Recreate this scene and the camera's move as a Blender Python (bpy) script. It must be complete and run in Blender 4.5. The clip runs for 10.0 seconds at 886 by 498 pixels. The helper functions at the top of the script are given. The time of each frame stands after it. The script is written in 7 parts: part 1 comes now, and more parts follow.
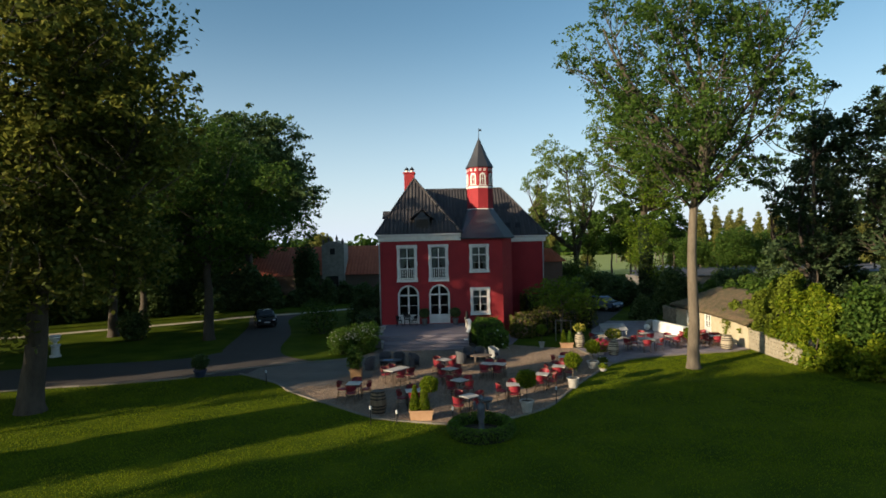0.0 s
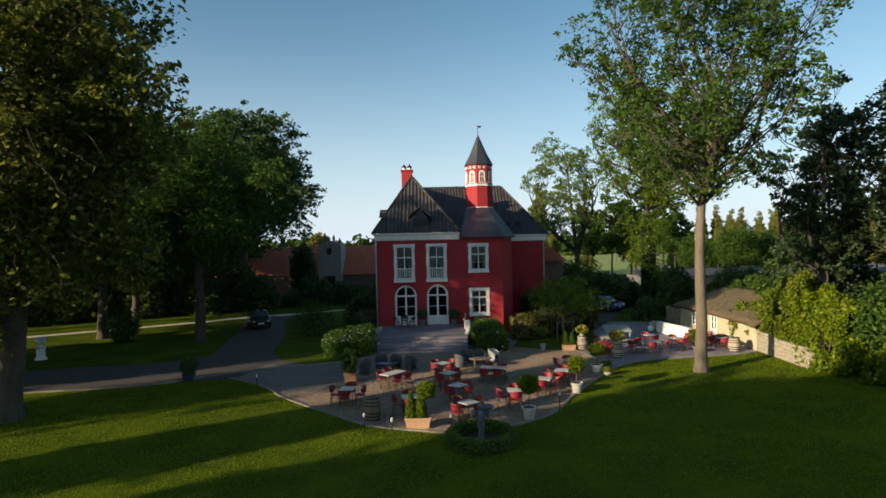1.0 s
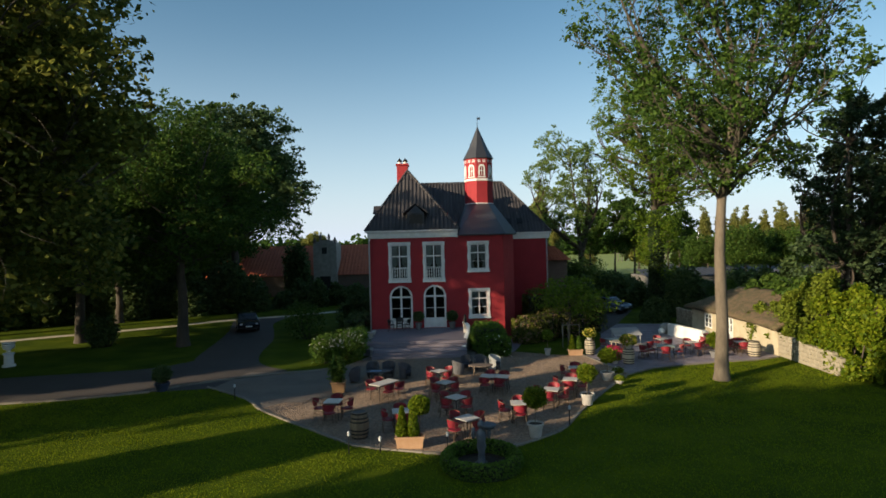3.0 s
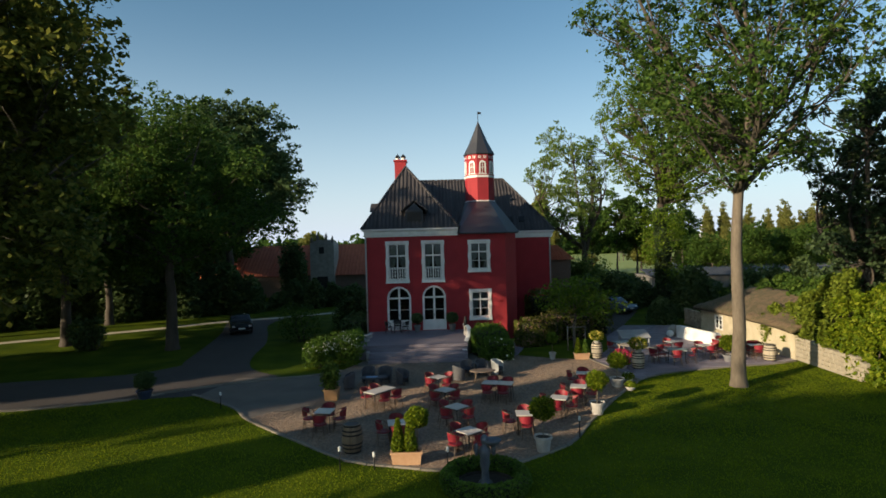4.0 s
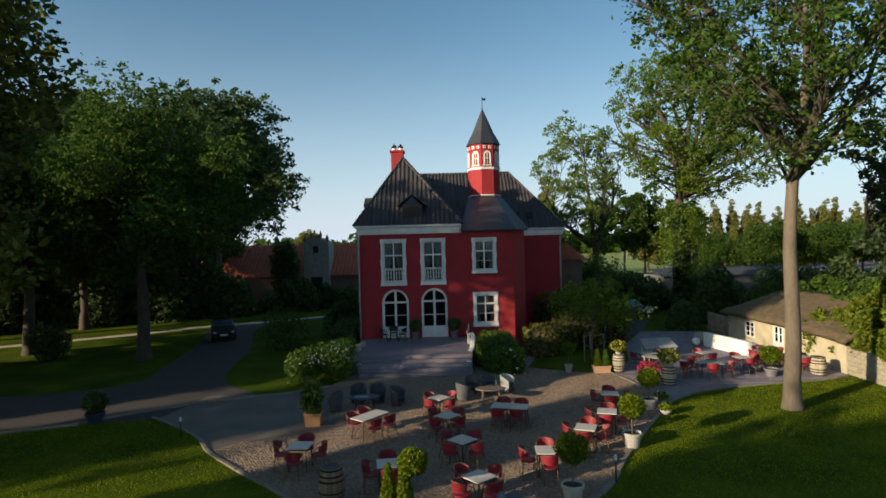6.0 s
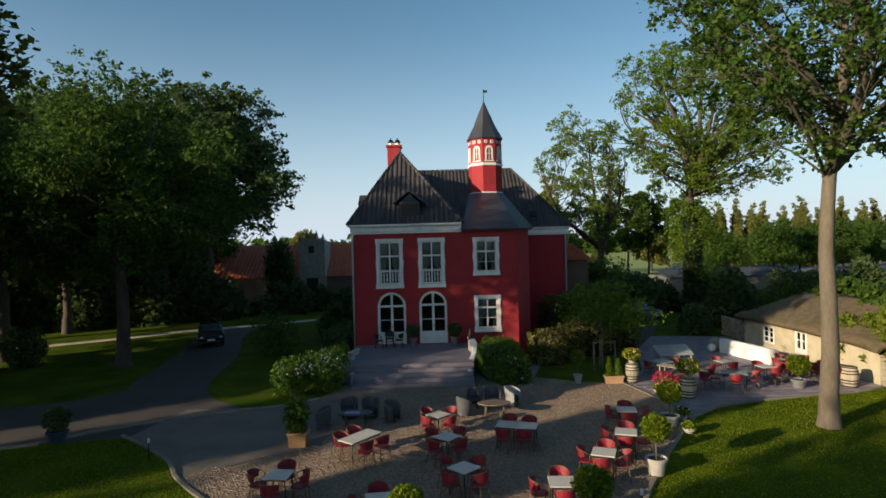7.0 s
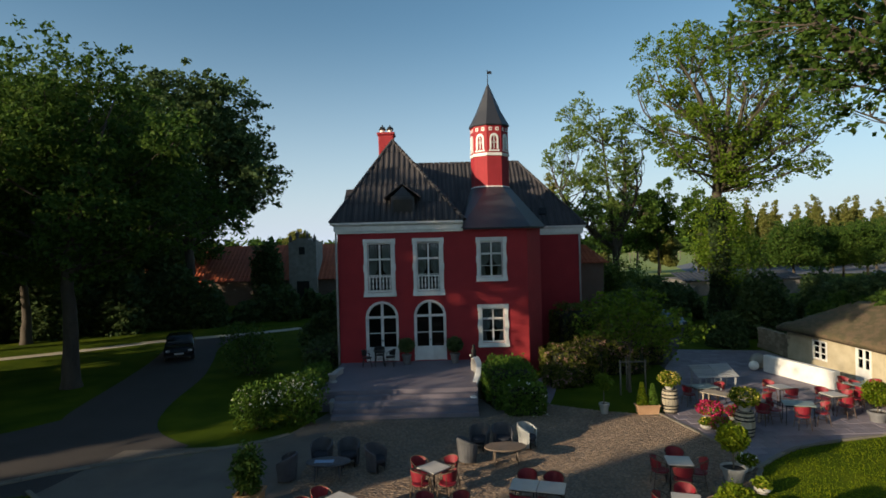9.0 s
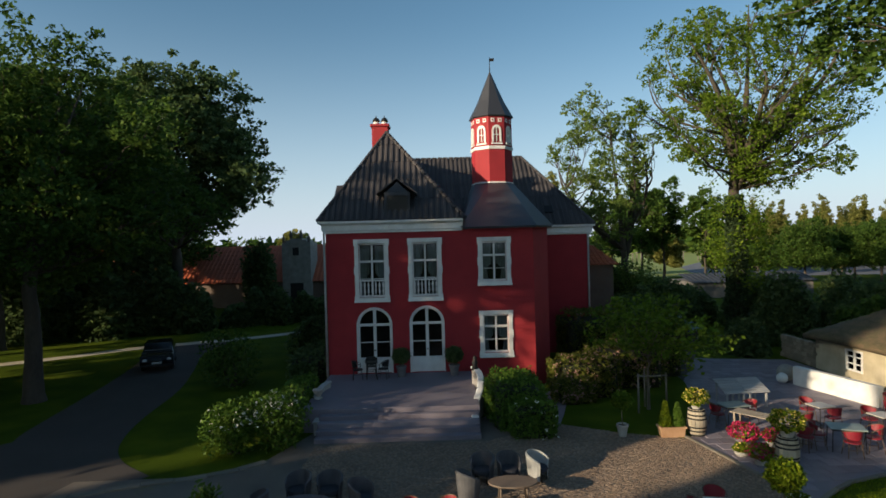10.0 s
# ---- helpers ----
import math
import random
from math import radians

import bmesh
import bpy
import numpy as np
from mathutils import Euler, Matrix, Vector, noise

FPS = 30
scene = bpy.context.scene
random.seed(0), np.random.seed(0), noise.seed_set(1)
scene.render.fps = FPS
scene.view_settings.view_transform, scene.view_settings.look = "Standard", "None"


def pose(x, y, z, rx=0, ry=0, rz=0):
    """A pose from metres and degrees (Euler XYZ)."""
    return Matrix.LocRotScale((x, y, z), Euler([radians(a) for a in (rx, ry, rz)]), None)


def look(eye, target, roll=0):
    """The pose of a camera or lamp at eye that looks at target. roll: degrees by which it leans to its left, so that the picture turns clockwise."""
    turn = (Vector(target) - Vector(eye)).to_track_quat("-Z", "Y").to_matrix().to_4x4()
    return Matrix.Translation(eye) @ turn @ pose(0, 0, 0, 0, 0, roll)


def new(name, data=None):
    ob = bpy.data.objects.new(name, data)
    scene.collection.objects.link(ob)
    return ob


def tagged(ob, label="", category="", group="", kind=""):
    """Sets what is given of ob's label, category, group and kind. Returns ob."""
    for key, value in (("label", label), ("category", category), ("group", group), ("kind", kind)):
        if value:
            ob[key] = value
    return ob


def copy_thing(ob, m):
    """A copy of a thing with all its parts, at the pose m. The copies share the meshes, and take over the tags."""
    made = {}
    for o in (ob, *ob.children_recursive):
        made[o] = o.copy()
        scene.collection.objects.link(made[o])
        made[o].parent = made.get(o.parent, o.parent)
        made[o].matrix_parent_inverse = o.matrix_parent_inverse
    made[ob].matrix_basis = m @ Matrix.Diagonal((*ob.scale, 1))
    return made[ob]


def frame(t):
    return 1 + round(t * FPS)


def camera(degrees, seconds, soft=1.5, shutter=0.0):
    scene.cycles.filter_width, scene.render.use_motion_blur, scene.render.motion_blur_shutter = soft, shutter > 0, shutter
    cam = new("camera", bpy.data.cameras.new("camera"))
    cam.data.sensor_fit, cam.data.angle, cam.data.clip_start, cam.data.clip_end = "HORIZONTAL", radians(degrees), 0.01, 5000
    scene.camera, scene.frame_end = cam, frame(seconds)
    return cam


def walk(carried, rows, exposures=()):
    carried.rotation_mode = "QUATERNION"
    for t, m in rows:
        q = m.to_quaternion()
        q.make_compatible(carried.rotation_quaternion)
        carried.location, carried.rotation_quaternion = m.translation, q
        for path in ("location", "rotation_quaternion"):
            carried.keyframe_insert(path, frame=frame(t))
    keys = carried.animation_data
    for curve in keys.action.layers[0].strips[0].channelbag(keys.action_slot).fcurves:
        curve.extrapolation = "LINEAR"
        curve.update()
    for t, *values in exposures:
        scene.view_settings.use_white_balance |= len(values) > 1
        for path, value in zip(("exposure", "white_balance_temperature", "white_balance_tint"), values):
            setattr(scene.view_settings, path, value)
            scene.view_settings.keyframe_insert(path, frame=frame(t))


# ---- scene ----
cam = camera(75.0, 10.0, 1.65)
PATH = [
    (0, (0.253, -0.419, 7.183), (0.267, 1.581, 7.166), -1.3),
    (0.5, (0.277, 0.144, 7.151), (0.293, 2.144, 7.134), -1.3),
    (1, (0.303, 0.791, 7.118), (0.321, 2.791, 7.101), -1.3),
    (1.5, (0.346, 1.381, 7.088), (0.363, 3.381, 7.071), -1.3),
    (2, (0.403, 2.029, 7.063), (0.42, 4.029, 7.045), -1.4),
    (2.5, (0.456, 2.679, 7.01), (0.474, 4.679, 6.993), -1.4),
    (4, (0.509, 5.06, 6.878), (0.529, 7.06, 6.861), -1.5),
    (4.5, (0.49, 5.929, 6.844), (0.509, 7.929, 6.827), -1.5),
    (5, (0.478, 6.922, 6.815), (0.498, 8.921, 6.798), -1.5),
    (5.5, (0.458, 7.945, 6.803), (0.478, 9.945, 6.785), -1.5),
    (7, (0.505, 11.231, 6.824), (0.527, 13.23, 6.804), -1.5),
    (7.5, (0.517, 12.323, 6.812), (0.54, 14.322, 6.794), -1.6),
    (8, (0.542, 13.541, 6.811), (0.564, 15.541, 6.793), -1.5),
    (8.5, (0.588, 14.667, 6.833), (0.61, 16.666, 6.814), -1.6),
    (9, (0.652, 15.963, 6.842), (0.673, 17.963, 6.824), -1.5),
    (9.5, (0.703, 17.189, 6.843), (0.724, 19.189, 6.826), -1.5),
    (10, (0.764, 18.538, 6.852), (0.785, 20.538, 6.835), -1.5),
]
walk(cam, [(t, look(eye, target, roll)) for t, eye, target, roll in PATH], [(0, 0.78, 6600, 11), (10, 0.55, 6450, 11.5)])

# ---- world, sun, exposure ----
SUN_AZ, SUN_EL = 238.0, 14.5          # degrees clockwise from +y, degrees up
world = bpy.data.worlds.new("sky")
scene.world = world
world.use_nodes = True
wn = world.node_tree
sky = wn.nodes.new("ShaderNodeTexSky")
sky.sky_type = "NISHITA"
sky.sun_disc = False
sky.sun_elevation, sky.sun_rotation = radians(SUN_EL), radians(SUN_AZ)
sky.air_density, sky.dust_density, sky.ozone_density = 1.0, 1.2, 2.6
# pale evening haze all along the horizon, a greener blue overhead
geo_w, sep_w = wn.nodes.new("ShaderNodeTexCoord"), wn.nodes.new("ShaderNodeSeparateXYZ")
fall, pw = wn.nodes.new("ShaderNodeMapRange"), wn.nodes.new("ShaderNodeMath")
wn.links.new(geo_w.outputs["Generated"], sep_w.inputs[0])
wn.links.new(sep_w.outputs[2], fall.inputs["Value"])
fall.inputs["From Min"].default_value, fall.inputs["From Max"].default_value = 0.0, 0.4
fall.inputs["To Min"].default_value, fall.inputs["To Max"].default_value = 1.0, 0.0
pw.operation = "POWER"
pw.inputs[1].default_value = 1.9
wn.links.new(fall.outputs[0], pw.inputs[0])
half = wn.nodes.new("ShaderNodeMath")
half.operation = "MULTIPLY"
half.inputs[1].default_value = 0.88
wn.links.new(pw.outputs[0], half.inputs[0])
tint, haze = wn.nodes.new("ShaderNodeMix"), wn.nodes.new("ShaderNodeMix")
for nd in (tint, haze):
    nd.data_type = "RGBA"
tint.blend_type = "MULTIPLY"
tint.inputs[0].default_value = 1.0
tint.inputs[7].default_value = (0.84, 1.012, 0.945, 1)
haze.inputs[7].default_value = (4.9, 5.6, 6.6, 1)
wn.links.new(sky.outputs[0], tint.inputs[6])
wn.links.new(tint.outputs[2], haze.inputs[6])
wn.links.new(half.outputs[0], haze.inputs[0])
wn.links.new(haze.outputs[2], wn.nodes["Background"].inputs[0])
wn.nodes["Background"].inputs[1].default_value = 0.1
to_sun = Vector((math.sin(radians(SUN_AZ)) * math.cos(radians(SUN_EL)), math.cos(radians(SUN_AZ)) * math.cos(radians(SUN_EL)), math.sin(radians(SUN_EL))))
sun_data = bpy.data.lights.new("sun", "SUN")
sun_data.energy, sun_data.angle, sun_data.color = 4.8, radians(0.6), (1.0, 0.82, 0.57)
sun = new("sun", sun_data)
sun.matrix_world = look(to_sun * 100, (0, 0, 0))


# ---- materials ----
def mix_mat(name, stops, scale=6.0, rough=0.8, bump=0.15, fine=60.0, metal=0.0, spread=0.0, clear=0.0, stretch=(1, 1, 1)):
    """Principled paint whose colour wanders between the stops at two scales, with a fine relief."""
    m = bpy.data.materials.new(name)
    m.use_nodes = True
    t = m.node_tree
    b = t.nodes["Principled BSDF"]
    co = t.nodes.new("ShaderNodeTexCoord")
    mp = t.nodes.new("ShaderNodeMapping")
    mp.inputs["Scale"].default_value = stretch
    t.links.new(co.outputs["Object"], mp.inputs[0])
    big, small = t.nodes.new("ShaderNodeTexNoise"), t.nodes.new("ShaderNodeTexNoise")
    big.inputs["Scale"].default_value, small.inputs["Scale"].default_value = scale, fine
    big.inputs["Detail"].default_value, small.inputs["Detail"].default_value = 5, 3
    add = t.nodes.new("ShaderNodeMix")
    add.inputs[0].default_value = 0.35
    for n in (big, small):
        t.links.new(mp.outputs[0], n.inputs["Vector"])
    t.links.new(big.outputs[0], add.inputs[2])
    t.links.new(small.outputs[0], add.inputs[3])
    fac = add.outputs[0]
    if spread:
        info, geo = t.nodes.new("ShaderNodeObjectInfo"), t.nodes.new("ShaderNodeNewGeometry")
        mx = t.nodes.new("ShaderNodeMath")
        mx.operation = "ADD"
        t.links.new(info.outputs["Random"], mx.inputs[0])
        t.links.new(geo.outputs["Random Per Island"], mx.inputs[1])
        fr = t.nodes.new("ShaderNodeMath")
        fr.operation = "FRACT"
        t.links.new(mx.outputs[0], fr.inputs[0])
        sh = t.nodes.new("ShaderNodeMix")
        sh.inputs[0].default_value = spread
        t.links.new(fac, sh.inputs[2])
        t.links.new(fr.outputs[0], sh.inputs[3])
        fac = sh.outputs[0]
    ramp = t.nodes.new("ShaderNodeValToRGB")
    els = ramp.color_ramp.elements
    while len(els) < len(stops):
        els.new(0.5)
    lo, hi = (0.3, 0.7) if not spread else (0.2, 0.8)
    for i, c in enumerate(stops):
        els[i].position = lo + (hi - lo) * i / max(1, len(stops) - 1)
        els[i].color = (*c, 1)
    t.links.new(fac, ramp.inputs[0])
    t.links.new(ramp.outputs[0], b.inputs["Base Color"])
    b.inputs["Roughness"].default_value, b.inputs["Metallic"].default_value = rough, metal
    if clear:
        b.inputs["Coat Weight"].default_value = clear
    if bump:
        bp = t.nodes.new("ShaderNodeBump")
        bp.inputs["Strength"].default_value, bp.inputs["Distance"].default_value = bump, 0.02
        t.links.new(small.outputs[0], bp.inputs["Height"])
        t.links.new(bp.outputs[0], b.inputs["Normal"])
    return m


def leaf_mat(name, stops, through_light=0.35, rough=0.55):
    """Leaf: glossy front, some light passes through; each leaf has its own tint."""
    m = mix_mat(name, stops, scale=0.35, rough=rough, bump=0.0, fine=3.0, spread=0.6)
    t = m.node_tree
    b = t.nodes["Principled BSDF"]
    ramp = [n for n in t.nodes if n.type == "VALTORGB"][0]
    tr, mx = t.nodes.new("ShaderNodeBsdfTranslucent"), t.nodes.new("ShaderNodeMixShader")
    mx.inputs[0].default_value = through_light
    t.links.new(ramp.outputs[0], tr.inputs[0])
    t.links.new(b.outputs[0], mx.inputs[1])
    t.links.new(tr.outputs[0], mx.inputs[2])
    t.links.new(mx.outputs[0], t.nodes["Material Output"].inputs[0])
    b.inputs["Specular IOR Level"].default_value = 0.12
    return m


def brick_mat(name, c1, c2, mortar):
    m = mix_mat(name, [c1, c2], scale=1.3, rough=0.75, bump=0.2, fine=25.0)
    t = m.node_tree
    b = t.nodes["Principled BSDF"]
    ramp = [n for n in t.nodes if n.type == "VALTORGB"][0]
    co = [n for n in t.nodes if n.type == "TEX_COORD"][0]
    sep, com = t.nodes.new("ShaderNodeSeparateXYZ"), t.nodes.new("ShaderNodeCombineXYZ")
    sm = t.nodes.new("ShaderNodeMath")
    t.links.new(co.outputs["Object"], sep.inputs[0])
    t.links.new(sep.outputs[0], sm.inputs[0])
    t.links.new(sep.outputs[1], sm.inputs[1])
    t.links.new(sm.outputs[0], com.inputs[0])
    t.links.new(sep.outputs[2], com.inputs[1])
    br = t.nodes.new("ShaderNodeTexBrick")
    br.inputs["Scale"].default_value = 1.0
    br.inputs["Brick Width"].default_value, br.inputs["Row Height"].default_value = 0.23, 0.075
    br.inputs["Mortar Size"].default_value = 0.009
    br.inputs["Mortar"].default_value = (*mortar, 1)
    t.links.new(com.outputs[0], br.inputs["Vector"])
    t.links.new(ramp.outputs[0], br.inputs["Color1"])
    t.links.new(ramp.outputs[0], br.inputs["Color2"])
    t.links.new(br.outputs[0], b.inputs["Base Color"])
    bp = [n for n in t.nodes if n.type == "BUMP"][0]
    bp.inputs["Distance"].default_value = 0.012
    bp.invert = True
    t.links.new(br.outputs["Fac"], bp.inputs["Height"])
    bp.inputs["Strength"].default_value = 0.6
    return m


def glass_mat(name):
    """A thin clear pane: see-through, with a mirror gloss by Fresnel."""
    m = bpy.data.materials.new(name)
    m.use_nodes = True
    t = m.node_tree
    tr, gl, fr, mx = (t.nodes.new(k) for k in ("ShaderNodeBsdfTransparent", "ShaderNodeBsdfGlossy", "ShaderNodeFresnel", "ShaderNodeMixShader"))
    tr.inputs[0].default_value = (0.8, 0.85, 0.85, 1)
    gl.inputs["Roughness"].default_value = 0.03
    fr.inputs[0].default_value = 1.33
    t.links.new(fr.outputs[0], mx.inputs[0])
    t.links.new(tr.outputs[0], mx.inputs[1])
    t.links.new(gl.outputs[0], mx.inputs[2])
    t.links.new(mx.outputs[0], t.nodes["Material Output"].inputs[0])
    return m


GRASS = mix_mat("grass", [(0.024, 0.046, 0.004), (0.058, 0.088, 0.005), (0.115, 0.138, 0.008)], scale=0.45, rough=0.9, bump=0.9, fine=22.0)
GRASS.node_tree.nodes["Principled BSDF"].inputs["Specular IOR Level"].default_value = 0.05
FIELD = mix_mat("field", [(0.15, 0.21, 0.035), (0.22, 0.26, 0.05)], scale=0.05, rough=0.9, bump=0.2, fine=4.0)
COBBLE = mix_mat("cobble", [(0.115, 0.08, 0.058), (0.225, 0.16, 0.112), (0.325, 0.242, 0.172)], scale=0.8, rough=0.8, bump=0.5, fine=30.0, spread=0.32)
GRAVEL = mix_mat("gravel", [(0.105, 0.09, 0.078), (0.19, 0.16, 0.13)], scale=0.7, rough=0.9, bump=0.8, fine=40.0)
ROAD = mix_mat("asphalt", [(0.042, 0.035, 0.032), (0.066, 0.055, 0.05)], scale=0.5, rough=0.85, bump=0.5, fine=50.0)
KERB = mix_mat("kerb_stone", [(0.13, 0.115, 0.09), (0.24, 0.21, 0.17)], scale=2.0, rough=0.8, bump=0.4, fine=30.0, spread=0.4)
FLAG = mix_mat("flagstone", [(0.135, 0.118, 0.142), (0.245, 0.215, 0.25)], scale=0.9, rough=0.7, bump=0.35, fine=25.0, spread=0.4)
RED_WALL = brick_mat("red_painted_brick", (0.28, 0.013, 0.02), (0.40, 0.022, 0.03), (0.25, 0.015, 0.021))
WHITE = mix_mat("white_paint", [(0.62, 0.61, 0.58), (0.82, 0.81, 0.78)], scale=3.0, rough=0.5, bump=0.1, fine=40.0)
STONE = mix_mat("grey_stone", [(0.2, 0.19, 0.17), (0.36, 0.34, 0.3)], scale=2.0, rough=0.85, bump=0.5, fine=25.0)
YSTONE = mix_mat("pale_stone", [(0.34, 0.29, 0.19), (0.54, 0.475, 0.34)], scale=1.5, rough=0.9, bump=0.5, fine=18.0)
WOOD_TAN = mix_mat("tan_wood", [(0.30, 0.16, 0.07), (0.42, 0.24, 0.11)], scale=3.0, rough=0.6, bump=0.2, fine=40.0, stretch=(1, 1, 6))
WOOD_GREY = mix_mat("weathered_oak", [(0.12, 0.085, 0.055), (0.24, 0.18, 0.12)], scale=5.0, rough=0.75, bump=0.4, fine=60.0, spread=0.4, stretch=(1, 1, 0.2))
TABLETOP = mix_mat("pale_table_top", [(0.42, 0.38, 0.34), (0.56, 0.52, 0.47)], scale=3.0, rough=0.45, bump=0.1, fine=50.0)
IRON = mix_mat("dark_iron", [(0.015, 0.015, 0.016), (0.035, 0.034, 0.033)], scale=5.0, rough=0.5, bump=0.1, fine=50.0, metal=0.6)
RED_CHAIR = mix_mat("red_woven_plastic", [(0.15, 0.006, 0.014), (0.25, 0.011, 0.024)], scale=4.0, rough=0.5, bump=0.4, fine=90.0, spread=0.3)
SLATE = mix_mat("slate", [(0.016, 0.018, 0.024), (0.035, 0.037, 0.046)], scale=2.0, rough=0.5, bump=0.3, fine=12.0, spread=0.4)
TILE = mix_mat("dark_pantile", [(0.018, 0.016, 0.018), (0.042, 0.037, 0.039), (0.064, 0.056, 0.055)], scale=1.2, rough=0.65, bump=0.3, fine=9.0, spread=0.4)
RED_TILE = mix_mat("red_pantile", [(0.34, 0.075, 0.034), (0.52, 0.14, 0.062)], scale=0.7, rough=0.75, bump=0.3, fine=8.0, spread=0.3)
THATCH = mix_mat("mossy_thatch", [(0.035, 0.026, 0.016), (0.14, 0.095, 0.055), (0.06, 0.055, 0.024), (0.19, 0.13, 0.075)], scale=1.9, rough=0.95, bump=0.9, fine=25.0, stretch=(1, 1, 3))
BARK = mix_mat("bark", [(0.035, 0.028, 0.021), (0.085, 0.068, 0.05)], scale=3.0, rough=0.9, bump=0.8, fine=14.0, stretch=(1, 1, 0.3))
BARK_PALE = mix_mat("pale_bark", [(0.075, 0.06, 0.043), (0.17, 0.138, 0.1)], scale=2.2, rough=0.9, bump=0.6, fine=14.0, stretch=(1, 1, 0.3))
BARK_LIMB = mix_mat("limb_bark", [(0.045, 0.037, 0.027), (0.095, 0.078, 0.056)], scale=2.2, rough=0.9, bump=0.6, fine=14.0)
PATH_GRAVEL = mix_mat("pale_path_gravel", [(0.36, 0.32, 0.25), (0.52, 0.47, 0.38)], scale=0.6, rough=0.9, bump=0.5, fine=30.0)
STONE_DARK = mix_mat("darker_grey_stone", [(0.09, 0.085, 0.08), (0.17, 0.16, 0.145)], scale=1.2, rough=0.9, bump=0.5, fine=12.0)
BROWN_BRICK = brick_mat("brown_brick", (0.10, 0.06, 0.045), (0.17, 0.10, 0.07), (0.14, 0.12, 0.1))
LEAF_OAK = leaf_mat("oak_leaf", [(0.034, 0.074, 0.014), (0.064, 0.122, 0.022), (0.112, 0.176, 0.032)], 0.45)
LEAF_DARK = leaf_mat("dark_leaf", [(0.05, 0.085, 0.032), (0.085, 0.135, 0.048), (0.135, 0.185, 0.064)], 0.45)
LEAF_LIGHT = leaf_mat("light_leaf", [(0.065, 0.125, 0.010), (0.12, 0.195, 0.018), (0.19, 0.26, 0.03)], 0.45)
LEAF_AIRY = leaf_mat("airy_leaf", [(0.09, 0.15, 0.03), (0.15, 0.22, 0.05), (0.22, 0.29, 0.075)], 0.5)
LEAF_DEEP = leaf_mat("deep_green_leaf", [(0.06, 0.078, 0.016), (0.12, 0.138, 0.026), (0.215, 0.215, 0.042)], 0.5)
LEAF_PALE = leaf_mat("pale_poplar_leaf", [(0.13, 0.15, 0.04), (0.2, 0.21, 0.055), (0.28, 0.27, 0.08)], 0.5)
LEAF_IVY = leaf_mat("ivy_leaf", [(0.03, 0.055, 0.026), (0.055, 0.09, 0.04), (0.09, 0.13, 0.055)], 0.4)
LEAF_VINE = leaf_mat("vine_leaf", [(0.055, 0.098, 0.006), (0.125, 0.18, 0.010), (0.225, 0.262, 0.018)], 0.42)
LEAF_BOX = leaf_mat("box_leaf", [(0.05, 0.10, 0.014), (0.09, 0.165, 0.022), (0.135, 0.215, 0.03)], 0.3)
POT = mix_mat("pale_terracotta", [(0.28, 0.265, 0.24), (0.42, 0.4, 0.37)], scale=4.0, rough=0.8, bump=0.25, fine=30.0)
GLASS = glass_mat("window_glass")
# near-black colour painted in place of the shade in unlit rooms
ROOM_SHADE = mix_mat("unlit_room_shade", [(0.03, 0.028, 0.026), (0.05, 0.045, 0.04)], scale=1.0, rough=0.9, bump=0.0)
CURTAIN = mix_mat("pale_curtain", [(0.2, 0.2, 0.21), (0.31, 0.31, 0.31)], scale=2.0, rough=0.9, bump=0.2, fine=30.0, stretch=(6, 6, 0.3))


# ---- mesh helpers ----
def mesh_from(name, verts, faces, smooth=False):
    me = bpy.data.meshes.new(name)
    me.from_pydata(verts, [], faces)
    me.update()
    if smooth:
        me.shade_smooth()
    return me


def part_mesh(name, me, material, parent=None, label=""):
    ob = new(name, me)
    if material and not me.materials:
        me.materials.append(material)
    if parent:
        ob.parent = parent
    return tagged(ob, label) if label else ob


def part(name, bm, material, parent=None, label="", smooth=False):
    """One bmesh as one mesh object under a thing or a part."""
    bmesh.ops.recalc_face_normals(bm, faces=bm.faces)
    me = bpy.data.meshes.new(name)
    bm.to_mesh(me)
    bm.free()
    if smooth:
        me.shade_smooth()
    return part_mesh(name, me, material, parent, label)


def thing(name, label, category, m=None, group="", kind=""):
    ob = new(name)
    ob.empty_display_size = 0.2
    if m is not None:
        ob.matrix_basis = m
    return tagged(ob, label, category, group, kind)


def box(bm, x0, x1, y0, y1, z0, z1, bevel=0.0):
    vs = [bm.verts.new(p) for p in ((x0, y0, z0), (x1, y0, z0), (x1, y1, z0), (x0, y1, z0), (x0, y0, z1), (x1, y0, z1), (x1, y1, z1), (x0, y1, z1))]
    fs = [bm.faces.new([vs[i] for i in q]) for q in ((3, 2, 1, 0), (4, 5, 6, 7), (0, 1, 5, 4), (1, 2, 6, 5), (2, 3, 7, 6), (3, 0, 4, 7))]
    if bevel:
        es = list({e for f in fs for e in f.edges})
        bmesh.ops.bevel(bm, geom=es, offset=bevel, segments=1, affect="EDGES")
    return vs


def boxed(x0, x1, y0, y1, z0, z1, bevel=0.0):
    bm = bmesh.new()
    box(bm, x0, x1, y0, y1, z0, z1, bevel)
    return bm


def prism(bm, poly, z0, z1):
    a = [bm.verts.new((x, y, z0)) for x, y in poly]
    b = [bm.verts.new((x, y, z1)) for x, y in poly]
    n = len(poly)
    bm.faces.new(a[::-1])
    bm.faces.new(b)
    for i in range(n):
        bm.faces.new((a[i], a[(i + 1) % n], b[(i + 1) % n], b[i]))


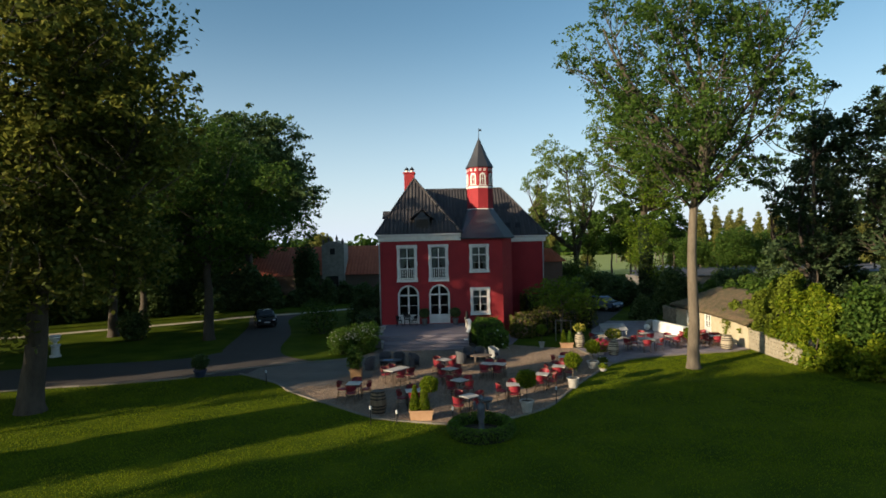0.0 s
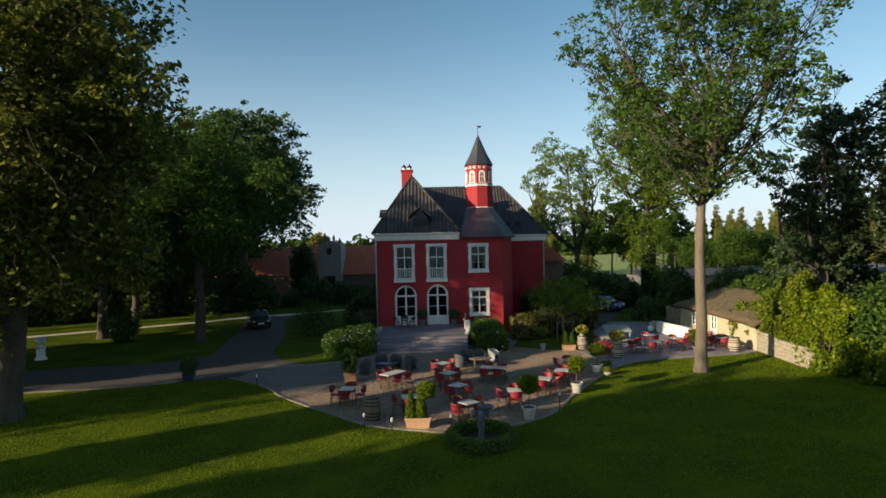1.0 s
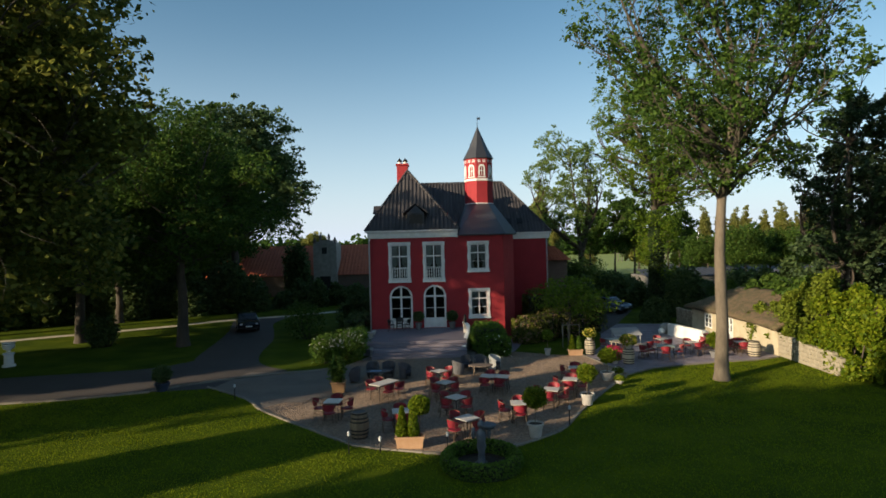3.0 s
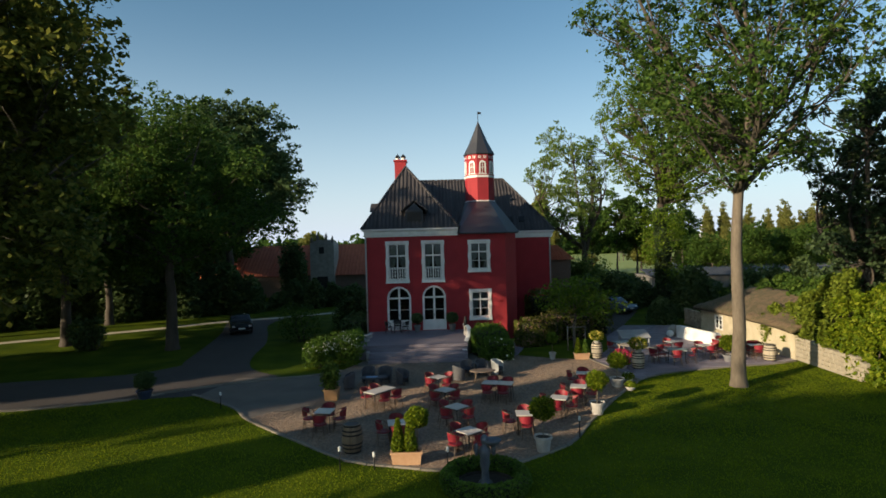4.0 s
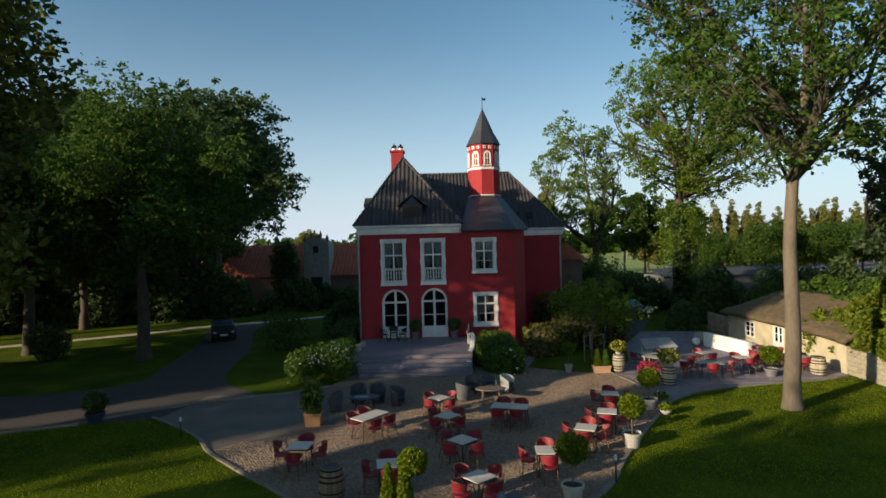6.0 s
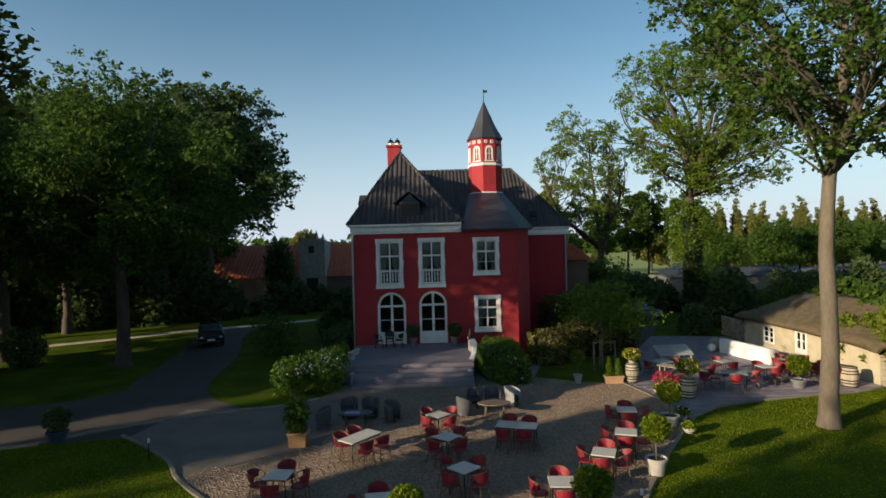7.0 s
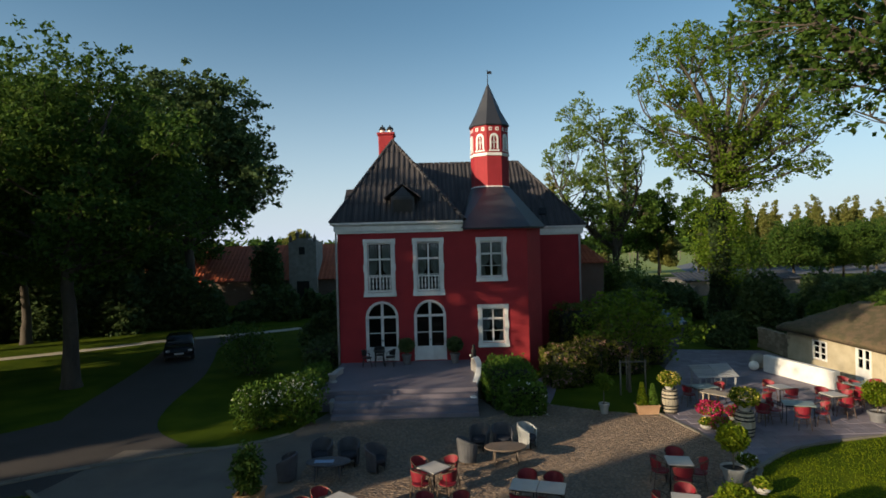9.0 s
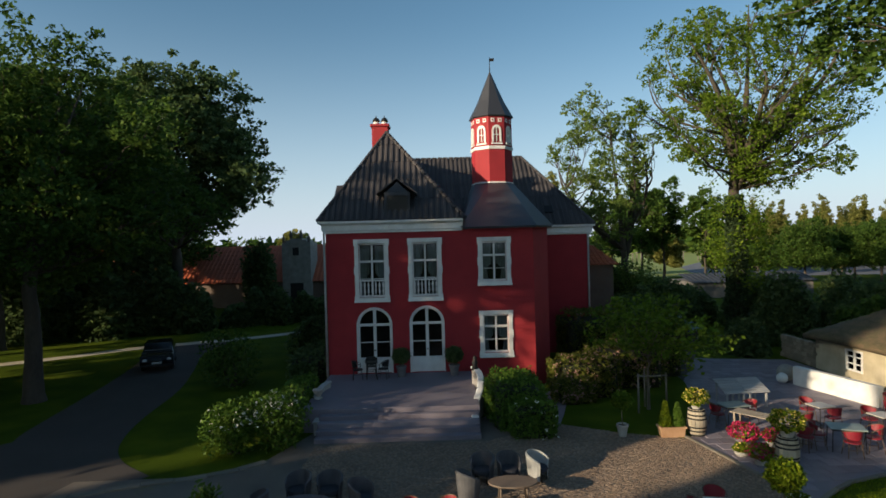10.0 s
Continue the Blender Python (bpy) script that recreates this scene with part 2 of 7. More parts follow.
def lathe(bm, profile, seg=20, cx=0.0, cy=0.0, squash=1.0):
    """Turns (radius, height) pairs round an upright axis."""
    rings = []
    for r, z in profile:
        if r < 1e-4:
            rings.append([bm.verts.new((cx, cy, z))])
        else:
            rings.append([bm.verts.new((cx + r * math.cos(2 * math.pi * i / seg), cy + squash * r * math.sin(2 * math.pi * i / seg), z)) for i in range(seg)])
    for a, b in zip(rings, rings[1:]):
        for i in range(seg):
            j = (i + 1) % seg
            if len(a) == 1 and len(b) == 1:
                continue
            if len(a) == 1:
                bm.faces.new((a[0], b[j], b[i]))
            elif len(b) == 1:
                bm.faces.new((a[i], a[j], b[0]))
            else:
                bm.faces.new((a[i], a[j], b[j], b[i]))
    if len(rings[0]) > 1:
        bm.faces.new(rings[0][::-1])
    if len(rings[-1]) > 1:
        bm.faces.new(rings[-1])


def tubes(paths, seg=6):
    """Verts and faces of tapered tubes; a path is a list of (point, radius)."""
    verts, faces = [], []
    for path in paths:
        pts = [Vector(p) for p, r in path]
        base = len(verts)
        for k, (p, r) in enumerate(path):
            d = (pts[min(k + 1, len(pts) - 1)] - pts[max(k - 1, 0)])
            d = d.normalized() if d.length > 1e-6 else Vector((0, 0, 1))
            u = d.cross(Vector((0.31, 0.95, 0.05)) if abs(d.z) > 0.5 else Vector((0, 0, 1))).normalized()
            v = d.cross(u)
            for i in range(seg):
                a = 2 * math.pi * i / seg
                verts.append(tuple(pts[k] + (u * math.cos(a) + v * math.sin(a)) * r))
        for k in range(len(path) - 1):
            for i in range(seg):
                j = (i + 1) % seg
                q = base + k * seg
                faces.append((q + i, q + j, q + seg + j, q + seg + i))
        faces.append(tuple(base + (len(path) - 1) * seg + i for i in range(seg)))
        faces.append(tuple(base + seg - 1 - i for i in range(seg)))
    return verts, faces


def tube_part(name, paths, material, parent=None, label="", seg=6, smooth=True):
    return part_mesh(name, mesh_from(name, *tubes(paths, seg), smooth=smooth), material, parent, label)


def leaf_mesh(name, centres, size, rng, flat=0.35, long=1.7):
    """One rhombic, slightly folded leaf at each centre."""
    n = len(centres)
    c = np.asarray(centres, float)
    nrm = rng.normal(size=(n, 3))
    nrm[:, 2] = np.abs(nrm[:, 2]) + flat
    nrm /= np.linalg.norm(nrm, axis=1, keepdims=True)
    d = rng.normal(size=(n, 3))
    d -= nrm * np.sum(d * nrm, axis=1, keepdims=True)
    d /= np.linalg.norm(d, axis=1, keepdims=True)
    e = np.cross(nrm, d)
    s = (size * rng.uniform(0.6, 1.35, n))[:, None]
    bend = nrm * s * 0.12
    v = np.stack([c - d * s * 0.5 * long, c + e * s * 0.5 - bend, c + d * s * 0.5 * long, c - e * s * 0.5 - bend], axis=1).reshape(-1, 3)
    me = bpy.data.meshes.new(name)
    me.vertices.add(4 * n)
    me.vertices.foreach_set("co", v.astype(np.float32).ravel())
    me.loops.add(4 * n)
    me.loops.foreach_set("vertex_index", np.arange(4 * n, dtype=np.int32))
    me.polygons.add(n)
    me.polygons.foreach_set("loop_start", np.arange(0, 4 * n, 4, dtype=np.int32))
    me.update()
    me.validate()
    return me


def curve_path(a, b, r0, r1, rng, sag=0.12, n=5):
    a, b = Vector(a), Vector(b)
    length = (b - a).length
    off = Vector(rng.normal(size=3)) * length * sag
    off.z = abs(off.z) * 0.6 - length * 0.06
    return [(a.lerp(b, t) + off * math.sin(math.pi * t), r0 + (r1 - r0) * t) for t in [i / n for i in range(n + 1)]]


def tree(name, label, at, fork, trunk_r, crown, n_clump, n_leaf, leaf, leaf_material, bark, seed, clump=0.36, lean=(0, 0), fill=0.35, droop=0.0, twigs=4, low=0, limb_bark=None, along=0, bare=None, stems=0, skirt=0, tight=1.0):
    """A tapered trunk with limbs to each clump of the crown, and leaves in uneven clumps.
    crown: (centre x, y, z, half width, half depth, half height) from the foot."""
    rng = np.random.default_rng(seed)
    root = thing(name, label, "tree", pose(*at))
    cx, cy, cz, rx, ry, rz = crown
    top = Vector((lean[0], lean[1], fork))
    flare = [((0, 0, -0.3), trunk_r * 1.5), ((0, 0, 0.05), trunk_r * 1.32), ((0, 0, 0.35), trunk_r * 1.12), ((lean[0] * 0.1, lean[1] * 0.1, 1.2), trunk_r)]
    mid = [((lean[0] * t + rng.normal() * 0.05, lean[1] * t + rng.normal() * 0.05, fork * t), trunk_r * (1 - 0.3 * t)) for t in (0.3, 0.5, 0.7, 0.85, 1.0)]
    leader_top = Vector((cx * 0.8, cy * 0.8, cz + rz * 0.8))
    leader = curve_path(top, leader_top, trunk_r * 0.68, trunk_r * 0.06, rng, 0.02, 10)
    fork2 = curve_path(top, (cx + rx * 0.35, cy - ry * 0.2, cz + rz * 0.6), trunk_r * 0.5, trunk_r * 0.06, rng, 0.06, 10)
    bole = [flare + [p for p in mid if p[0][2] > 1.4] + leader[1:], fork2]
    paths = []
    mains = [leader, fork2]
    grow = np.random.default_rng(seed + 500)
    for i in range(stems):
        th = 6.283 * (i + grow.uniform(0.2, 0.8)) / stems
        tip = (cx + rx * 0.72 * math.cos(th), cy + ry * 0.6 * math.sin(th), cz + rz * grow.uniform(-0.15, 0.55))
        foot = leader[(0, 1, 2)[i % 3]][0]
        mains.append(curve_path(foot, tip, trunk_r * 0.6, trunk_r * 0.1, grow, 0.09, 10))
    bole += mains[2:]
    if limb_bark:
        bole = bole[:1]
    cents, leaves = [], []
    for i in range(n_clump):
        k = (i + 0.5) / n_clump
        ph = math.acos(1 - 2 * k)
        th = math.pi * (1 + 5 ** 0.5) * i + rng.normal() * 0.3
        shell = rng.uniform(0.45, 0.97)
        p = Vector((cx + rx * shell * math.sin(ph) * math.cos(th), cy + ry * shell * math.sin(ph) * math.sin(th), cz + rz * shell * math.cos(ph)))
        p.z -= droop * rz * (shell * math.sin(ph)) ** 2
        rc = clump * min(rx, rz) * rng.uniform(0.6, 1.4)
        cents.append((p, rc))
        stem = min(mains, key=lambda q: (p - q[-1][0]).length)
        want = p.z - 0.75 * Vector((p.x - cx * 0.5, p.y - cy * 0.5)).length
        idx = min(range(9), key=lambda q: abs(stem[q][0].z - want))
        start = stem[idx][0]
        r0 = min(stem[idx][1] * 0.75, trunk_r * rng.uniform(0.14, 0.26))
        limb = curve_path(start, p, r0, r0 * 0.25, rng, 0.13, 6)
        paths.append(limb)
        tips = []
        for _ in range(twigs):
            q = p + Vector(rng.normal(size=3)).normalized() * rc * rng.uniform(0.6, 1.15)
            s = limb[int(rng.integers(3, 6))][0]
            paths.append(curve_path(s, q, r0 * 0.3, 0.012, rng, 0.10, 3))
            tips.append(q)
        m = int(n_leaf / n_clump * (rc / (clump * min(rx, rz))) ** 1.5)
        n_in = int(m * fill)
        g = rng.normal(size=(n_in, 3))
        g /= np.linalg.norm(g, axis=1, keepdims=True)
        leaves.append(np.array(p) + g * (rc * rng.uniform(0.45, 1.05, (n_in, 1))) * np.array([1.1, 1.1, 0.8]))
        sprays = [np.array(p) + (u := rng.normal(size=3)) / np.linalg.norm(u) * rc * rng.uniform(0.5, 1.25) for _ in range(max(3, (m - n_in) // 26))]
        sprays += [np.array(q) for q in tips]
        per = max(4, (m - n_in) // len(sprays))
        for sp in sprays:
            leaves.append(sp + rng.normal(size=(per, 3)) * np.array([0.30, 0.30, 0.2]) * max(0.6, rc * 0.36) * tight)
    for i in range(low):
        th = rng.uniform(0, 6.28)
        z = rng.uniform(fork * 0.45, fork)
        q = Vector((math.cos(th) * rng.uniform(0.8, 2.4), math.sin(th) * rng.uniform(0.8, 2.4), z + rng.uniform(-0.8, 0.6)))
        paths.append(curve_path((lean[0] * z / fork, lean[1] * z / fork, z), q, 0.06, 0.012, rng, 0.1, 4))
        leaves.append(np.array(q) + rng.normal(size=(160, 3)) * 0.45)
    if along:
        more = np.random.default_rng(seed + 1000)
        for limb in paths[:n_clump * (twigs + 1):twigs + 1]:
            for _ in range(along):
                t = more.uniform(1.2, 4.9)
                a, b = limb[int(t)][0], limb[int(t) + 1][0]
                q = a.lerp(b, t % 1.0) + Vector(more.normal(size=3)) * 0.45
                paths.append(curve_path(a, q, 0.03, 0.01, more, 0.1, 3))
                leaves.append(np.array(q) + more.normal(size=(26, 3)) * np.array([0.42, 0.42, 0.26]))
    if skirt:
        # hanging sprays round the sunny side, below the crown
        hang = np.random.default_rng(seed + 300)
        for i in range(skirt):
            th = hang.uniform(-1.9, 0.5)
            rr = hang.uniform(2.2, 6.6)
            z = hang.uniform(5.0, 10.5)
            foot = Vector((rr * 0.55 * math.cos(th), rr * 0.55 * math.sin(th), z + hang.uniform(1.0, 2.5)))
            tip = Vector((rr * math.cos(th), rr * math.sin(th), z))
            paths.append(curve_path(foot, tip, 0.01, 0.004, hang, 0.12, 5))
            t = hang.uniform(0.35, 1.1, (110, 1))
            leaves.append(np.array(foot) * (1 - t) + np.array(tip) * t + hang.normal(size=(110, 3)) * np.array([0.38, 0.38, 0.3]) - np.array([0, 0, 0.25]))
    if bare:
        # a crown thinned low down to either side of its middle, across the given direction
        (dx, dy), lo, hi, zt = bare
        pts = np.concatenate(leaves)
        u = pts[:, 0] * dx + pts[:, 1] * dy
        keep = ((u > lo) & (u < hi)) | (pts[:, 2] > zt) | (np.random.default_rng(seed + 7).uniform(size=len(pts)) < 0.02)
        leaves = [pts[keep]]
    tube_part("trunk", bole, bark, root, seg=14)
    if limb_bark:
        for limb in mains[1:]:
            tube_part("limb", [limb], limb_bark, root, seg=8)
    tube_part("branchwork", paths, limb_bark or bark, root, seg=6)
    part_mesh("crown", leaf_mesh("crown", np.concatenate(leaves), leaf, rng), leaf_material, root)
    return root


def shrub_points(rng, n, rx, ry, rz, lumps=9, z0=0.0, ragged=0.25):
    """Leaf places of a rounded, lumpy bush standing at z0."""
    out = []
    for i in range(lumps):
        th, k = rng.uniform(0, 6.28), rng.uniform(0.1, 0.75)
        c = np.array([rx * k * math.cos(th), ry * k * math.sin(th), z0 + rz * rng.uniform(0.35, 0.75)])
        m = n // lumps
        g = rng.normal(size=(m, 3))
        g /= np.linalg.norm(g, axis=1, keepdims=True)
        rr = rng.uniform(0.75, 1.0 + ragged, (m, 1))
        pts = c + g * rr * np.array([rx * 0.48, ry * 0.48, rz * 0.42])
        out.append(pts[pts[:, 2] > z0 + 0.02])
    return np.concatenate(out)


def bush(name, label, at, size, n, leaf, material, seed, lumps=9, bark=None, category="bush"):
    rng = np.random.default_rng(seed)
    root = thing(name, label, category, pose(*at))
    pts = shrub_points(rng, n, *size, lumps=lumps)
    part_mesh("foliage", leaf_mesh("foliage", pts, leaf, rng), material, root)
    stems = [curve_path((rng.normal() * size[0] * 0.1, rng.normal() * size[1] * 0.1, -0.05), tuple(pts[int(rng.integers(len(pts)))]), 0.03, 0.008, rng, 0.1, 4) for _ in range(14)]
    tube_part("branchwork", stems, bark or BARK, root, seg=5)
    return root


# ---- ground ----
def sheet(name, label, category, poly, z, material):
    bm = bmesh.new()
    f = bm.faces.new([bm.verts.new((x, y, z)) for x, y in poly])
    if f.normal.z < 0:
        f.normal_flip()
    bmesh.ops.triangulate(bm, faces=bm.faces)
    me = bpy.data.meshes.new(name)
    bm.to_mesh(me)
    bm.free()
    return tagged(part_mesh(name, me, material), label, category, kind="structure")


def smooth_line(pts, n=6):
    """A rounded line through the points."""
    p = [Vector((*q, 0)) for q in pts]
    out = []
    for i in range(len(p) - 1):
        a, b, c, d = p[max(i - 1, 0)], p[i], p[i + 1], p[min(i + 2, len(p) - 1)]
        for k in range(n):
            t = k / n
            v = 0.5 * ((2 * b) + (c - a) * t + (2 * a - 5 * b + 4 * c - d) * t * t + (3 * b - a - 3 * c + d) * t ** 3)
            out.append((v.x, v.y))
    return out + [tuple(p[-1][:2])]


sheet("ground", "mown green park lawn running out to the horizon", "lawn", [(-1500, -800), (1500, -800), (1500, 3000), (-1500, 3000)], 0.0, GRASS)
sheet("far_field", "bright green pasture far behind the garden", "field", [(22, 120), (220, 120), (500, 420), (-60, 420), (-30, 130)], 0.03, FIELD)
sheet("far_lane", "grey lane crossing behind the garden hedges", "lane", [(50, 130), (57, 152), (74, 178), (105, 160), (160, 130), (160, 100), (76, 112), (62, 114)], 0.06, mix_mat("far_asphalt", [(0.09, 0.095, 0.12), (0.14, 0.145, 0.17)], scale=0.05, rough=0.8, bump=0.1, fine=2.0))

COURT_EDGE = smooth_line([(-11.0, 32.4), (-8.6, 30.2), (-7.2, 28.2), (-4.9, 25.8), (-2.6, 23.6), (-0.9, 22.9), (0.6, 22.45), (1.9, 22.5), (3.1, 23.1), (4.9, 24.6), (6.2, 26.9), (8.3, 30.3), (10.2, 33.0)])
DECK_EDGE = smooth_line([(10.2, 33.0), (12.2, 34.3), (15.7, 35.2), (18.2, 35.6), (20.0, 36.3)])
court = sheet("courtyard", "cobbled forecourt of weathered brown setts", "courtyard", COURT_EDGE + [(9.2, 38.0), (7.0, 38.9), (5.2, 40.0), (2.3, 41.0), (-3.8, 40.2), (-5.0, 37.0), (-6.6, 36.0), (-10.3, 35.9)], 0.012, GRAVEL)
deck = sheet("terrace_paving", "grey flagstone dining terrace beside the cottage", "paving", DECK_EDGE + [(20.0, 41.0), (19.9, 50.0), (15.2, 51.0), (12.4, 46.0), (11.0, 41.0), (9.2, 38.0)], 0.02, FLAG)
ROAD_LOW = smooth_line([(-42, 24.0), (-30, 27.6), (-21.6, 30.1), (-19.0, 30.6), (-16.5, 31.1), (-13.7, 32.0), (-11.0, 32.4)])
DRIVE = ROAD_LOW + [(-8.0, 34.4), (-8.4, 36.0), (-13.6, 38.6)] + smooth_line([(-15.0, 39.8), (-17.2, 37.6), (-24.0, 36.2), (-32.0, 33.5), (-42.0, 30.0)])
sheet("road", "dark asphalt drive coming in under the trees", "road", DRIVE, 0.004, ROAD)
sheet("road_branch", "asphalt drive curving up past the house", "road", smooth_line([(-8.2, 36.2), (-9.8, 37.6), (-10.8, 39.4), (-11.5, 42.3), (-12.1, 47.0), (-13.3, 51.6), (-14.8, 57.0), (-14.6, 62.6)]) + smooth_line([(-19.6, 60.0), (-18.4, 56.0), (-17.4, 52.5), (-16.4, 47.6), (-15.4, 41.4), (-15.0, 39.9)]) + [(-13.4, 36.4), (-8.6, 35.4)], 0.009, ROAD)
WOOD_PATH = [(-62, 33.6), (-36, 49.3), (-33, 51.2), (-25, 56.2), (-20.5, 59.8), (-14, 62.9), (-9.7, 65.8), (-4, 68.4)]
sheet("pavement", "pale sunlit gravel path along the wood", "path", smooth_line([(x + 0.3, y - 0.55) for x, y in WOOD_PATH]) + smooth_line([(x - 0.3, y + 0.55) for x, y in WOOD_PATH[::-1]]), 0.016, PATH_GRAVEL)
sheet("side_path", "grey flagged path leading round the house", "path", [(2.3, 41.0), (5.2, 40.0), (5.6, 41.2), (6.2, 43.2), (8.8, 45.0), (7.6, 46.2), (5.0, 44.2), (3.6, 42.4)], 0.016, FLAG)
sheet("gravel_path", "gravel drive behind the terrace to the parked car", "path", [(12.4, 46.0), (15.2, 51.0), (19.5, 60.0), (16.0, 62.0), (13.0, 52.0)], 0.014, ROAD)


def kerb_line(name, label, pts, width=0.13, height=0.06, piece=0.9):
    """Kerb stones end to end along a line, each one a piece of its own."""
    root = thing(name, label, "kerb", kind="structure")
    p = [Vector((*q, 0)) for q in pts]
    meshes = []
    for k in range(3):
        bm = boxed(-piece * 0.49, piece * 0.49, -width / 2, width / 2, -0.1, height * (0.9 + 0.12 * k), 0.012)
        bmesh.ops.recalc_face_normals(bm, faces=bm.faces)
        me = bpy.data.meshes.new("kerb_stone")
        bm.to_mesh(me)
        bm.free()
        me.materials.append(KERB)
        meshes.append(me)
    run, k = 0.0, 0
    for a, b in zip(p, p[1:]):
        d = b - a
        while run < d.length:
            c = a + d.normalized() * run
            ob = new("kerb_stone", meshes[k % 3])
            ob.parent = root
            ob.matrix_basis = pose(c.x, c.y, 0, 0, 0, math.degrees(math.atan2(d.y, d.x)) + random.uniform(-1.5, 1.5))
            run += piece
            k += 1
        run -= d.length
    return root


kerb_line("trim_1", "weathered stone edging between lawn and forecourt", COURT_EDGE)
kerb_line("trim_2", "stone edging between lawn and dining terrace", DECK_EDGE)
kerb_line("trim_3", "pale stone kerb across the drive", smooth_line([(-13.9, 32.15), (-11.7, 33.85), (-8.8, 35.2), (-6.2, 36.1), (-4.9, 37.0)]), 0.26)
kerb_line("trim_4", "pale stone edging between lawn and drive", ROAD_LOW[:-6], 0.22)
kerb_line("trim_5", "stone edging between forecourt and dining terrace", [(9.2, 38.0), (10.2, 33.0)])

# ---- house ----
HOUSE_Y, TERRACE = 45.65, 0.85
house = thing("house", "red painted brick manor house with white window surrounds and a turret", "house")


def holed_wall(name, x0, x1, z0, z1, thick, holes, material, parent, m, label=""):
    """An upright wall along local x, outer face at y=0, with rectangular or round-headed holes cut through it."""
    bm = bmesh.new()
    xs = sorted({x0, x1, *[h[0] for h in holes], *[h[1] for h in holes]})
    zs = sorted({z0, z1, *[h[2] for h in holes], *[h[3] for h in holes]})
    solid = {}
    for i in range(len(xs) - 1):
        for k in range(len(zs) - 1):
            mx, mz = (xs[i] + xs[i + 1]) / 2, (zs[k] + zs[k + 1]) / 2
            solid[i, k] = not any(h[0] < mx < h[1] and h[2] < mz < h[3] for h in holes)
    def quad(*p):
        bm.faces.new([bm.verts.new(q) for q in p])
    for (i, k), s in solid.items():
        if not s:
            continue
        a, b, c, d = xs[i], xs[i + 1], zs[k], zs[k + 1]
        quad((a, 0, c), (b, 0, c), (b, 0, d), (a, 0, d))
        quad((b, thick, c), (a, thick, c), (a, thick, d), (b, thick, d))
        if not solid.get((i - 1, k)):
            quad((a, thick, c), (a, 0, c), (a, 0, d), (a, thick, d))
        if not solid.get((i + 1, k)):
            quad((b, 0, c), (b, thick, c), (b, thick, d), (b, 0, d))
        if not solid.get((i, k - 1)):
            quad((a, thick, c), (b, thick, c), (b, 0, c), (a, 0, c))
        if not solid.get((i, k + 1)):
            quad((a, 0, d), (b, 0, d), (b, thick, d), (a, thick, d))
    for h in holes:
        if len(h) > 4:
            r, cx, zt = (h[1] - h[0]) / 2, (h[0] + h[1]) / 2, h[3]
            for side in (-1, 1):
                arc = [(cx + side * r * math.cos(a), zt - r + r * math.sin(a)) for a in [math.pi / 2 * j / 8 for j in range(9)]]
                for (ax, az), (bx, bz) in zip(arc, arc[1:]):
                    for y in (0.0, thick):
                        quad((ax, y, az), (bx, y, bz), (bx, y, zt), (ax, y, zt))
                    quad((ax, 0, az), (ax, thick, az), (bx, thick, bz), (bx, 0, bz))
    bmesh.ops.remove_doubles(bm, verts=bm.verts, dist=1e-4)
    bmesh.ops.dissolve_degenerate(bm, edges=bm.edges, dist=1e-5)
    ob = part(name, bm, material, parent, label)
    ob.matrix_basis = m
    return ob


ARCH = [(-3.05, -1.47, TERRACE + 0.02, 3.92), (-0.57, 0.98, TERRACE + 0.02, 3.94)]
TALL = [(-2.92, -1.71, 4.42, 6.98), (-0.40, 0.78, 4.42, 6.98)]
SHORT = [(2.87, 4.02, 5.06, 6.94), (2.88, 4.04, 1.68, 3.48)]
holed_wall("wall", -4.44, 2.0, -0.2, 7.55, 0.4, [(*a, 1) for a in ARCH] + TALL, RED_WALL, house, pose(0, HOUSE_Y, 0))
holed_wall("bay_wall", 2.0, 5.3, -0.2, 7.62, 0.4, SHORT, RED_WALL, house, pose(0, HOUSE_Y, 0))
bm = bmesh.new()
prism(bm, [(-4.44, 46.05), (-4.04, 46.05), (-4.04, 63.0), (-4.44, 63.0)], -0.2, 7.55)
part("side_wall", bm, RED_WALL, house)
bm = bmesh.new()
prism(bm, [(5.3, 45.65), (6.2, 46.9), (6.2, 54.0), (5.85, 54.0), (5.85, 47.1), (5.1, 46.05), (5.3, 46.05)], -0.2, 7.62)
part("canted_wall", bm, RED_WALL, house)
bm = bmesh.new()
prism(bm, [(6.21, 54.0), (10.15, 54.0), (10.15, 63.0), (9.8, 63.0), (9.8, 54.35), (6.21, 54.35)], -0.2, 7.32)
part("wing_wall", bm, RED_WALL, house)
bm = bmesh.new()
prism(bm, [(-4.04, 62.6), (9.8, 62.6), (9.8, 63.0), (-4.04, 63.0)], -0.2, 7.32)
part("back_wall", bm, RED_WALL, house)
# near-black slabs stand in for the unlit rooms behind the glass
part("floor_slab", boxed(-4.0, 5.4, 46.06, 56.0, 4.05, 4.25), ROOM_SHADE, house)
part("ceiling_slab", boxed(-4.0, 5.4, 46.06, 56.0, 7.3, 7.45), ROOM_SHADE, house)
part("room_wall", boxed(-4.0, 5.4, 50.0, 50.2, 0.0, 7.3), ROOM_SHADE, house)


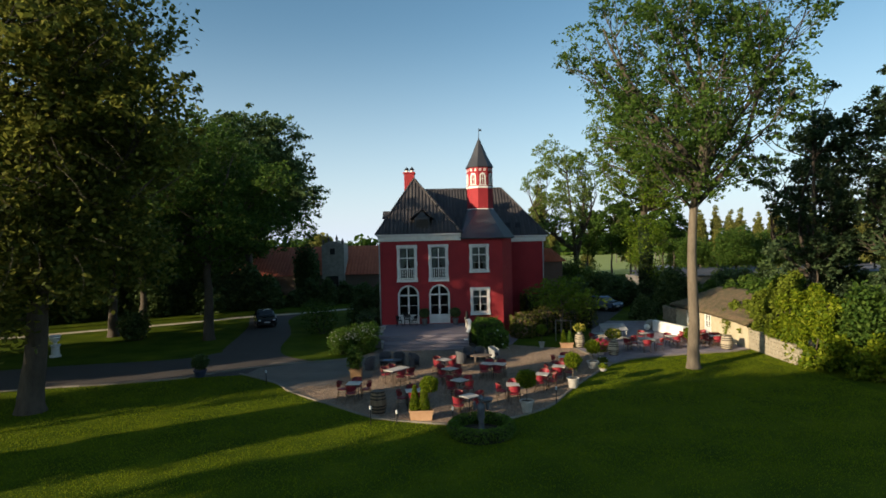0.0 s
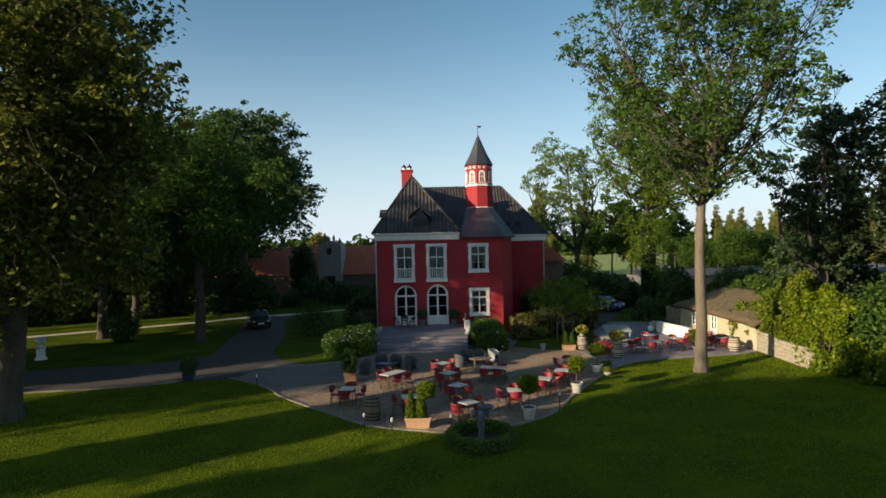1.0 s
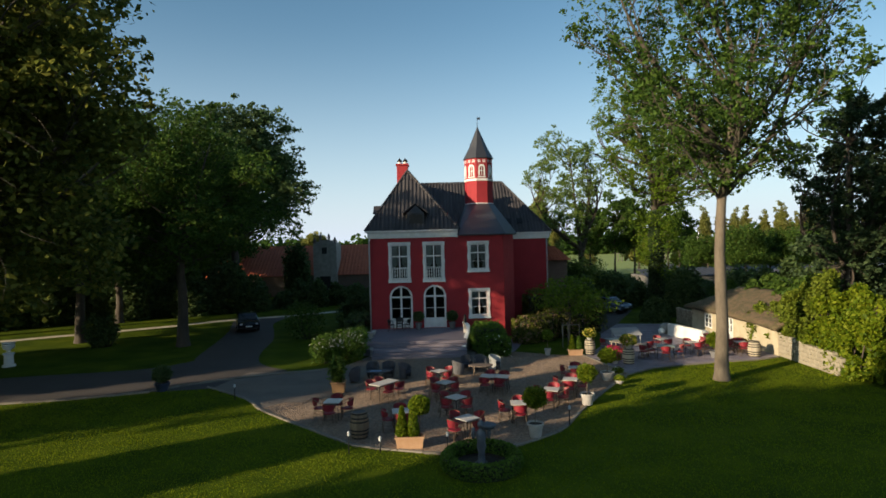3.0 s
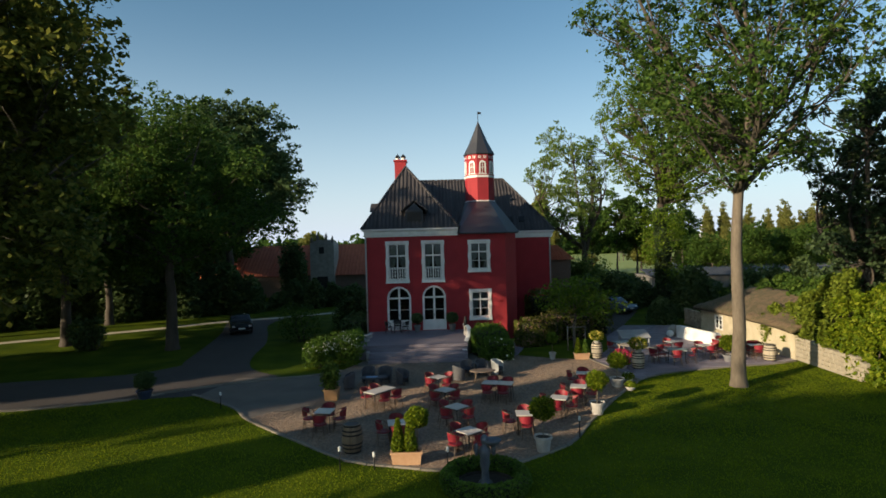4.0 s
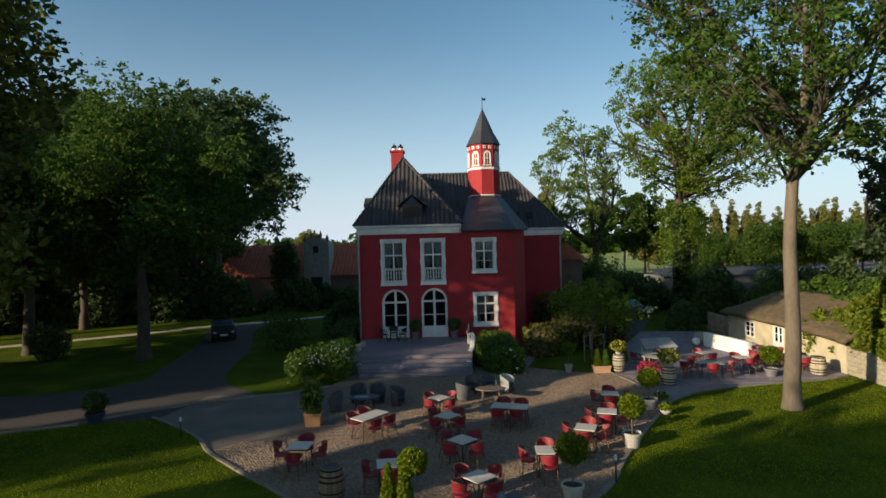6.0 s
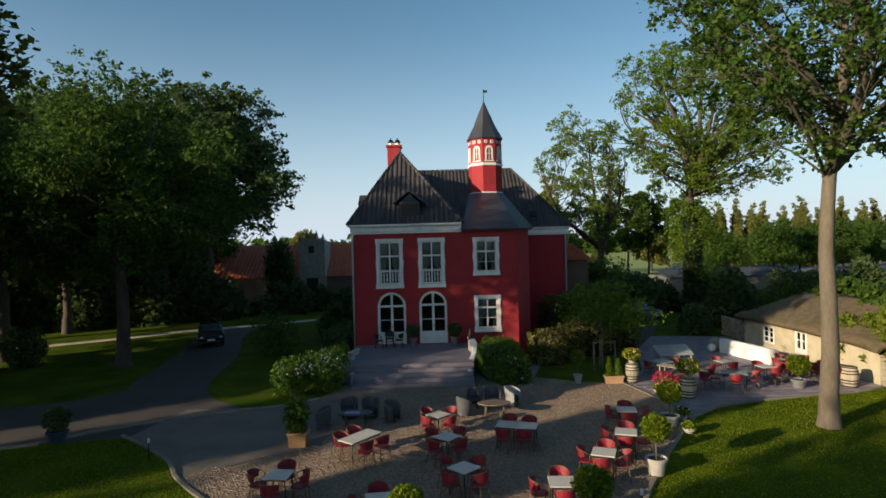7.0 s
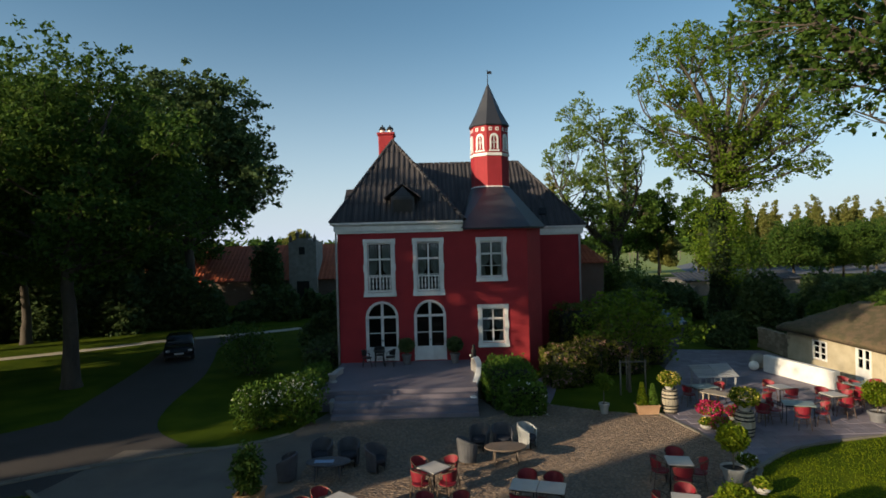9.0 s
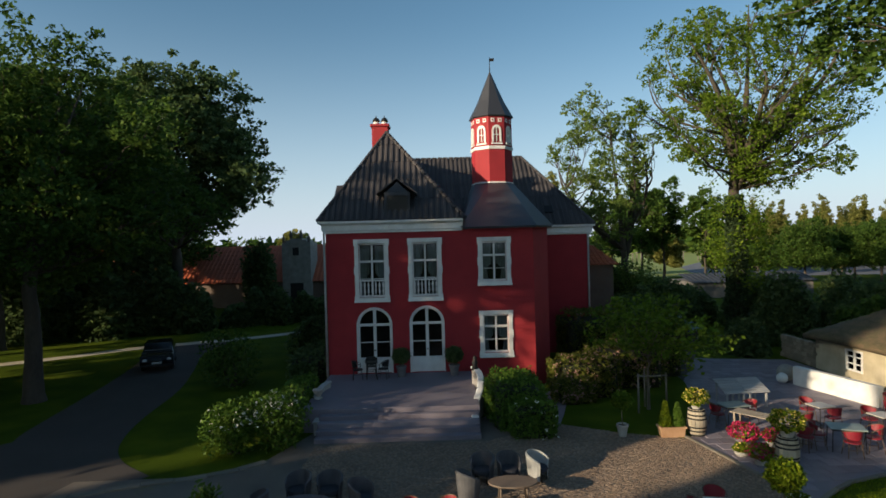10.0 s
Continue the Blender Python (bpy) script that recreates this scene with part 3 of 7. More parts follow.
def cornice(name, pts, z0, z1, out):
    """A moulded white cornice along the wall line; pts run left to right in plan."""
    prof = [(0.02, z0), (0.10, z0), (0.10, z0 + 0.10), (0.16, z0 + 0.12), (0.16, z1 - 0.2), (out * 0.75, z1 - 0.12), (out, z1 - 0.1), (out, z1), (0.02, z1)]
    bm = bmesh.new()
    p = [Vector(q) for q in pts]
    rows = []
    for i, q in enumerate(p):
        dirs = [(p[i + 1] - q).normalized()] if i == 0 else [(q - p[i - 1]).normalized()] if i == len(p) - 1 else [(q - p[i - 1]).normalized(), (p[i + 1] - q).normalized()]
        n = sum((Vector((d.y, -d.x)) for d in dirs), Vector((0, 0)))
        n = n / n.length / max(0.4, math.cos(dirs[0].angle(dirs[-1]) / 2))
        rows.append([bm.verts.new((q.x + n.x * o, q.y + n.y * o, z)) for o, z in prof])
    for a, b in zip(rows, rows[1:]):
        for j in range(len(prof)):
            k = (j + 1) % len(prof)
            bm.faces.new((a[j], b[j], b[k], a[k]))
    bm.faces.new(rows[0][::-1])
    bm.faces.new(rows[-1])
    return part(name, bm, WHITE, house, "white moulded cornice")


cornice("cornice", [(-4.44, 63.0), (-4.44, HOUSE_Y), (2.0, HOUSE_Y)], 7.47, 8.03, 0.32)
cornice("cornice", [(6.22, 54.0), (10.15, 54.0), (10.15, 63.0)], 7.26, 7.84, 0.3)


# roofs
def tiled(name, poly, material, parent, pitch=0.29, course=1.3, roll=0.062, label="", single=False):
    """A convex roof slope: a deck with rows of rolled tiles running up it, each a short tapered half round."""
    P = [Vector(p) for p in poly]
    n = (P[1] - P[0]).cross(P[2] - P[0]).normalized()
    if n.z < 0:
        n = -n
    u = Vector((0, 0, 1)).cross(n).normalized()
    v = n.cross(u)
    o = P[0]
    flat = [((q - o).dot(u), (q - o).dot(v)) for q in P]
    slope = part_mesh(name, mesh_from(name, [tuple(q) for q in P], [tuple(range(len(P)))]), material, parent, label)
    hi = max(a for a, b in flat)
    x = min(a for a, b in flat) + pitch * 0.5
    quads = [(0, 1, 5, 4), (1, 2, 6, 5), (2, 3, 7, 6), (0, 3, 2, 1)]
    pieces = []
    while x < hi:
        cuts = []
        for (a, b), (c, d) in zip(flat, flat[1:] + flat[:1]):
            if (a - x) * (c - x) < 0:
                cuts.append(b + (d - b) * (x - a) / (c - a))
        if len(cuts) >= 2:
            y, v1 = min(cuts), max(cuts)
            while y < v1 - 0.05:
                jit = random.uniform(-0.012, 0.012)
                piece = []
                for yy, rr, up in ((y, roll, 0.024), (min(y + course, v1), roll * 0.85, 0.004)):
                    for ang in (0, 60, 120, 180):
                        a = radians(ang)
                        piece.append(tuple(o + u * (x + jit + math.cos(a) * rr * 1.5) + v * yy + n * (up + math.sin(a) * rr)))
                pieces.append(piece)
                y += course
        x += pitch
    if single:
        for p in pieces:
            part_mesh("roof_tile", mesh_from("roof_tile", p, quads), material, slope)
    elif pieces:
        verts = [p for q in pieces for p in q]
        faces = [tuple(8 * k + i for i in q) for k in range(len(pieces)) for q in quads]
        part_mesh("roof_tiling", mesh_from("roof_tiling", verts, faces), material, slope)["kind"] = "stuff"
    return slope


AP = (-1.75, 49.3, 12.85)
AB = (-1.75, 58.5, 12.85)
EZ, WZ = 8.04, 7.85
tiled("roof", [(-4.74, 45.33, EZ), (2.1, 45.33, EZ), AP], TILE, house, single=True)
tiled("roof", [(-4.74, 63.3, EZ), (-4.74, 45.33, EZ), AP, AB], TILE, house)
tiled("roof", [(2.1, 45.33, EZ), (2.1, 63.3, EZ), AB, AP], TILE, house)
tiled("roof", [(2.1, 63.3, EZ), (-4.74, 63.3, EZ), AB], TILE, house)
RR, RL = (6.7, 58.5, 12.75), (-1.7, 58.5, 12.75)
tiled("roof", [(1.0, 53.7, WZ), (10.45, 53.7, WZ), RR, RL], TILE, house, single=True)
tiled("roof", [(10.45, 53.7, WZ), (10.45, 63.3, WZ), RR], TILE, house)
tiled("roof", [(10.45, 63.3, WZ), (-1.7, 63.3, WZ), RL, RR], TILE, house)


def ridge(pts, r=0.11):
    """Ridge tiles laid end to end along a line."""
    paths = []
    for a, b in zip(pts, pts[1:]):
        a, b = Vector(a), Vector(b)
        n = max(1, int((b - a).length / 0.38))
        for i in range(n):
            p, q = a.lerp(b, i / n), a.lerp(b, (i + 1) / n)
            paths.append([(p, r), (p.lerp(q, 0.9), r * 0.85)])
    return tube_part("ridge_tiles", paths, TILE, house, seg=7, smooth=False)


ridge([(-4.74, 45.33, EZ + .02), AP, AB])
ridge([(2.1, 45.33, EZ + .02), AP])
ridge([RL, RR, (10.45, 53.7, WZ + .02)])
ridge([RR, (10.45, 63.3, WZ + .02)])

# turret
TX, TY, TR, TROT = 4.08, 52.0, 1.09, 10.0


def octagon(r, z, rot=TROT):
    return [(TX + r / math.cos(math.pi / 8) * math.sin(radians(rot + 22.5 + 45 * i)), TY - r / math.cos(math.pi / 8) * math.cos(radians(rot + 22.5 + 45 * i)), z) for i in range(8)]


def octo(bm, rings):
    rows = [[bm.verts.new(p) for p in octagon(r, z)] for r, z in rings]
    for a, b in zip(rows, rows[1:]):
        for i in range(8):
            bm.faces.new((a[i], a[(i + 1) % 8], b[(i + 1) % 8], b[i]))
    bm.faces.new(rows[0][::-1])
    bm.faces.new(rows[-1])


bm = bmesh.new()
octo(bm, [(TR, 8.0), (TR, 14.0)])
turret = part("turret", bm, RED_WALL, house, "octagonal red brick turret")
for z0, z1, out in ((12.1, 12.3, 0.05), (10.2, 10.29, 0.03)):
    bm = bmesh.new()
    octo(bm, [(TR + 0.01, z0), (TR + out, z0 + 0.02), (TR + out, z1 - 0.02), (TR + 0.01, z1)])
    part("band", bm, WHITE, turret, "white painted band")
bm = bmesh.new()
octo(bm, [(TR + 0.07, 13.96), (TR + 0.1, 14.02), (TR * 0.66, 14.96), (TR * 0.32, 15.9), (0.03, 16.72)])
part("spire", bm, SLATE, turret, "grey slate spire")
tube_part("weather_vane", [[((TX, TY, 16.6), 0.03), ((TX, TY, 17.6), 0.015)]], IRON, turret)
part("vane_flag", boxed(TX - 0.02, TX + 0.26, TY - 0.01, TY + 0.01, 17.35, 17.52), IRON, turret)


def gothic(half, z0, spring, n=7):
    """A pointed-arch outline, from the left foot over the top to the right foot."""
    rise = half * 1.35
    left = [(-half, z0), (-half, spring)]
    for i in range(1, n + 1):
        a = i / n
        left.append((-half * math.cos(a * math.pi / 2) ** 0.8 if a < 1 else 0.0, spring + rise * math.sin(a * math.pi / 2)))
    return left + [(-x, z) for x, z in left[-2::-1]]


for i in range(8):
    a = radians(TROT + 45 * i)
    m = Matrix.Translation((TX + TR * math.sin(a), TY - TR * math.cos(a), 0)) @ Matrix.Rotation(a, 4, "Z")
    outer, inner = gothic(0.27, 12.46, 13.1), gothic(0.17, 12.53, 13.1)
    bm = bmesh.new()
    for (o0, i0), (o1, i1) in zip(zip(outer, inner), zip(outer[1:], inner[1:])):
        for y0, y1 in ((-0.05, -0.05),):
            f = [bm.verts.new((o0[0], y0, o0[1])), bm.verts.new((i0[0], y0, i0[1])), bm.verts.new((i1[0], y0, i1[1])), bm.verts.new((o1[0], y0, o1[1]))]
            bm.faces.new(f)
        for q0, q1 in ((o0, o1), (i0, i1)):
            bm.faces.new([bm.verts.new(p) for p in ((q0[0], -0.05, q0[1]), (q1[0], -0.05, q1[1]), (q1[0], 0.01, q1[1]), (q0[0], 0.01, q0[1]))])
    box(bm, -0.33, 0.33, -0.07, 0.0, 12.38, 12.46)
    win = part("window", bm, WHITE, turret, "white pointed window surround")
    win.matrix_basis = m
    bm = bmesh.new()
    bm.faces.new([bm.verts.new((x, -0.012, z)) for x, z in inner])
    part("pane", bm, GLASS, win)
    bm = bmesh.new()
    box(bm, -0.02, 0.02, -0.035, -0.014, 12.53, 13.33)
    box(bm, -0.165, 0.165, -0.035, -0.014, 12.9, 12.94)
    part("glazing_bar", bm, WHITE, win)
    for dx in (-0.21, 0.21):
        bm = bmesh.new()
        box(bm, dx - 0.105, dx + 0.105, -0.035, 0.0, 13.63, 13.84, 0.01)
        q = part("panel", bm, WHITE, win)
        part("panel_centre", boxed(dx - 0.045, dx + 0.045, -0.045, -0.034, 13.69, 13.78), RED_WALL, win)

# hipped roof of the bay, rising to the turret
bm = bmesh.new()
for p in [(1.9, 45.34, 7.62), (5.45, 45.34, 7.62), (6.5, 46.8, 7.62), (6.5, 53.6, 7.62), (1.9, 53.6, 7.62)] + octagon(TR + 0.03, 10.22):
    bm.verts.new(p)
bmesh.ops.convex_hull(bm, input=bm.verts)
part("bay_roof", bm, SLATE, house, "dark slate roof of the bay")
bm = bmesh.new()
prism(bm, [(2.02, 45.42), (5.42, 45.42), (6.42, 46.82), (6.42, 53.5), (2.02, 53.5)], 7.54, 7.64)
part("bay_eave", bm, SLATE, house, "dark eave board")

# chimney
part("chimney", boxed(-2.68, -1.78, 50.6, 51.5, 10.0, 13.45, 0.02), RED_WALL, house, "red brick chimney")
part("chimney_cap", boxed(-2.76, -1.70, 50.52, 51.58, 13.45, 13.6, 0.02), RED_WALL, house)
for dx in (-2.46, -2.0):
    bm = bmesh.new()
    lathe(bm, [(0.17, 13.6), (0.15, 13.78), (0.15, 13.8)], 12, dx, 51.05)
    part("chimney_pot", bm, WHITE, house)
    bm = bmesh.new()
    lathe(bm, [(0.2, 13.8), (0.21, 13.86), (0.14, 13.98), (0.04, 14.04), (0.03, 14.12), (0.0, 14.14)], 12, dx, 51.05)
    part("chimney_cowl", bm, IRON, house)


# dormers
def dormer(m, w, h, deep, over=0.3, rise=0.52, glazed=True):
    root_ob = part("dormer", boxed(-w / 2, w / 2, 0.06, deep, -0.2, h), SLATE, house, "small gabled roof dormer")
    root_ob.matrix_basis = m
    bm = bmesh.new()
    for s in (-1, 1):
        vs = [(s * (w / 2 + over), -0.18, h - 0.1), (0, -0.18 if glazed else 0.12, h + rise), (0, deep + 1.0, h + rise), (s * (w / 2 + over), deep, h - 0.12)]
        lowv = [bm.verts.new(p) for p in vs]
        top = [bm.verts.new((x, y, z + 0.07)) for x, y, z in vs]
        bm.faces.new(lowv)
        bm.faces.new(top)
        for i in range(4):
            bm.faces.new((lowv[i], lowv[(i + 1) % 4], top[(i + 1) % 4], top[i]))
    part("dormer_roof", bm, TILE, root_ob)
    bm = bmesh.new()
    bm.faces.new([bm.verts.new(p) for p in ((-w / 2, 0.0, h - 0.1), (w / 2, 0.0, h - 0.1), (0, 0.14, h + rise - 0.1))])
    part("gable", bm, SLATE, root_ob)
    bm = bmesh.new()
    for a, b, c, d in ((-w / 2, w / 2, -0.04, 0.06), (-w / 2, w / 2, h - 0.16, h), (-w / 2, -w / 2 + 0.12, 0.06, h - 0.16), (w / 2 - 0.12, w / 2, 0.06, h - 0.16)):
        box(bm, a, b, 0.0, 0.08, c, d)
    part("casing", bm, SLATE, root_ob)
    part("sill", boxed(-w / 2 - 0.02, w / 2 + 0.02, -0.05, 0.04, -0.1, -0.05), STONE, root_ob, "pale window sill")
    if glazed:
        part("pane", boxed(-w / 2 + 0.12, w / 2 - 0.12, 0.03, 0.045, 0.06, h - 0.16), GLASS, root_ob)
    # near-black sheet painted as the dark inside the dormer
    part("painted_dark", boxed(-w / 2 + 0.12, w / 2 - 0.12, 0.048, 0.058, 0.06, h - 0.16), ROOM_SHADE, root_ob)
    return root_ob


dormer(pose(-1.05, 45.62, 8.14), 1.2, 1.2, 1.5, 0.34, 0.62, False)
dormer(pose(-4.3, 49.4, 8.2, 0, 0, -90), 1.6, 1.3, 1.9, 0.12, 0.55)
for x in (6.75, 7.8):
    k = 0.3 if x < 7 else 0.26
    sky_light = part("skylight", boxed(-k, k, -0.3, 0.3, -0.02, 0.07), IRON, house)
    sky_light.matrix_basis = pose(x, 54.62, 8.84, math.degrees(math.atan2(4.9, 4.8)), 0, 0)


# windows
def bars(bm, x0, x1, z0, z1, y0, y1, cols, rows, w=0.06):
    """A sash: outer stiles and glazing bars."""
    for i in range(cols + 1):
        x = x0 + (x1 - x0) * i / cols
        box(bm, max(x0, x - w / 2), min(x1, x + w / 2), y0, y1, z0, z1)
    for z in rows:
        box(bm, x0 + w / 2, x1 - w / 2, y0 + 0.004, y1 - 0.004, z - w / 2, z + w / 2)


def big_window(hole, sill_z, transoms, curtains=True, railing=False):
    x0, x1, z0, z1 = hole
    bm = bmesh.new()
    w = 0.19
    y0, y1 = HOUSE_Y - 0.07, HOUSE_Y + 0.02
    box(bm, x0 - w, x0, y0, y1, z0 - w, z1 + w, 0.008)
    box(bm, x1, x1 + w, y0, y1, z0 - w, z1 + w, 0.008)
    box(bm, x0, x1, y0, y1, z1, z1 + w, 0.008)
    box(bm, x0, x1, y0, y1, z0 - w, z0, 0.008)
    for sx in (x0 - w - 0.035, x1 + w - 0.005):
        box(bm, sx, sx + 0.04, y0 + 0.01, y1, z1 - 0.12, z1 + w)
        box(bm, sx, sx + 0.04, y0 + 0.01, y1, (z0 + z1) / 2 - 0.18, (z0 + z1) / 2 + 0.18)
        box(bm, sx, sx + 0.04, y0 + 0.01, y1, z0 - w, z0 + 0.1)
    win = part("window", bm, WHITE, house, "tall white window with an eared surround")
    part("sill", boxed(x0 - w - 0.05, x1 + w + 0.05, HOUSE_Y - 0.14, HOUSE_Y - 0.072, z0 - w - 0.02, z0 - w + 0.08, 0.01), WHITE, win)
    bm = bmesh.new()
    bars(bm, x0, x1, z0, z1, HOUSE_Y + 0.12, HOUSE_Y + 0.18, 2, [z0 + 0.04, z1 - 0.04], 0.09)
    for z, t in transoms:
        box(bm, x0 + 0.05, x1 - 0.05, HOUSE_Y + 0.125, HOUSE_Y + 0.175, z - t / 2, z + t / 2)
    part("sash", bm, WHITE, win)
    for a, b in ((x0, (x0 + x1) / 2), ((x0 + x1) / 2, x1)):
        part("pane", boxed(a + 0.045, b - 0.045, HOUSE_Y + 0.145, HOUSE_Y + 0.152, z0 + 0.06, z1 - 0.06), GLASS, win)
    if curtains:
        for s, a in ((1, x0), (-1, x1)):
            bm = bmesh.new()
            cols = 14
            rows = []
            for z, wd in ((z1, 0.5), (z0 + (z1 - z0) * 0.45, 0.46), (z0 + (z1 - z0) * 0.3, 0.22), (z0, 0.3)):
                rows.append([bm.verts.new((a + s * wd * i / cols, HOUSE_Y + 0.3 + 0.03 * math.sin(i * 1.7), z)) for i in range(cols + 1)])
            for r0, r1 in zip(rows, rows[1:]):
                for i in range(cols):
                    bm.faces.new((r0[i], r0[i + 1], r1[i + 1], r1[i]))
            part("curtain", bm, CURTAIN, win, "pale drawn-back curtain", smooth=True)
    if railing:
        bm = bmesh.new()
        y = HOUSE_Y - 0.03
        box(bm, x0, x1, y - 0.03, y + 0.03, z0 + 0.78, z0 + 0.84)
        part("bottom_rail", boxed(x0, x1, y - 0.03, y + 0.03, z0 + 0.06, z0 + 0.12), WHITE, win)
        rail = part("balustrade", bm, WHITE, win, "white turned window balustrade")
        n = 7
        for i in range(n):
            bm = bmesh.new()
            lathe(bm, [(0.022, z0 + 0.12), (0.022, z0 + 0.2), (0.05, z0 + 0.3), (0.022, z0 + 0.45), (0.05, z0 + 0.6), (0.022, z0 + 0.7), (0.022, z0 + 0.78)], 8, x0 + (x1 - x0) * (i + 0.5) / n, y)
            part("baluster", bm, WHITE, rail)
    return win


for h in TALL:
    big_window(h, h[2], [(6.12, 0.10), (5.3, 0.035)], True, True)
big_window(SHORT[0], SHORT[0][2], [(6.28, 0.10), (5.66, 0.03)], True)
big_window(SHORT[1], SHORT[1][2], [(2.92, 0.10), (2.3, 0.03)], True)


def arch_line(cx, r, zc, n=16):
    return [(cx + r * math.cos(math.pi * i / n), zc + r * math.sin(math.pi * i / n)) for i in range(n + 1)]


def arched_door(hole):
    x0, x1, z0, z1 = hole
    r, cx = (x1 - x0) / 2, (x0 + x1) / 2
    zc = z1 - r
    y0, y1 = HOUSE_Y + 0.10, HOUSE_Y + 0.18
    bm = bmesh.new()
    o, i_ = arch_line(cx, r, zc), arch_line(cx, r - 0.09, zc)
    for k in range(len(o) - 1):
        vs = [[bm.verts.new((p[0], y, p[1])) for p in (o[k], o[k + 1], i_[k + 1], i_[k])] for y in (y0, y1)]
        bm.faces.new(vs[0])
        bm.faces.new(vs[1])
        bm.faces.new((vs[0][2], vs[0][3], vs[1][3], vs[1][2]))
    for a, b, c, d in ((x0, x0 + 0.09, z0, zc), (x1 - 0.09, x1, z0, zc), (cx - 0.07, cx + 0.07, z0, z1 - 0.05), (x0 + 0.09, x1 - 0.09, zc - 0.06, zc + 0.06)):
        box(bm, a, b, y0 + (0.004 if a > x0 + 0.01 else 0), y1, c, d)
    box(bm, x0 + 0.09, x1 - 0.09, y0 + 0.02, y1 - 0.01, z0 + 1.42, z0 + 1.46)
    door = part("door", bm, WHITE, house, "white round-headed glazed double door")
    for s in (-1, 1):
        a, b = (x0 + 0.09, cx - 0.07) if s < 0 else (cx + 0.07, x1 - 0.09)
        part("door_panel", boxed(a, b, y0 + 0.015, y1 - 0.015, z0, z0 + 0.72, 0.0), WHITE, door)
        part("raised_field", boxed(a + 0.1, b - 0.1, y0, y0 + 0.03, z0 + 0.14, z0 + 0.6, 0.01), WHITE, door)
        part("pane", boxed(a, b, y0 + 0.035, y0 + 0.042, z0 + 0.72, zc - 0.06), GLASS, door)
        bm = bmesh.new()
        lathe(bm, [(0.0, -0.02), (0.025, 0.0), (0.025, 0.03), (0.0, 0.05)], 8)
        part("handle", bm, IRON, door).matrix_basis = pose(cx - s * 0.02, y0 - 0.02, z0 + 1.05)
    bm = bmesh.new()
    bm.faces.new([bm.verts.new((x, y0 + 0.038, z)) for x, z in arch_line(cx, r - 0.08, zc)])
    part("fanlight", bm, GLASS, door)
    # thin white moulding round the opening
    bm = bmesh.new()
    oo, ii = arch_line(cx, r + 0.05, zc), arch_line(cx, r - 0.005, zc)
    for k in range(len(oo) - 1):
        vs = [[bm.verts.new((p[0], y, p[1])) for p in (oo[k], oo[k + 1], ii[k + 1], ii[k])] for y in (HOUSE_Y - 0.03, HOUSE_Y + 0.05)]
        bm.faces.new(vs[0])
        bm.faces.new((vs[0][0], vs[0][1], vs[1][1], vs[1][0]))
        bm.faces.new((vs[0][2], vs[0][3], vs[1][3], vs[1][2]))
    box(bm, x0 - 0.05, x0 + 0.005, HOUSE_Y - 0.03, HOUSE_Y + 0.05, z0, zc)
    box(bm, x1 - 0.005, x1 + 0.05, HOUSE_Y - 0.03, HOUSE_Y + 0.05, z0, zc)
    part("moulding", bm, WHITE, door)


for h in ARCH:
    arched_door(h)
# downpipes
tube_part("downpipe", [[((-4.50, 45.55, 7.5), 0.06), ((-4.50, 45.55, 0.2), 0.06)]], POT, house, "grey downpipe")
tube_part("downpipe", [[((10.05, 53.9, 7.3), 0.06), ((10.05, 53.9, 0.2), 0.06)], [((6.3, 53.9, 7.3), 0.06), ((6.3, 53.9, 0.2), 0.06)]], POT, house, "grey downpipe")

# ---- terrace and steps before the house ----
terrace = thing("entrance_terrace", "grey stone terrace with broad steps before the house doors", "terrace", kind="structure")
part("terrace_floor", boxed(-4.4, 2.2, 39.9, 45.64, -0.1, TERRACE, 0.01), FLAG, terrace)
for i in range(4):
    part("step", boxed(-3.7, 2.15, 39.9 - 0.32 * (4 - i), 39.88, -0.1 + 0.001 * i, 0.17 * (i + 1), 0.012), FLAG, terrace)

# ---- trees ----
def S(k, w=1.0):
    return Matrix.Diagonal((k * w, k * w, k, 1))


tree("tree", "old broad-leaved tree with a thick trunk on the lawn", (-18.4, 25.8, 0), 7.5, 0.5, (-0.1, 0.6, 14.4, 7.4, 5.6, 9.2), 72, 80000, 0.17, LEAF_DEEP, BARK, 11, clump=0.28, droop=0.3, low=20, lean=(0.6, 0.2), along=4, bare=((0.53, -0.85), -0.8, 3.5, 12.0), skirt=80, tight=0.75)
lit_left = tree("tree", "broad dense tree with a rounded crown above the drive", (-18.2, 45.6, 0), 6.0, 0.40, (-0.9, 3.0, 11.5, 7.6, 7.0, 5.9), 56, 70000, 0.155, LEAF_OAK, BARK, 12, clump=0.33, fill=0.5, droop=0.25, tight=0.8)
dark_left = tree("tree", "large dark tree with an overhanging crown beside the barn", (-24.6, 75.0, 0), 7.0, 0.6, (0.6, 0.0, 17.0, 8.4, 8.4, 7.6), 64, 56000, 0.27, LEAF_DARK, BARK, 13, clump=0.27, fill=0.5, droop=0.2, tight=0.75)
tree("tree", "tall tree with a pale straight trunk and open crown", (14.2, 31.4, 0), 8.8, 0.31, (0.1, 0.3, 16.0, 6.9, 6.6, 7.0), 84, 30000, 0.125, LEAF_OAK, BARK_PALE, 14, clump=0.15, fill=0.3, twigs=3, lean=(0.1, 0.0), droop=-0.16, limb_bark=BARK_LIMB, along=3, stems=5, tight=0.7)
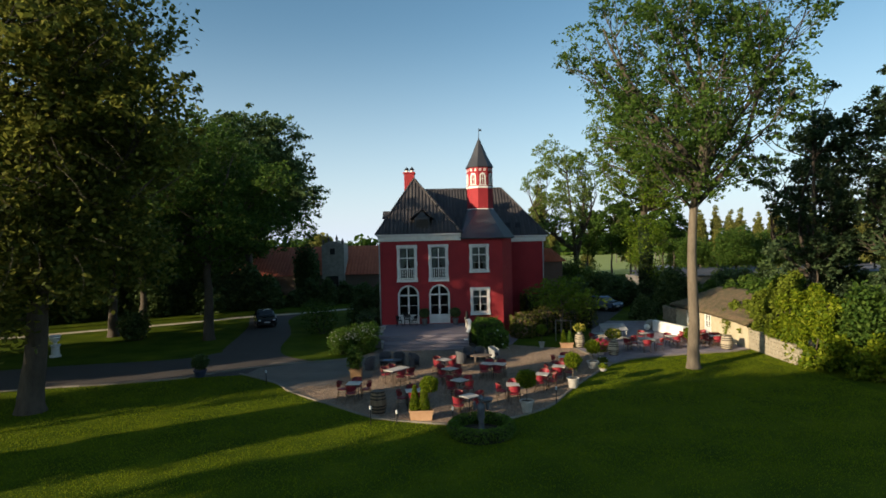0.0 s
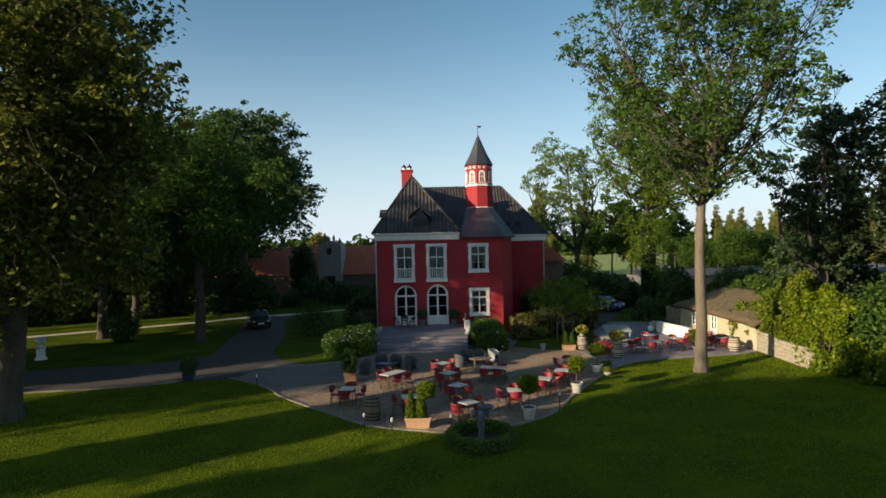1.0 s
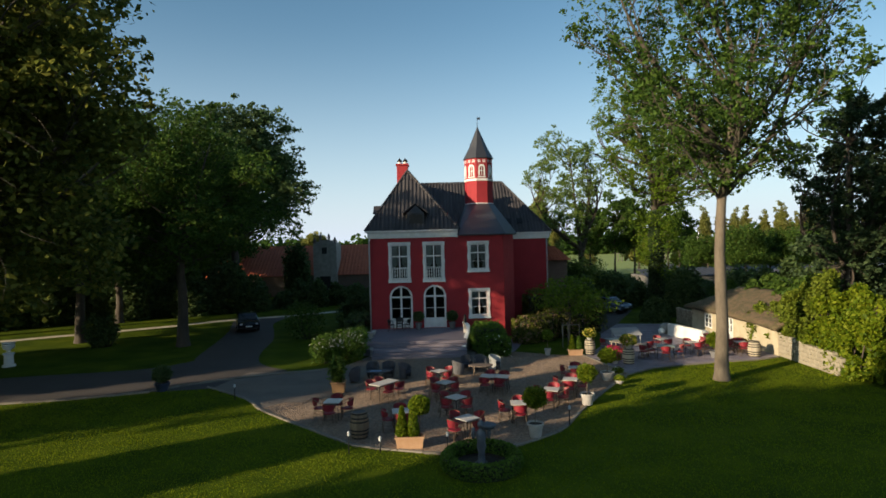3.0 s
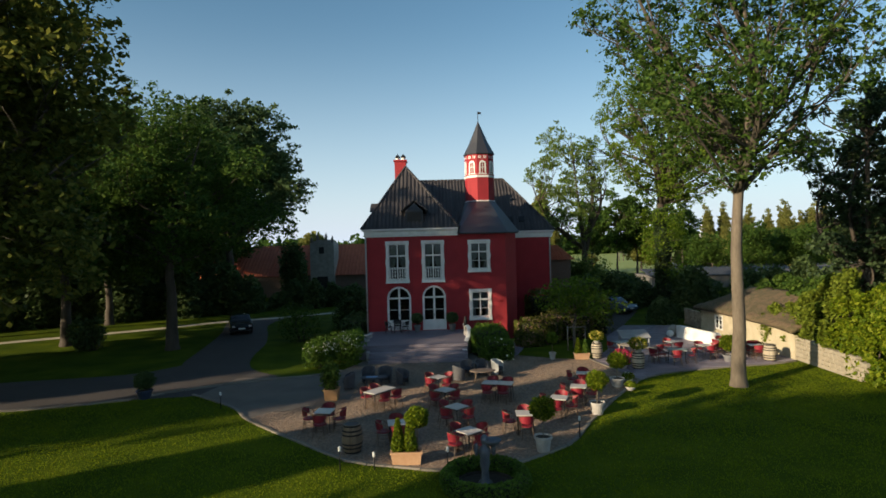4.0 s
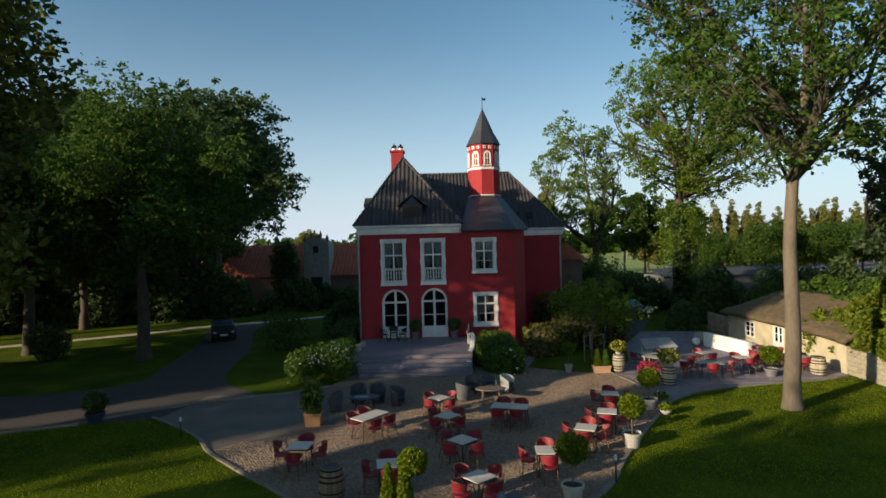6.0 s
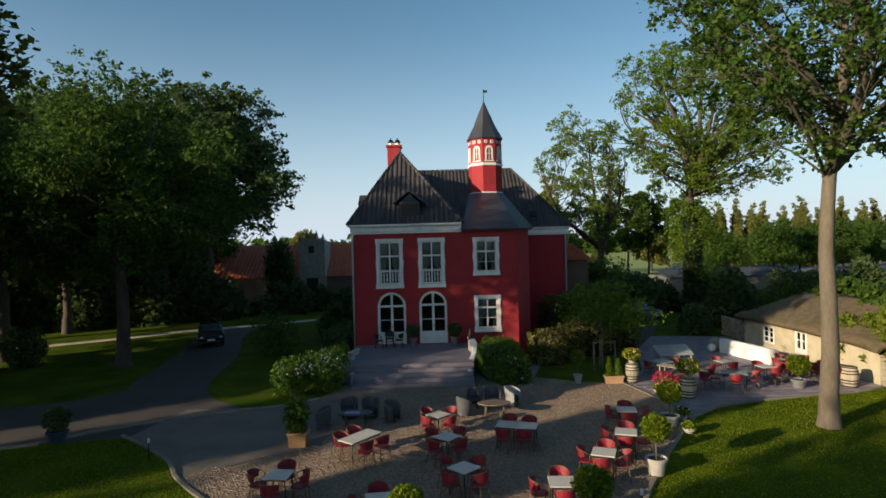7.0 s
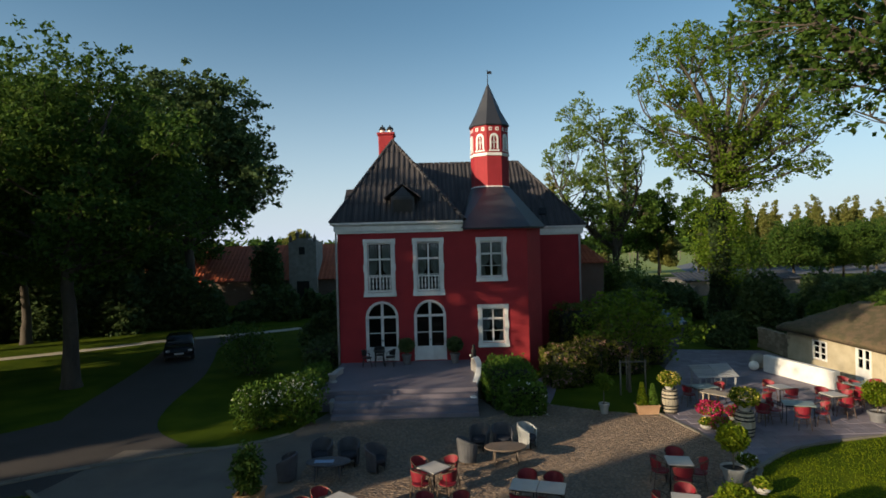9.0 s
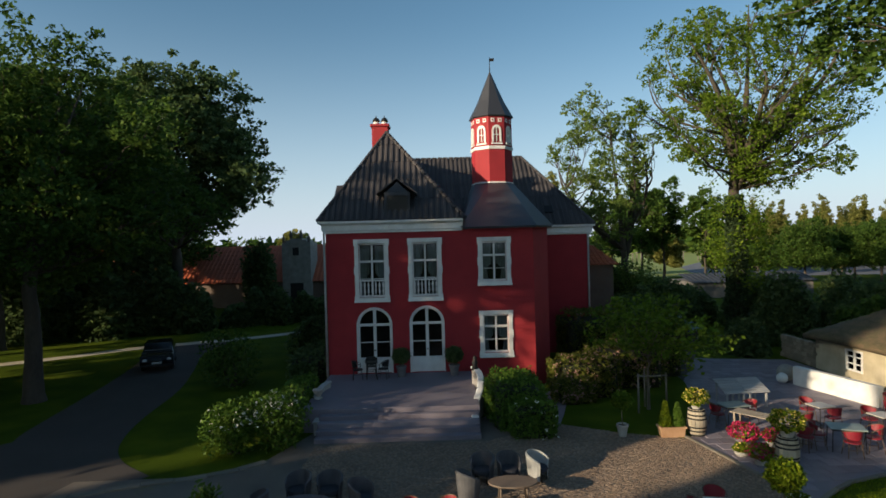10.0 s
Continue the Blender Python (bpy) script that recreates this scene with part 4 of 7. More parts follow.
r2 = tree("tree", "tall sunlit tree with spreading limbs behind the cottage", (20.9, 57.2, 0), 10.0, 0.48, (1.5, 0.0, 16.7, 8.9, 6.4, 7.1), 80, 36000, 0.125, LEAF_LIGHT, BARK, 15, limb_bark=BARK_LIMB, clump=0.15, fill=0.3, twigs=4, low=26, along=2, stems=6, droop=0.12, tight=0.7)
tree("tree", "light airy tree beside the house", (15.6, 64.0, 0), 5.0, 0.36, (-1.5, 0.0, 12.4, 4.9, 4.6, 6.6), 52, 13000, 0.15, LEAF_AIRY, BARK, 16, clump=0.17, fill=0.3, twigs=4, low=24, stems=3, tight=0.8)
# stands out of view towards the sun, added to shade lawn and court
park = tree("tree", "unseen broad park tree added on the sunward lawn for shade", (-28.5, -7.2, 0), 4.0, 0.45, (0, 0, 9.6, 7.4, 7.4, 7.0), 40, 24000, 0.6, LEAF_OAK, BARK, 19, clump=0.42, fill=0.5, twigs=2)

# ivy up the trunk of the tree behind the cottage
ivy_rng = np.random.default_rng(155)
q, h = ivy_rng.uniform(0, 2 * math.pi, 9000), ivy_rng.uniform(0, 1, 9000) ** 0.9 * 9.6
rad = (0.66 - 0.018 * h) * (1 + 0.16 * np.sin(3 * q + h) * np.cos(1.7 * h)) * ivy_rng.uniform(0.85, 1.12, 9000)
part_mesh("ivy", leaf_mesh("ivy", np.stack([rad * np.cos(q), rad * np.sin(q), h], 1), 0.16, ivy_rng), LEAF_IVY, r2, "dark ivy clad round the trunk")

# the wood on the left, before and behind the path
copy_thing(lit_left, pose(-27.4, 48.5, 0, 0, 0, 40) @ S(0.98))
wood = tree("tree", "dense dark wood tree, behind the path and as unseen shade caster", (-35, 40, 0), 6.0, 0.40, (-1.0, 3.0, 11.6, 7.4, 7.0, 6.6), 40, 17000, 0.31, LEAF_OAK, BARK, 22, clump=0.36, fill=0.5, droop=0.25, twigs=1)
for x, y, rz, k in ((-31, 60.5, 190, 0.9), (-40, 52, 250, 1.05), (-44, 60, 10, 1.0), (-50, 62, 140, 1.1), (-33, 84, 300, 0.9)):
    copy_thing(wood, pose(x, y, 0, 0, 0, rz) @ S(k))
# these two stand outside the view, added to shade forecourt and house front
copy_thing(wood, pose(-39.2, 12.4, 0, 0, 0, 75) @ S(0.8, 0.66))
copy_thing(wood, pose(-29.6, 32.5, 0, 0, 0, 160) @ S(1.04, 0.78))
copy_thing(dark_left, pose(-37, 70, 0, 0, 0, 70) @ S(0.95))
# more unseen trees of the same park, added on the sun's side to cast shade
for x, y, rz in ((-30.1, -4.65, 80), (-25.9, -11.5, 150), (-23.2, -15.7, 250)):
    copy_thing(park, pose(x, y, 0, 0, 0, rz) @ S(1.0, 0.68))
for x, y, rz, k in ((-28, -22, 80, 1.0), (-20, -36, 200, 1.05), (-46, -26, 300, 1.1), (-46, 24.5, 40, 1.0)):
    copy_thing(park, pose(x, y, 0, 0, 0, rz) @ S(k))
# the dark wood on the right
ivied = tree("tree", "tall dark tree clad in ivy behind the garden wall", (25.6, 38.4, 0), 4.0, 0.3, (0, 0, 9.9, 3.3, 3.0, 8.3), 60, 12000, 0.17, LEAF_IVY, BARK, 21, clump=0.2, fill=0.3, twigs=3, low=14, stems=2, tight=0.75)
for x, y, rz, k in ((29.0, 42.5, 70, 0.92), (28.6, 34.6, 150, 1.04), (33.0, 39.5, 220, 0.98), (34.5, 34.0, 300, 1.1), (38, 43, 20, 1.0), (30.5, 29.5, 100, 1.0)):
    copy_thing(ivied, pose(x, y, 0, 0, 0, rz) @ S(k))
for x, y, rz, k in ((46, 50, 280, 0.9), (52, 44, 60, 0.95)):
    copy_thing(wood, pose(x, y, 0, 0, 0, rz) @ S(k, 0.9))
for x, y, rz, k in ((44.0, 96, 20, 0.42), (48.5, 93, 130, 0.5), (53.5, 95, 250, 0.44), (58.5, 93, 80, 0.48)):
    copy_thing(wood, pose(x, y, 0, 0, 0, rz) @ S(k))
field_tree = tree("tree", "slim-trunked tree at the edge of the pasture", (33.0, 109, 0), 4.6, 0.2, (0, 0, 10.2, 3.3, 3.2, 5.4), 30, 7000, 0.3, LEAF_OAK, BARK, 24, clump=0.3, fill=0.4, twigs=3, stems=2)
for x, y, rz, k in ((37.6, 112, 110, 1.05), (42.0, 107, 205, 0.92), (29.5, 113, 300, 0.9), (46.5, 113, 40, 0.85)):
    copy_thing(field_tree, pose(x, y, 0, 0, 0, rz) @ S(k))
for x, y, rz, k in ((63, 104, 160, 0.45), (68, 100, 320, 0.5), (74, 104, 45, 0.46)):
    copy_thing(wood, pose(x, y, 0, 0, 0, rz) @ S(k))
poplar = tree("tree", "slender pale poplar far behind the garden, also set unseen to shade", (20.5, 116, 0), 5.0, 0.18, (0, 0, 10.5, 1.15, 1.15, 8.6), 46, 6500, 0.32, LEAF_PALE, BARK_PALE, 17, clump=0.75, fill=0.6, twigs=1, low=6)
# unseen copy on the sun's side, added to throw a thin shade streak
copy_thing(poplar, pose(-34, 7.8, 0, 0, 0, 20) @ S(0.9, 0.6))
for i, (x, y) in enumerate([(24.5, 121)] + [(63 + 1.75 * j + 0.5 * math.sin(7.0 * j), 138 + 3.0 * (j % 2) + math.sin(3.0 * j)) for j in range(26)]):
    copy_thing(poplar, pose(x, y, 0, 0, 0, 37 * i) @ S(0.6 + 0.035 * ((i * 5) % 7), 0.95))
round_far = tree("tree", "round-headed tree at the edge of the far pasture", (44, 128, 0), 3.0, 0.25, (0, 0, 5.2, 3.0, 3.0, 3.0), 18, 8000, 0.36, LEAF_PALE, BARK, 18, clump=0.42, fill=0.4, twigs=3)
for i, (x, y, k) in enumerate(((34, 132, 0.5), (52, 126, 0.55), (62, 122, 0.6), (71, 118, 0.55), (82, 122, 0.7), (26, 138, 0.5), (-24, 118, 1.15), (90, 118, 0.7))):
    copy_thing(round_far, pose(x, y, 0, 0, 0, 53 * i) @ S(k))
# widened copy out of view, added for the dark band over lawn and terrace
copy_thing(poplar, pose(-33.2, 6.6, 0, 0, 0, 65) @ S(0.8, 1.55))


def leaf_bank(name, label, line, height, depth, n, leaf, material, seed, category="hedge"):
    """A long uneven bank of shrubs along a line: nobody could count its leaves."""
    rng = np.random.default_rng(seed)
    P = np.array(line, float)
    seg = np.linalg.norm(np.diff(P, axis=0), axis=1)
    cum = np.concatenate([[0], np.cumsum(seg)])
    lumps = max(4, int(cum[-1] / 1.6))
    out = []
    for i in range(lumps):
        s = cum[-1] * (i + rng.uniform(0.1, 0.9)) / lumps
        c = np.array([np.interp(s, cum, P[:, 0]), np.interp(s, cum, P[:, 1])]) + rng.normal(size=2) * depth * 0.3
        h = height * rng.uniform(0.55, 1.1)
        w = depth * rng.uniform(0.5, 0.9)
        m = n // lumps
        g = rng.normal(size=(m, 3))
        g /= np.linalg.norm(g, axis=1, keepdims=True)
        g *= rng.uniform(0.7, 1.12, (m, 1))
        g[:, 2] = np.abs(g[:, 2])
        out.append(np.array([c[0], c[1], 0.0]) + g * np.array([w, w, h]))
    ob = part_mesh(name, leaf_mesh(name, np.concatenate(out), leaf, rng), material)
    return tagged(ob, label, category, kind="stuff")


leaf_bank("far_woods", "dark undergrowth of the wood behind the path", [(-75, 42), (-50, 53), (-38, 60), (-27, 66), (-19, 69)], 4.6, 2.6, 90000, 0.28, LEAF_DARK, 31, "undergrowth")
leaf_bank("far_woods", "low dark shrubs before the barn", [(-18, 70), (-11, 72), (-5, 73)], 3.3, 1.8, 13000, 0.24, LEAF_DARK, 38, "undergrowth")
# out of view, added to stop low sun under the shading trees
leaf_bank("far_woods", "unseen undergrowth added at the sunward side to shade the lawn", [(-42, 8), (-46, 20), (-50, 32), (-58, 40)], 3.0, 2.6, 5000, 0.8, LEAF_DARK, 39, "undergrowth")
leaf_bank("far_woods", "dark wall of trees behind the undergrowth", [(-80, 54), (-55, 66), (-40, 74), (-28, 78)], 9.0, 4.5, 60000, 0.42, LEAF_DARK, 32, "wood")
leaf_bank("shrubbery", "dark bank of shrubs behind the dining terrace", [(11.9, 54.3), (13.6, 55.3)], 3.4, 1.6, 12000, 0.17, LEAF_DARK, 33, "shrubs")
leaf_bank("shrubbery", "dark bank of mixed shrubs behind the cottage", [(23.6, 53.0), (26, 50), (30, 44), (33, 36)], 4.5, 2.6, 60000, 0.19, LEAF_DARK, 34, "shrubs")
leaf_bank("shrubbery", "low dark shrubs beside the gravel drive", [(18.0, 50.6), (19.2, 53.2), (21.8, 55.0)], 1.9, 1.3, 14000, 0.16, LEAF_DARK, 41, "shrubs")
leaf_bank("shrubbery", "tangled shrubs along the field edge", [(13.5, 63), (20, 64), (32, 60), (44, 54), (56, 44)], 4.0, 2.8, 52000, 0.22, LEAF_DARK, 35, "shrubs")
leaf_bank("far_woods", "line of distant trees on the horizon", [(-220, 250), (-60, 270), (60, 300), (200, 280), (360, 230)], 11.0, 7.0, 22000, 2.2, LEAF_OAK, 36, "wood")
leaf_bank("far_woods", "copse behind the pasture", [(64, 150), (100, 150), (150, 140)], 6.0, 5.0, 12000, 1.1, LEAF_LIGHT, 37, "wood")

# ---- buildings behind ----
barn = thing("barn", "long farm building with an old red pantile roof", "barn")
part("wall", boxed(-46, 14, 86.5, 98, -0.2, 2.95), BROWN_BRICK, barn)
tiled("roof", [(-46.3, 86.1, 2.9), (14.3, 86.1, 2.9), (14.3, 92.2, 7.2), (-46.3, 92.2, 7.2)], RED_TILE, barn, pitch=0.5, course=0.9, roll=0.1)
tiled("roof", [(14.3, 98.4, 2.9), (-46.3, 98.4, 2.9), (-46.3, 92.2, 7.2), (14.3, 92.2, 7.2)], RED_TILE, barn, pitch=1.0, course=2.0, roll=0.1)
bm = bmesh.new()
for x in (-46, 13.8):
    prism_v = [(x, 86.5, 2.95), (x, 98, 2.95), (x, 92.2, 7.1)]
    a = [bm.verts.new(p) for p in prism_v]
    b = [bm.verts.new((p[0] + 0.2, p[1], p[2])) for p in prism_v]
    bm.faces.new(a)
    bm.faces.new(b)
part("gable", bm, STONE, barn)

gate = thing("gatehouse", "grey stone stepped-gable gatehouse with small pinnacles", "gatehouse")
bm = bmesh.new()
gx0, gx1 = -17.2, -13.9
outline = [(gx0, 0), (gx1, 0), (gx1, 7.5), (gx1 - 0.45, 7.5), (gx1 - 0.45, 7.75), (gx1 - 0.9, 7.75), (gx1 - 0.9, 7.95), (gx0 + 0.9, 7.95), (gx0 + 0.9, 7.75), (gx0 + 0.45, 7.75), (gx0 + 0.45, 7.5), (gx0, 7.5)]
fr = [bm.verts.new((x, 85.6, z)) for x, z in outline]
bk = [bm.verts.new((x, 89.5, z)) for x, z in outline]
bm.faces.new(fr)
bm.faces.new(bk[::-1])
for i in range(len(outline)):
    bm.faces.new((fr[i], bk[i], bk[(i + 1) % len(outline)], fr[(i + 1) % len(outline)]))
part("wall", bm, STONE, gate)
for x, z in ((gx0 + 0.2, 7.5), (gx0 + 1.05, 7.95), (gx1 - 1.05, 7.95), (gx1 - 0.2, 7.5)):
    bm = bmesh.new()
    lathe(bm, [(0.17, z - 0.02), (0.17, z + 0.3), (0.24, z + 0.34), (0.15, z + 0.6), (0.0, z + 1.0)], 8, x, 85.8)
    part("pinnacle", bm, STONE_DARK, gate)
# flat near-black boxes painted as the unlit window and gateway
part("window", boxed(-15.95, -15.25, 85.55, 85.62, 6.0, 6.9), IRON, gate, "small window, its unlit opening painted dark")
part("doorway", boxed(-16.3, -14.8, 85.56, 85.62, 0, 2.8), IRON, gate, "arched gateway, its unlit opening painted dark")

rear = thing("outbuilding", "low brick outbuilding with a red tiled roof behind the house", "outbuilding")
part("wall", boxed(10.5, 12.5, 57.0, 63.0, -0.2, 5.2), BROWN_BRICK, rear)
tiled("roof", [(10.3, 56.7, 5.2), (12.8, 56.7, 5.2), (11.9, 60.0, 6.5), (10.3, 60.0, 6.5)], RED_TILE, rear, pitch=0.3, course=0.5, roll=0.07)
tiled("roof", [(12.8, 56.7, 5.2), (12.8, 63.3, 5.2), (11.9, 60.0, 6.5)], RED_TILE, rear, pitch=0.3, course=0.5, roll=0.07)

shed_far = thing("field_shed", "long low shed with a blue-grey sheet roof across the lane", "shed")
part("wall", boxed(29.5, 43, 83, 90, -0.2, 1.8), STONE_DARK, shed_far)
SHEET = mix_mat("grey_sheet_roof", [(0.026, 0.03, 0.038), (0.045, 0.05, 0.062)], scale=0.6, rough=0.6, bump=0.2, fine=6.0)
tiled("roof", [(29.1, 82.6, 1.75), (43.4, 82.6, 1.75), (43.4, 86.5, 2.6), (29.1, 86.5, 2.6)], SHEET, shed_far, pitch=0.6, course=4.5, roll=0.08)

cot = thing("farmhouse", "distant white farmhouse with an orange-red roof", "farmhouse")
part("wall", boxed(77, 85, 168, 175, -0.2, 3.2), WHITE, cot)
tiled("roof", [(76.6, 167.6, 3.1), (85.4, 167.6, 3.1), (85.4, 171.5, 6.4), (76.6, 171.5, 6.4)], RED_TILE, cot, pitch=1.2, course=4.0, roll=0.2)
mast = thing("lattice_mast", "white lattice mast beside the distant farmhouse", "mast")
tube_part("frame", [[((73.2 + a, 166, 0), 0.16), ((75 + a * 0.1, 166, 11), 0.1)] for a in (-0.6, 4.2)] + [[((74, 166, z), 0.1), ((76.4, 166, z + 1), 0.1)] for z in (2, 4.5, 7)], WHITE, mast, seg=5)
# tree guards on the pasture
post_group = "tree guards on the pasture"
guard = thing("tree_guard", "pale wooden guard of a young pasture tree", "tree guard", pose(31, 118, 0), post_group)
tube_part("post", [[((0, 0, -0.1), 0.08), ((0, 0, 1.7), 0.07)]], KERB, guard, seg=6)
tube_part("rail", [[((-0.4, 0, 1.6), 0.05), ((0.4, 0, 1.6), 0.05)]], KERB, guard, seg=5)
for i in range(13):
    copy_thing(guard, pose(57 + i * 2.1, 184 + (i % 3) * 2.5, 0, 0, 0, 20 * i) @ S(1.7 + 0.1 * (i % 4)))

# ---- cottage, walls and vines beside the dining terrace ----
cottage = thing("cottage", "low pale stone cottage with a mossy thatched roof", "cottage")
CX = 20.05
holed_wall("wall", 0, 11.3, -0.2, 1.72, 0.35, [(2.2, 3.3, 0.42, 1.42), (5.3, 6.25, 0.0, 1.56)], YSTONE, cottage, pose(CX, 47.9, 0, 0, 0, -90))
part("end_wall", boxed(CX + 0.36, 24.4, 36.7, 37.05, -0.2, 1.72), YSTONE, cottage)
part("end_wall", boxed(CX + 0.36, 24.4, 47.5, 47.85, -0.2, 1.72), YSTONE, cottage)
part("rear_wall", boxed(24.0, 24.4, 37.06, 47.49, -0.2, 1.72), YSTONE, cottage)


def thatch(name, x0, x1, y0, y1, z0, z1, parent):
    """A thick soft roof slope with an uneven, rounded surface."""
    nx, ny = 10, 26
    rng = np.random.default_rng(77)
    verts, faces = [], []
    for lay in (0, 1):
        for i in range(nx + 1):
            for j in range(ny + 1):
                s = i / nx
                z = z0 + (z1 - z0) * (s * 0.8 + 0.2 * math.sin(s * math.pi / 2))
                edge = 1 - (0.08 + 0.34 * s) * (abs(j / ny - 0.5) * 2) ** 5
                verts.append((x0 + (x1 - x0) * s, y0 + (y1 - y0) * j / ny, z * edge + (0.24 + rng.normal() * 0.025 if lay else 0.0)))
    m = (nx + 1) * (ny + 1)
    for i in range(nx):
        for j in range(ny):
            a = i * (ny + 1) + j
            faces.append((a, a + 1, a + ny + 2, a + ny + 1))
            faces.append((m + a, m + a + ny + 1, m + a + ny + 2, m + a + 1))
    for j in range(ny):
        faces.append((j, m + j, m + j + 1, j + 1))
        k = nx * (ny + 1) + j
        faces.append((k, k + 1, m + k + 1, m + k))
    for i in range(nx):
        a, b = i * (ny + 1), (i + 1) * (ny + 1)
        faces.append((a, b, m + b, m + a))
        faces.append((a + ny, m + a + ny, m + b + ny, b + ny))
    return part_mesh(name, mesh_from(name, verts, faces, True), THATCH, parent, "mossy brown thatch")


thatch("roof", CX - 0.4, 22.8, 36.3, 48.3, 1.62, 3.15, cottage)
thatch("roof", 25.2, 22.8, 36.3, 48.3, 1.62, 3.15, cottage)
for y0, y1, z0, z1 in ((44.6, 45.7, 0.42, 1.42), (41.65, 42.6, 0.02, 1.56)):
    bm = bmesh.new()
    box(bm, CX - 0.05, CX + 0.1, y0, y0 + 0.08, z0, z1)
    box(bm, CX - 0.05, CX + 0.1, y1 - 0.08, y1, z0, z1)
    box(bm, CX - 0.05, CX + 0.1, y0 + 0.08, y1 - 0.08, z1 - 0.08, z1)
    box(bm, CX - 0.05, CX + 0.1, y0 + 0.08, y1 - 0.08, z0, z0 + (0.08 if z0 > 0.3 else 0.6))
    ym = (y0 + y1) / 2
    w = part("window" if z0 > 0.3 else "door", bm, WHITE, cottage, "white small-paned casement")
    part("mullion", boxed(CX - 0.03, CX + 0.06, ym - 0.04, ym + 0.04, z0 + 0.08, z1 - 0.08), WHITE, w)
    for k in (0.35, 0.68):
        zz = z0 + (z1 - z0) * k
        part("glazing_bar", boxed(CX - 0.025, CX + 0.055, y0 + 0.08, y1 - 0.08, zz - 0.02, zz + 0.02), WHITE, w)
    part("pane", boxed(CX + 0.02, CX + 0.03, y0 + 0.08, y1 - 0.08, z0 + 0.08, z1 - 0.08), GLASS, w)
# near-black slab stands in for the cottage's unlit inside
part("painted_dark_inside", boxed(CX + 1.5, CX + 1.6, 37.1, 47.4, 0, 1.7), ROOM_SHADE, cottage)


def rubble_wall(name, label, a, b, h0, h1, thick, material, seed):
    """A dry-stone wall of single uneven stones."""
    rng = np.random.default_rng(seed)
    root = thing(name, label, "wall", kind="structure")
    a, b = Vector((*a, 0)), Vector((*b, 0))
    d = (b - a).normalized()
    length = (b - a).length
    meshes = []
    for k in range(5):
        bm = boxed(-0.5, 0.5, -0.5, 0.5, -0.5, 0.5, 0.09)
        for v in bm.verts:
            v.co += Vector(rng.normal(size=3)) * 0.035
        bmesh.ops.recalc_face_normals(bm, faces=bm.faces)
        me = bpy.data.meshes.new("stone")
        bm.to_mesh(me)
        bm.free()
        me.materials.append(material)
        meshes.append(me)
    rz = math.degrees(math.atan2(d.y, d.x))
    bm = bmesh.new()
    n = Vector((-d.y, d.x, 0)) * thick * 0.4
    vs = []
    for p, h in ((a, h0), (b, h1)):
        vs.append([bm.verts.new((p + n * s + Vector((0, 0, z)))) for s, z in ((-1, -0.2), (1, -0.2), (1, h - 0.06), (-1, h - 0.06))])
    for i in range(4):
        bm.faces.new((vs[0][i], vs[0][(i + 1) % 4], vs[1][(i + 1) % 4], vs[1][i]))
    bm.faces.new(vs[0])
    bm.faces.new(vs[1][::-1])
    part("wall_core", bm, material, root)
    z = 0.0
    while z < max(h0, h1) - 0.08:
        hh = rng.uniform(0.16, 0.24)
        s = -rng.uniform(0, 0.2)
        while s < length:
            w = rng.uniform(0.26, 0.5)
            top = h0 + (h1 - h0) * min(1, max(0, s / length))
            if z + hh * 0.6 < top:
                c = a + d * (s + w / 2)
                ob = new("stone", meshes[int(rng.integers(5))])
                ob.parent = root
                ob.matrix_basis = pose(c.x, c.y, z + hh / 2, 0, 0, rz + rng.normal() * 1.2) @ Matrix.Diagonal((w * 0.97, thick * rng.uniform(0.95, 1.06), hh * 0.96, 1))
            s += w
        z += hh
    return root


BROWN_STONE = mix_mat("brown_rubble", [(0.16, 0.13, 0.09), (0.3, 0.25, 0.18)], scale=2.0, rough=0.9, bump=0.5, fine=20.0, spread=0.5)
rubble_wall("wall_north", "low mossy rubble wall at the cottage end", (20.3, 51.0), (20.2, 48.0), 1.2, 1.3, 0.3, BROWN_STONE, 5)
rubble_wall("wall_east", "pale rubble garden wall under the climbing vine", (20.25, 36.6), (20.1, 31.5), 1.3, 1.0, 0.34, mix_mat("tan_rubble", [(0.24, 0.21, 0.155), (0.36, 0.32, 0.24)], scale=1.5, rough=0.9, bump=0.6, fine=18.0, spread=0.12), 6)

# white low wall with a stepped end
bm = bmesh.new()
wp = [(16.85, 44.7), (17.75, 40.75), (18.05, 40.82), (17.15, 44.77)]
prism(bm, wp, -0.1, 0.86)
bmesh.ops.bevel(bm, geom=bm.edges[:], offset=0.03, segments=2, affect="EDGES")
tagged(part("garden_bar", bm, WHITE), "white plastered low wall on the dining terrace", "wall")
bm = bmesh.new()
prism(bm, [(17.78, 40.6), (18.0, 39.9), (18.3, 39.95), (18.07, 40.66)], -0.1, 0.5)
tagged(part("garden_step", bm, WHITE), "white plastered block at the end of the low wall", "block")
for x, y, r, mt, lb in ((16.55, 45.0, 0.24, WHITE, "white stone ball on the terrace"), (16.95, 45.35, 0.40, STONE, "large grey stone ball on the terrace")):
    bm = bmesh.new()
    lathe(bm, [(0.0, 0.02)] + [(r * math.sin(math.pi * i / 12), 0.02 + r - r * math.cos(math.pi * i / 12)) for i in range(1, 12)] + [(0.0, 0.02 + 2 * r)], 20)
    ob = tagged(part("stone_ball", bm, mt, smooth=True), lb, "stone ball")
    ob.location = (x, y, 0.0)


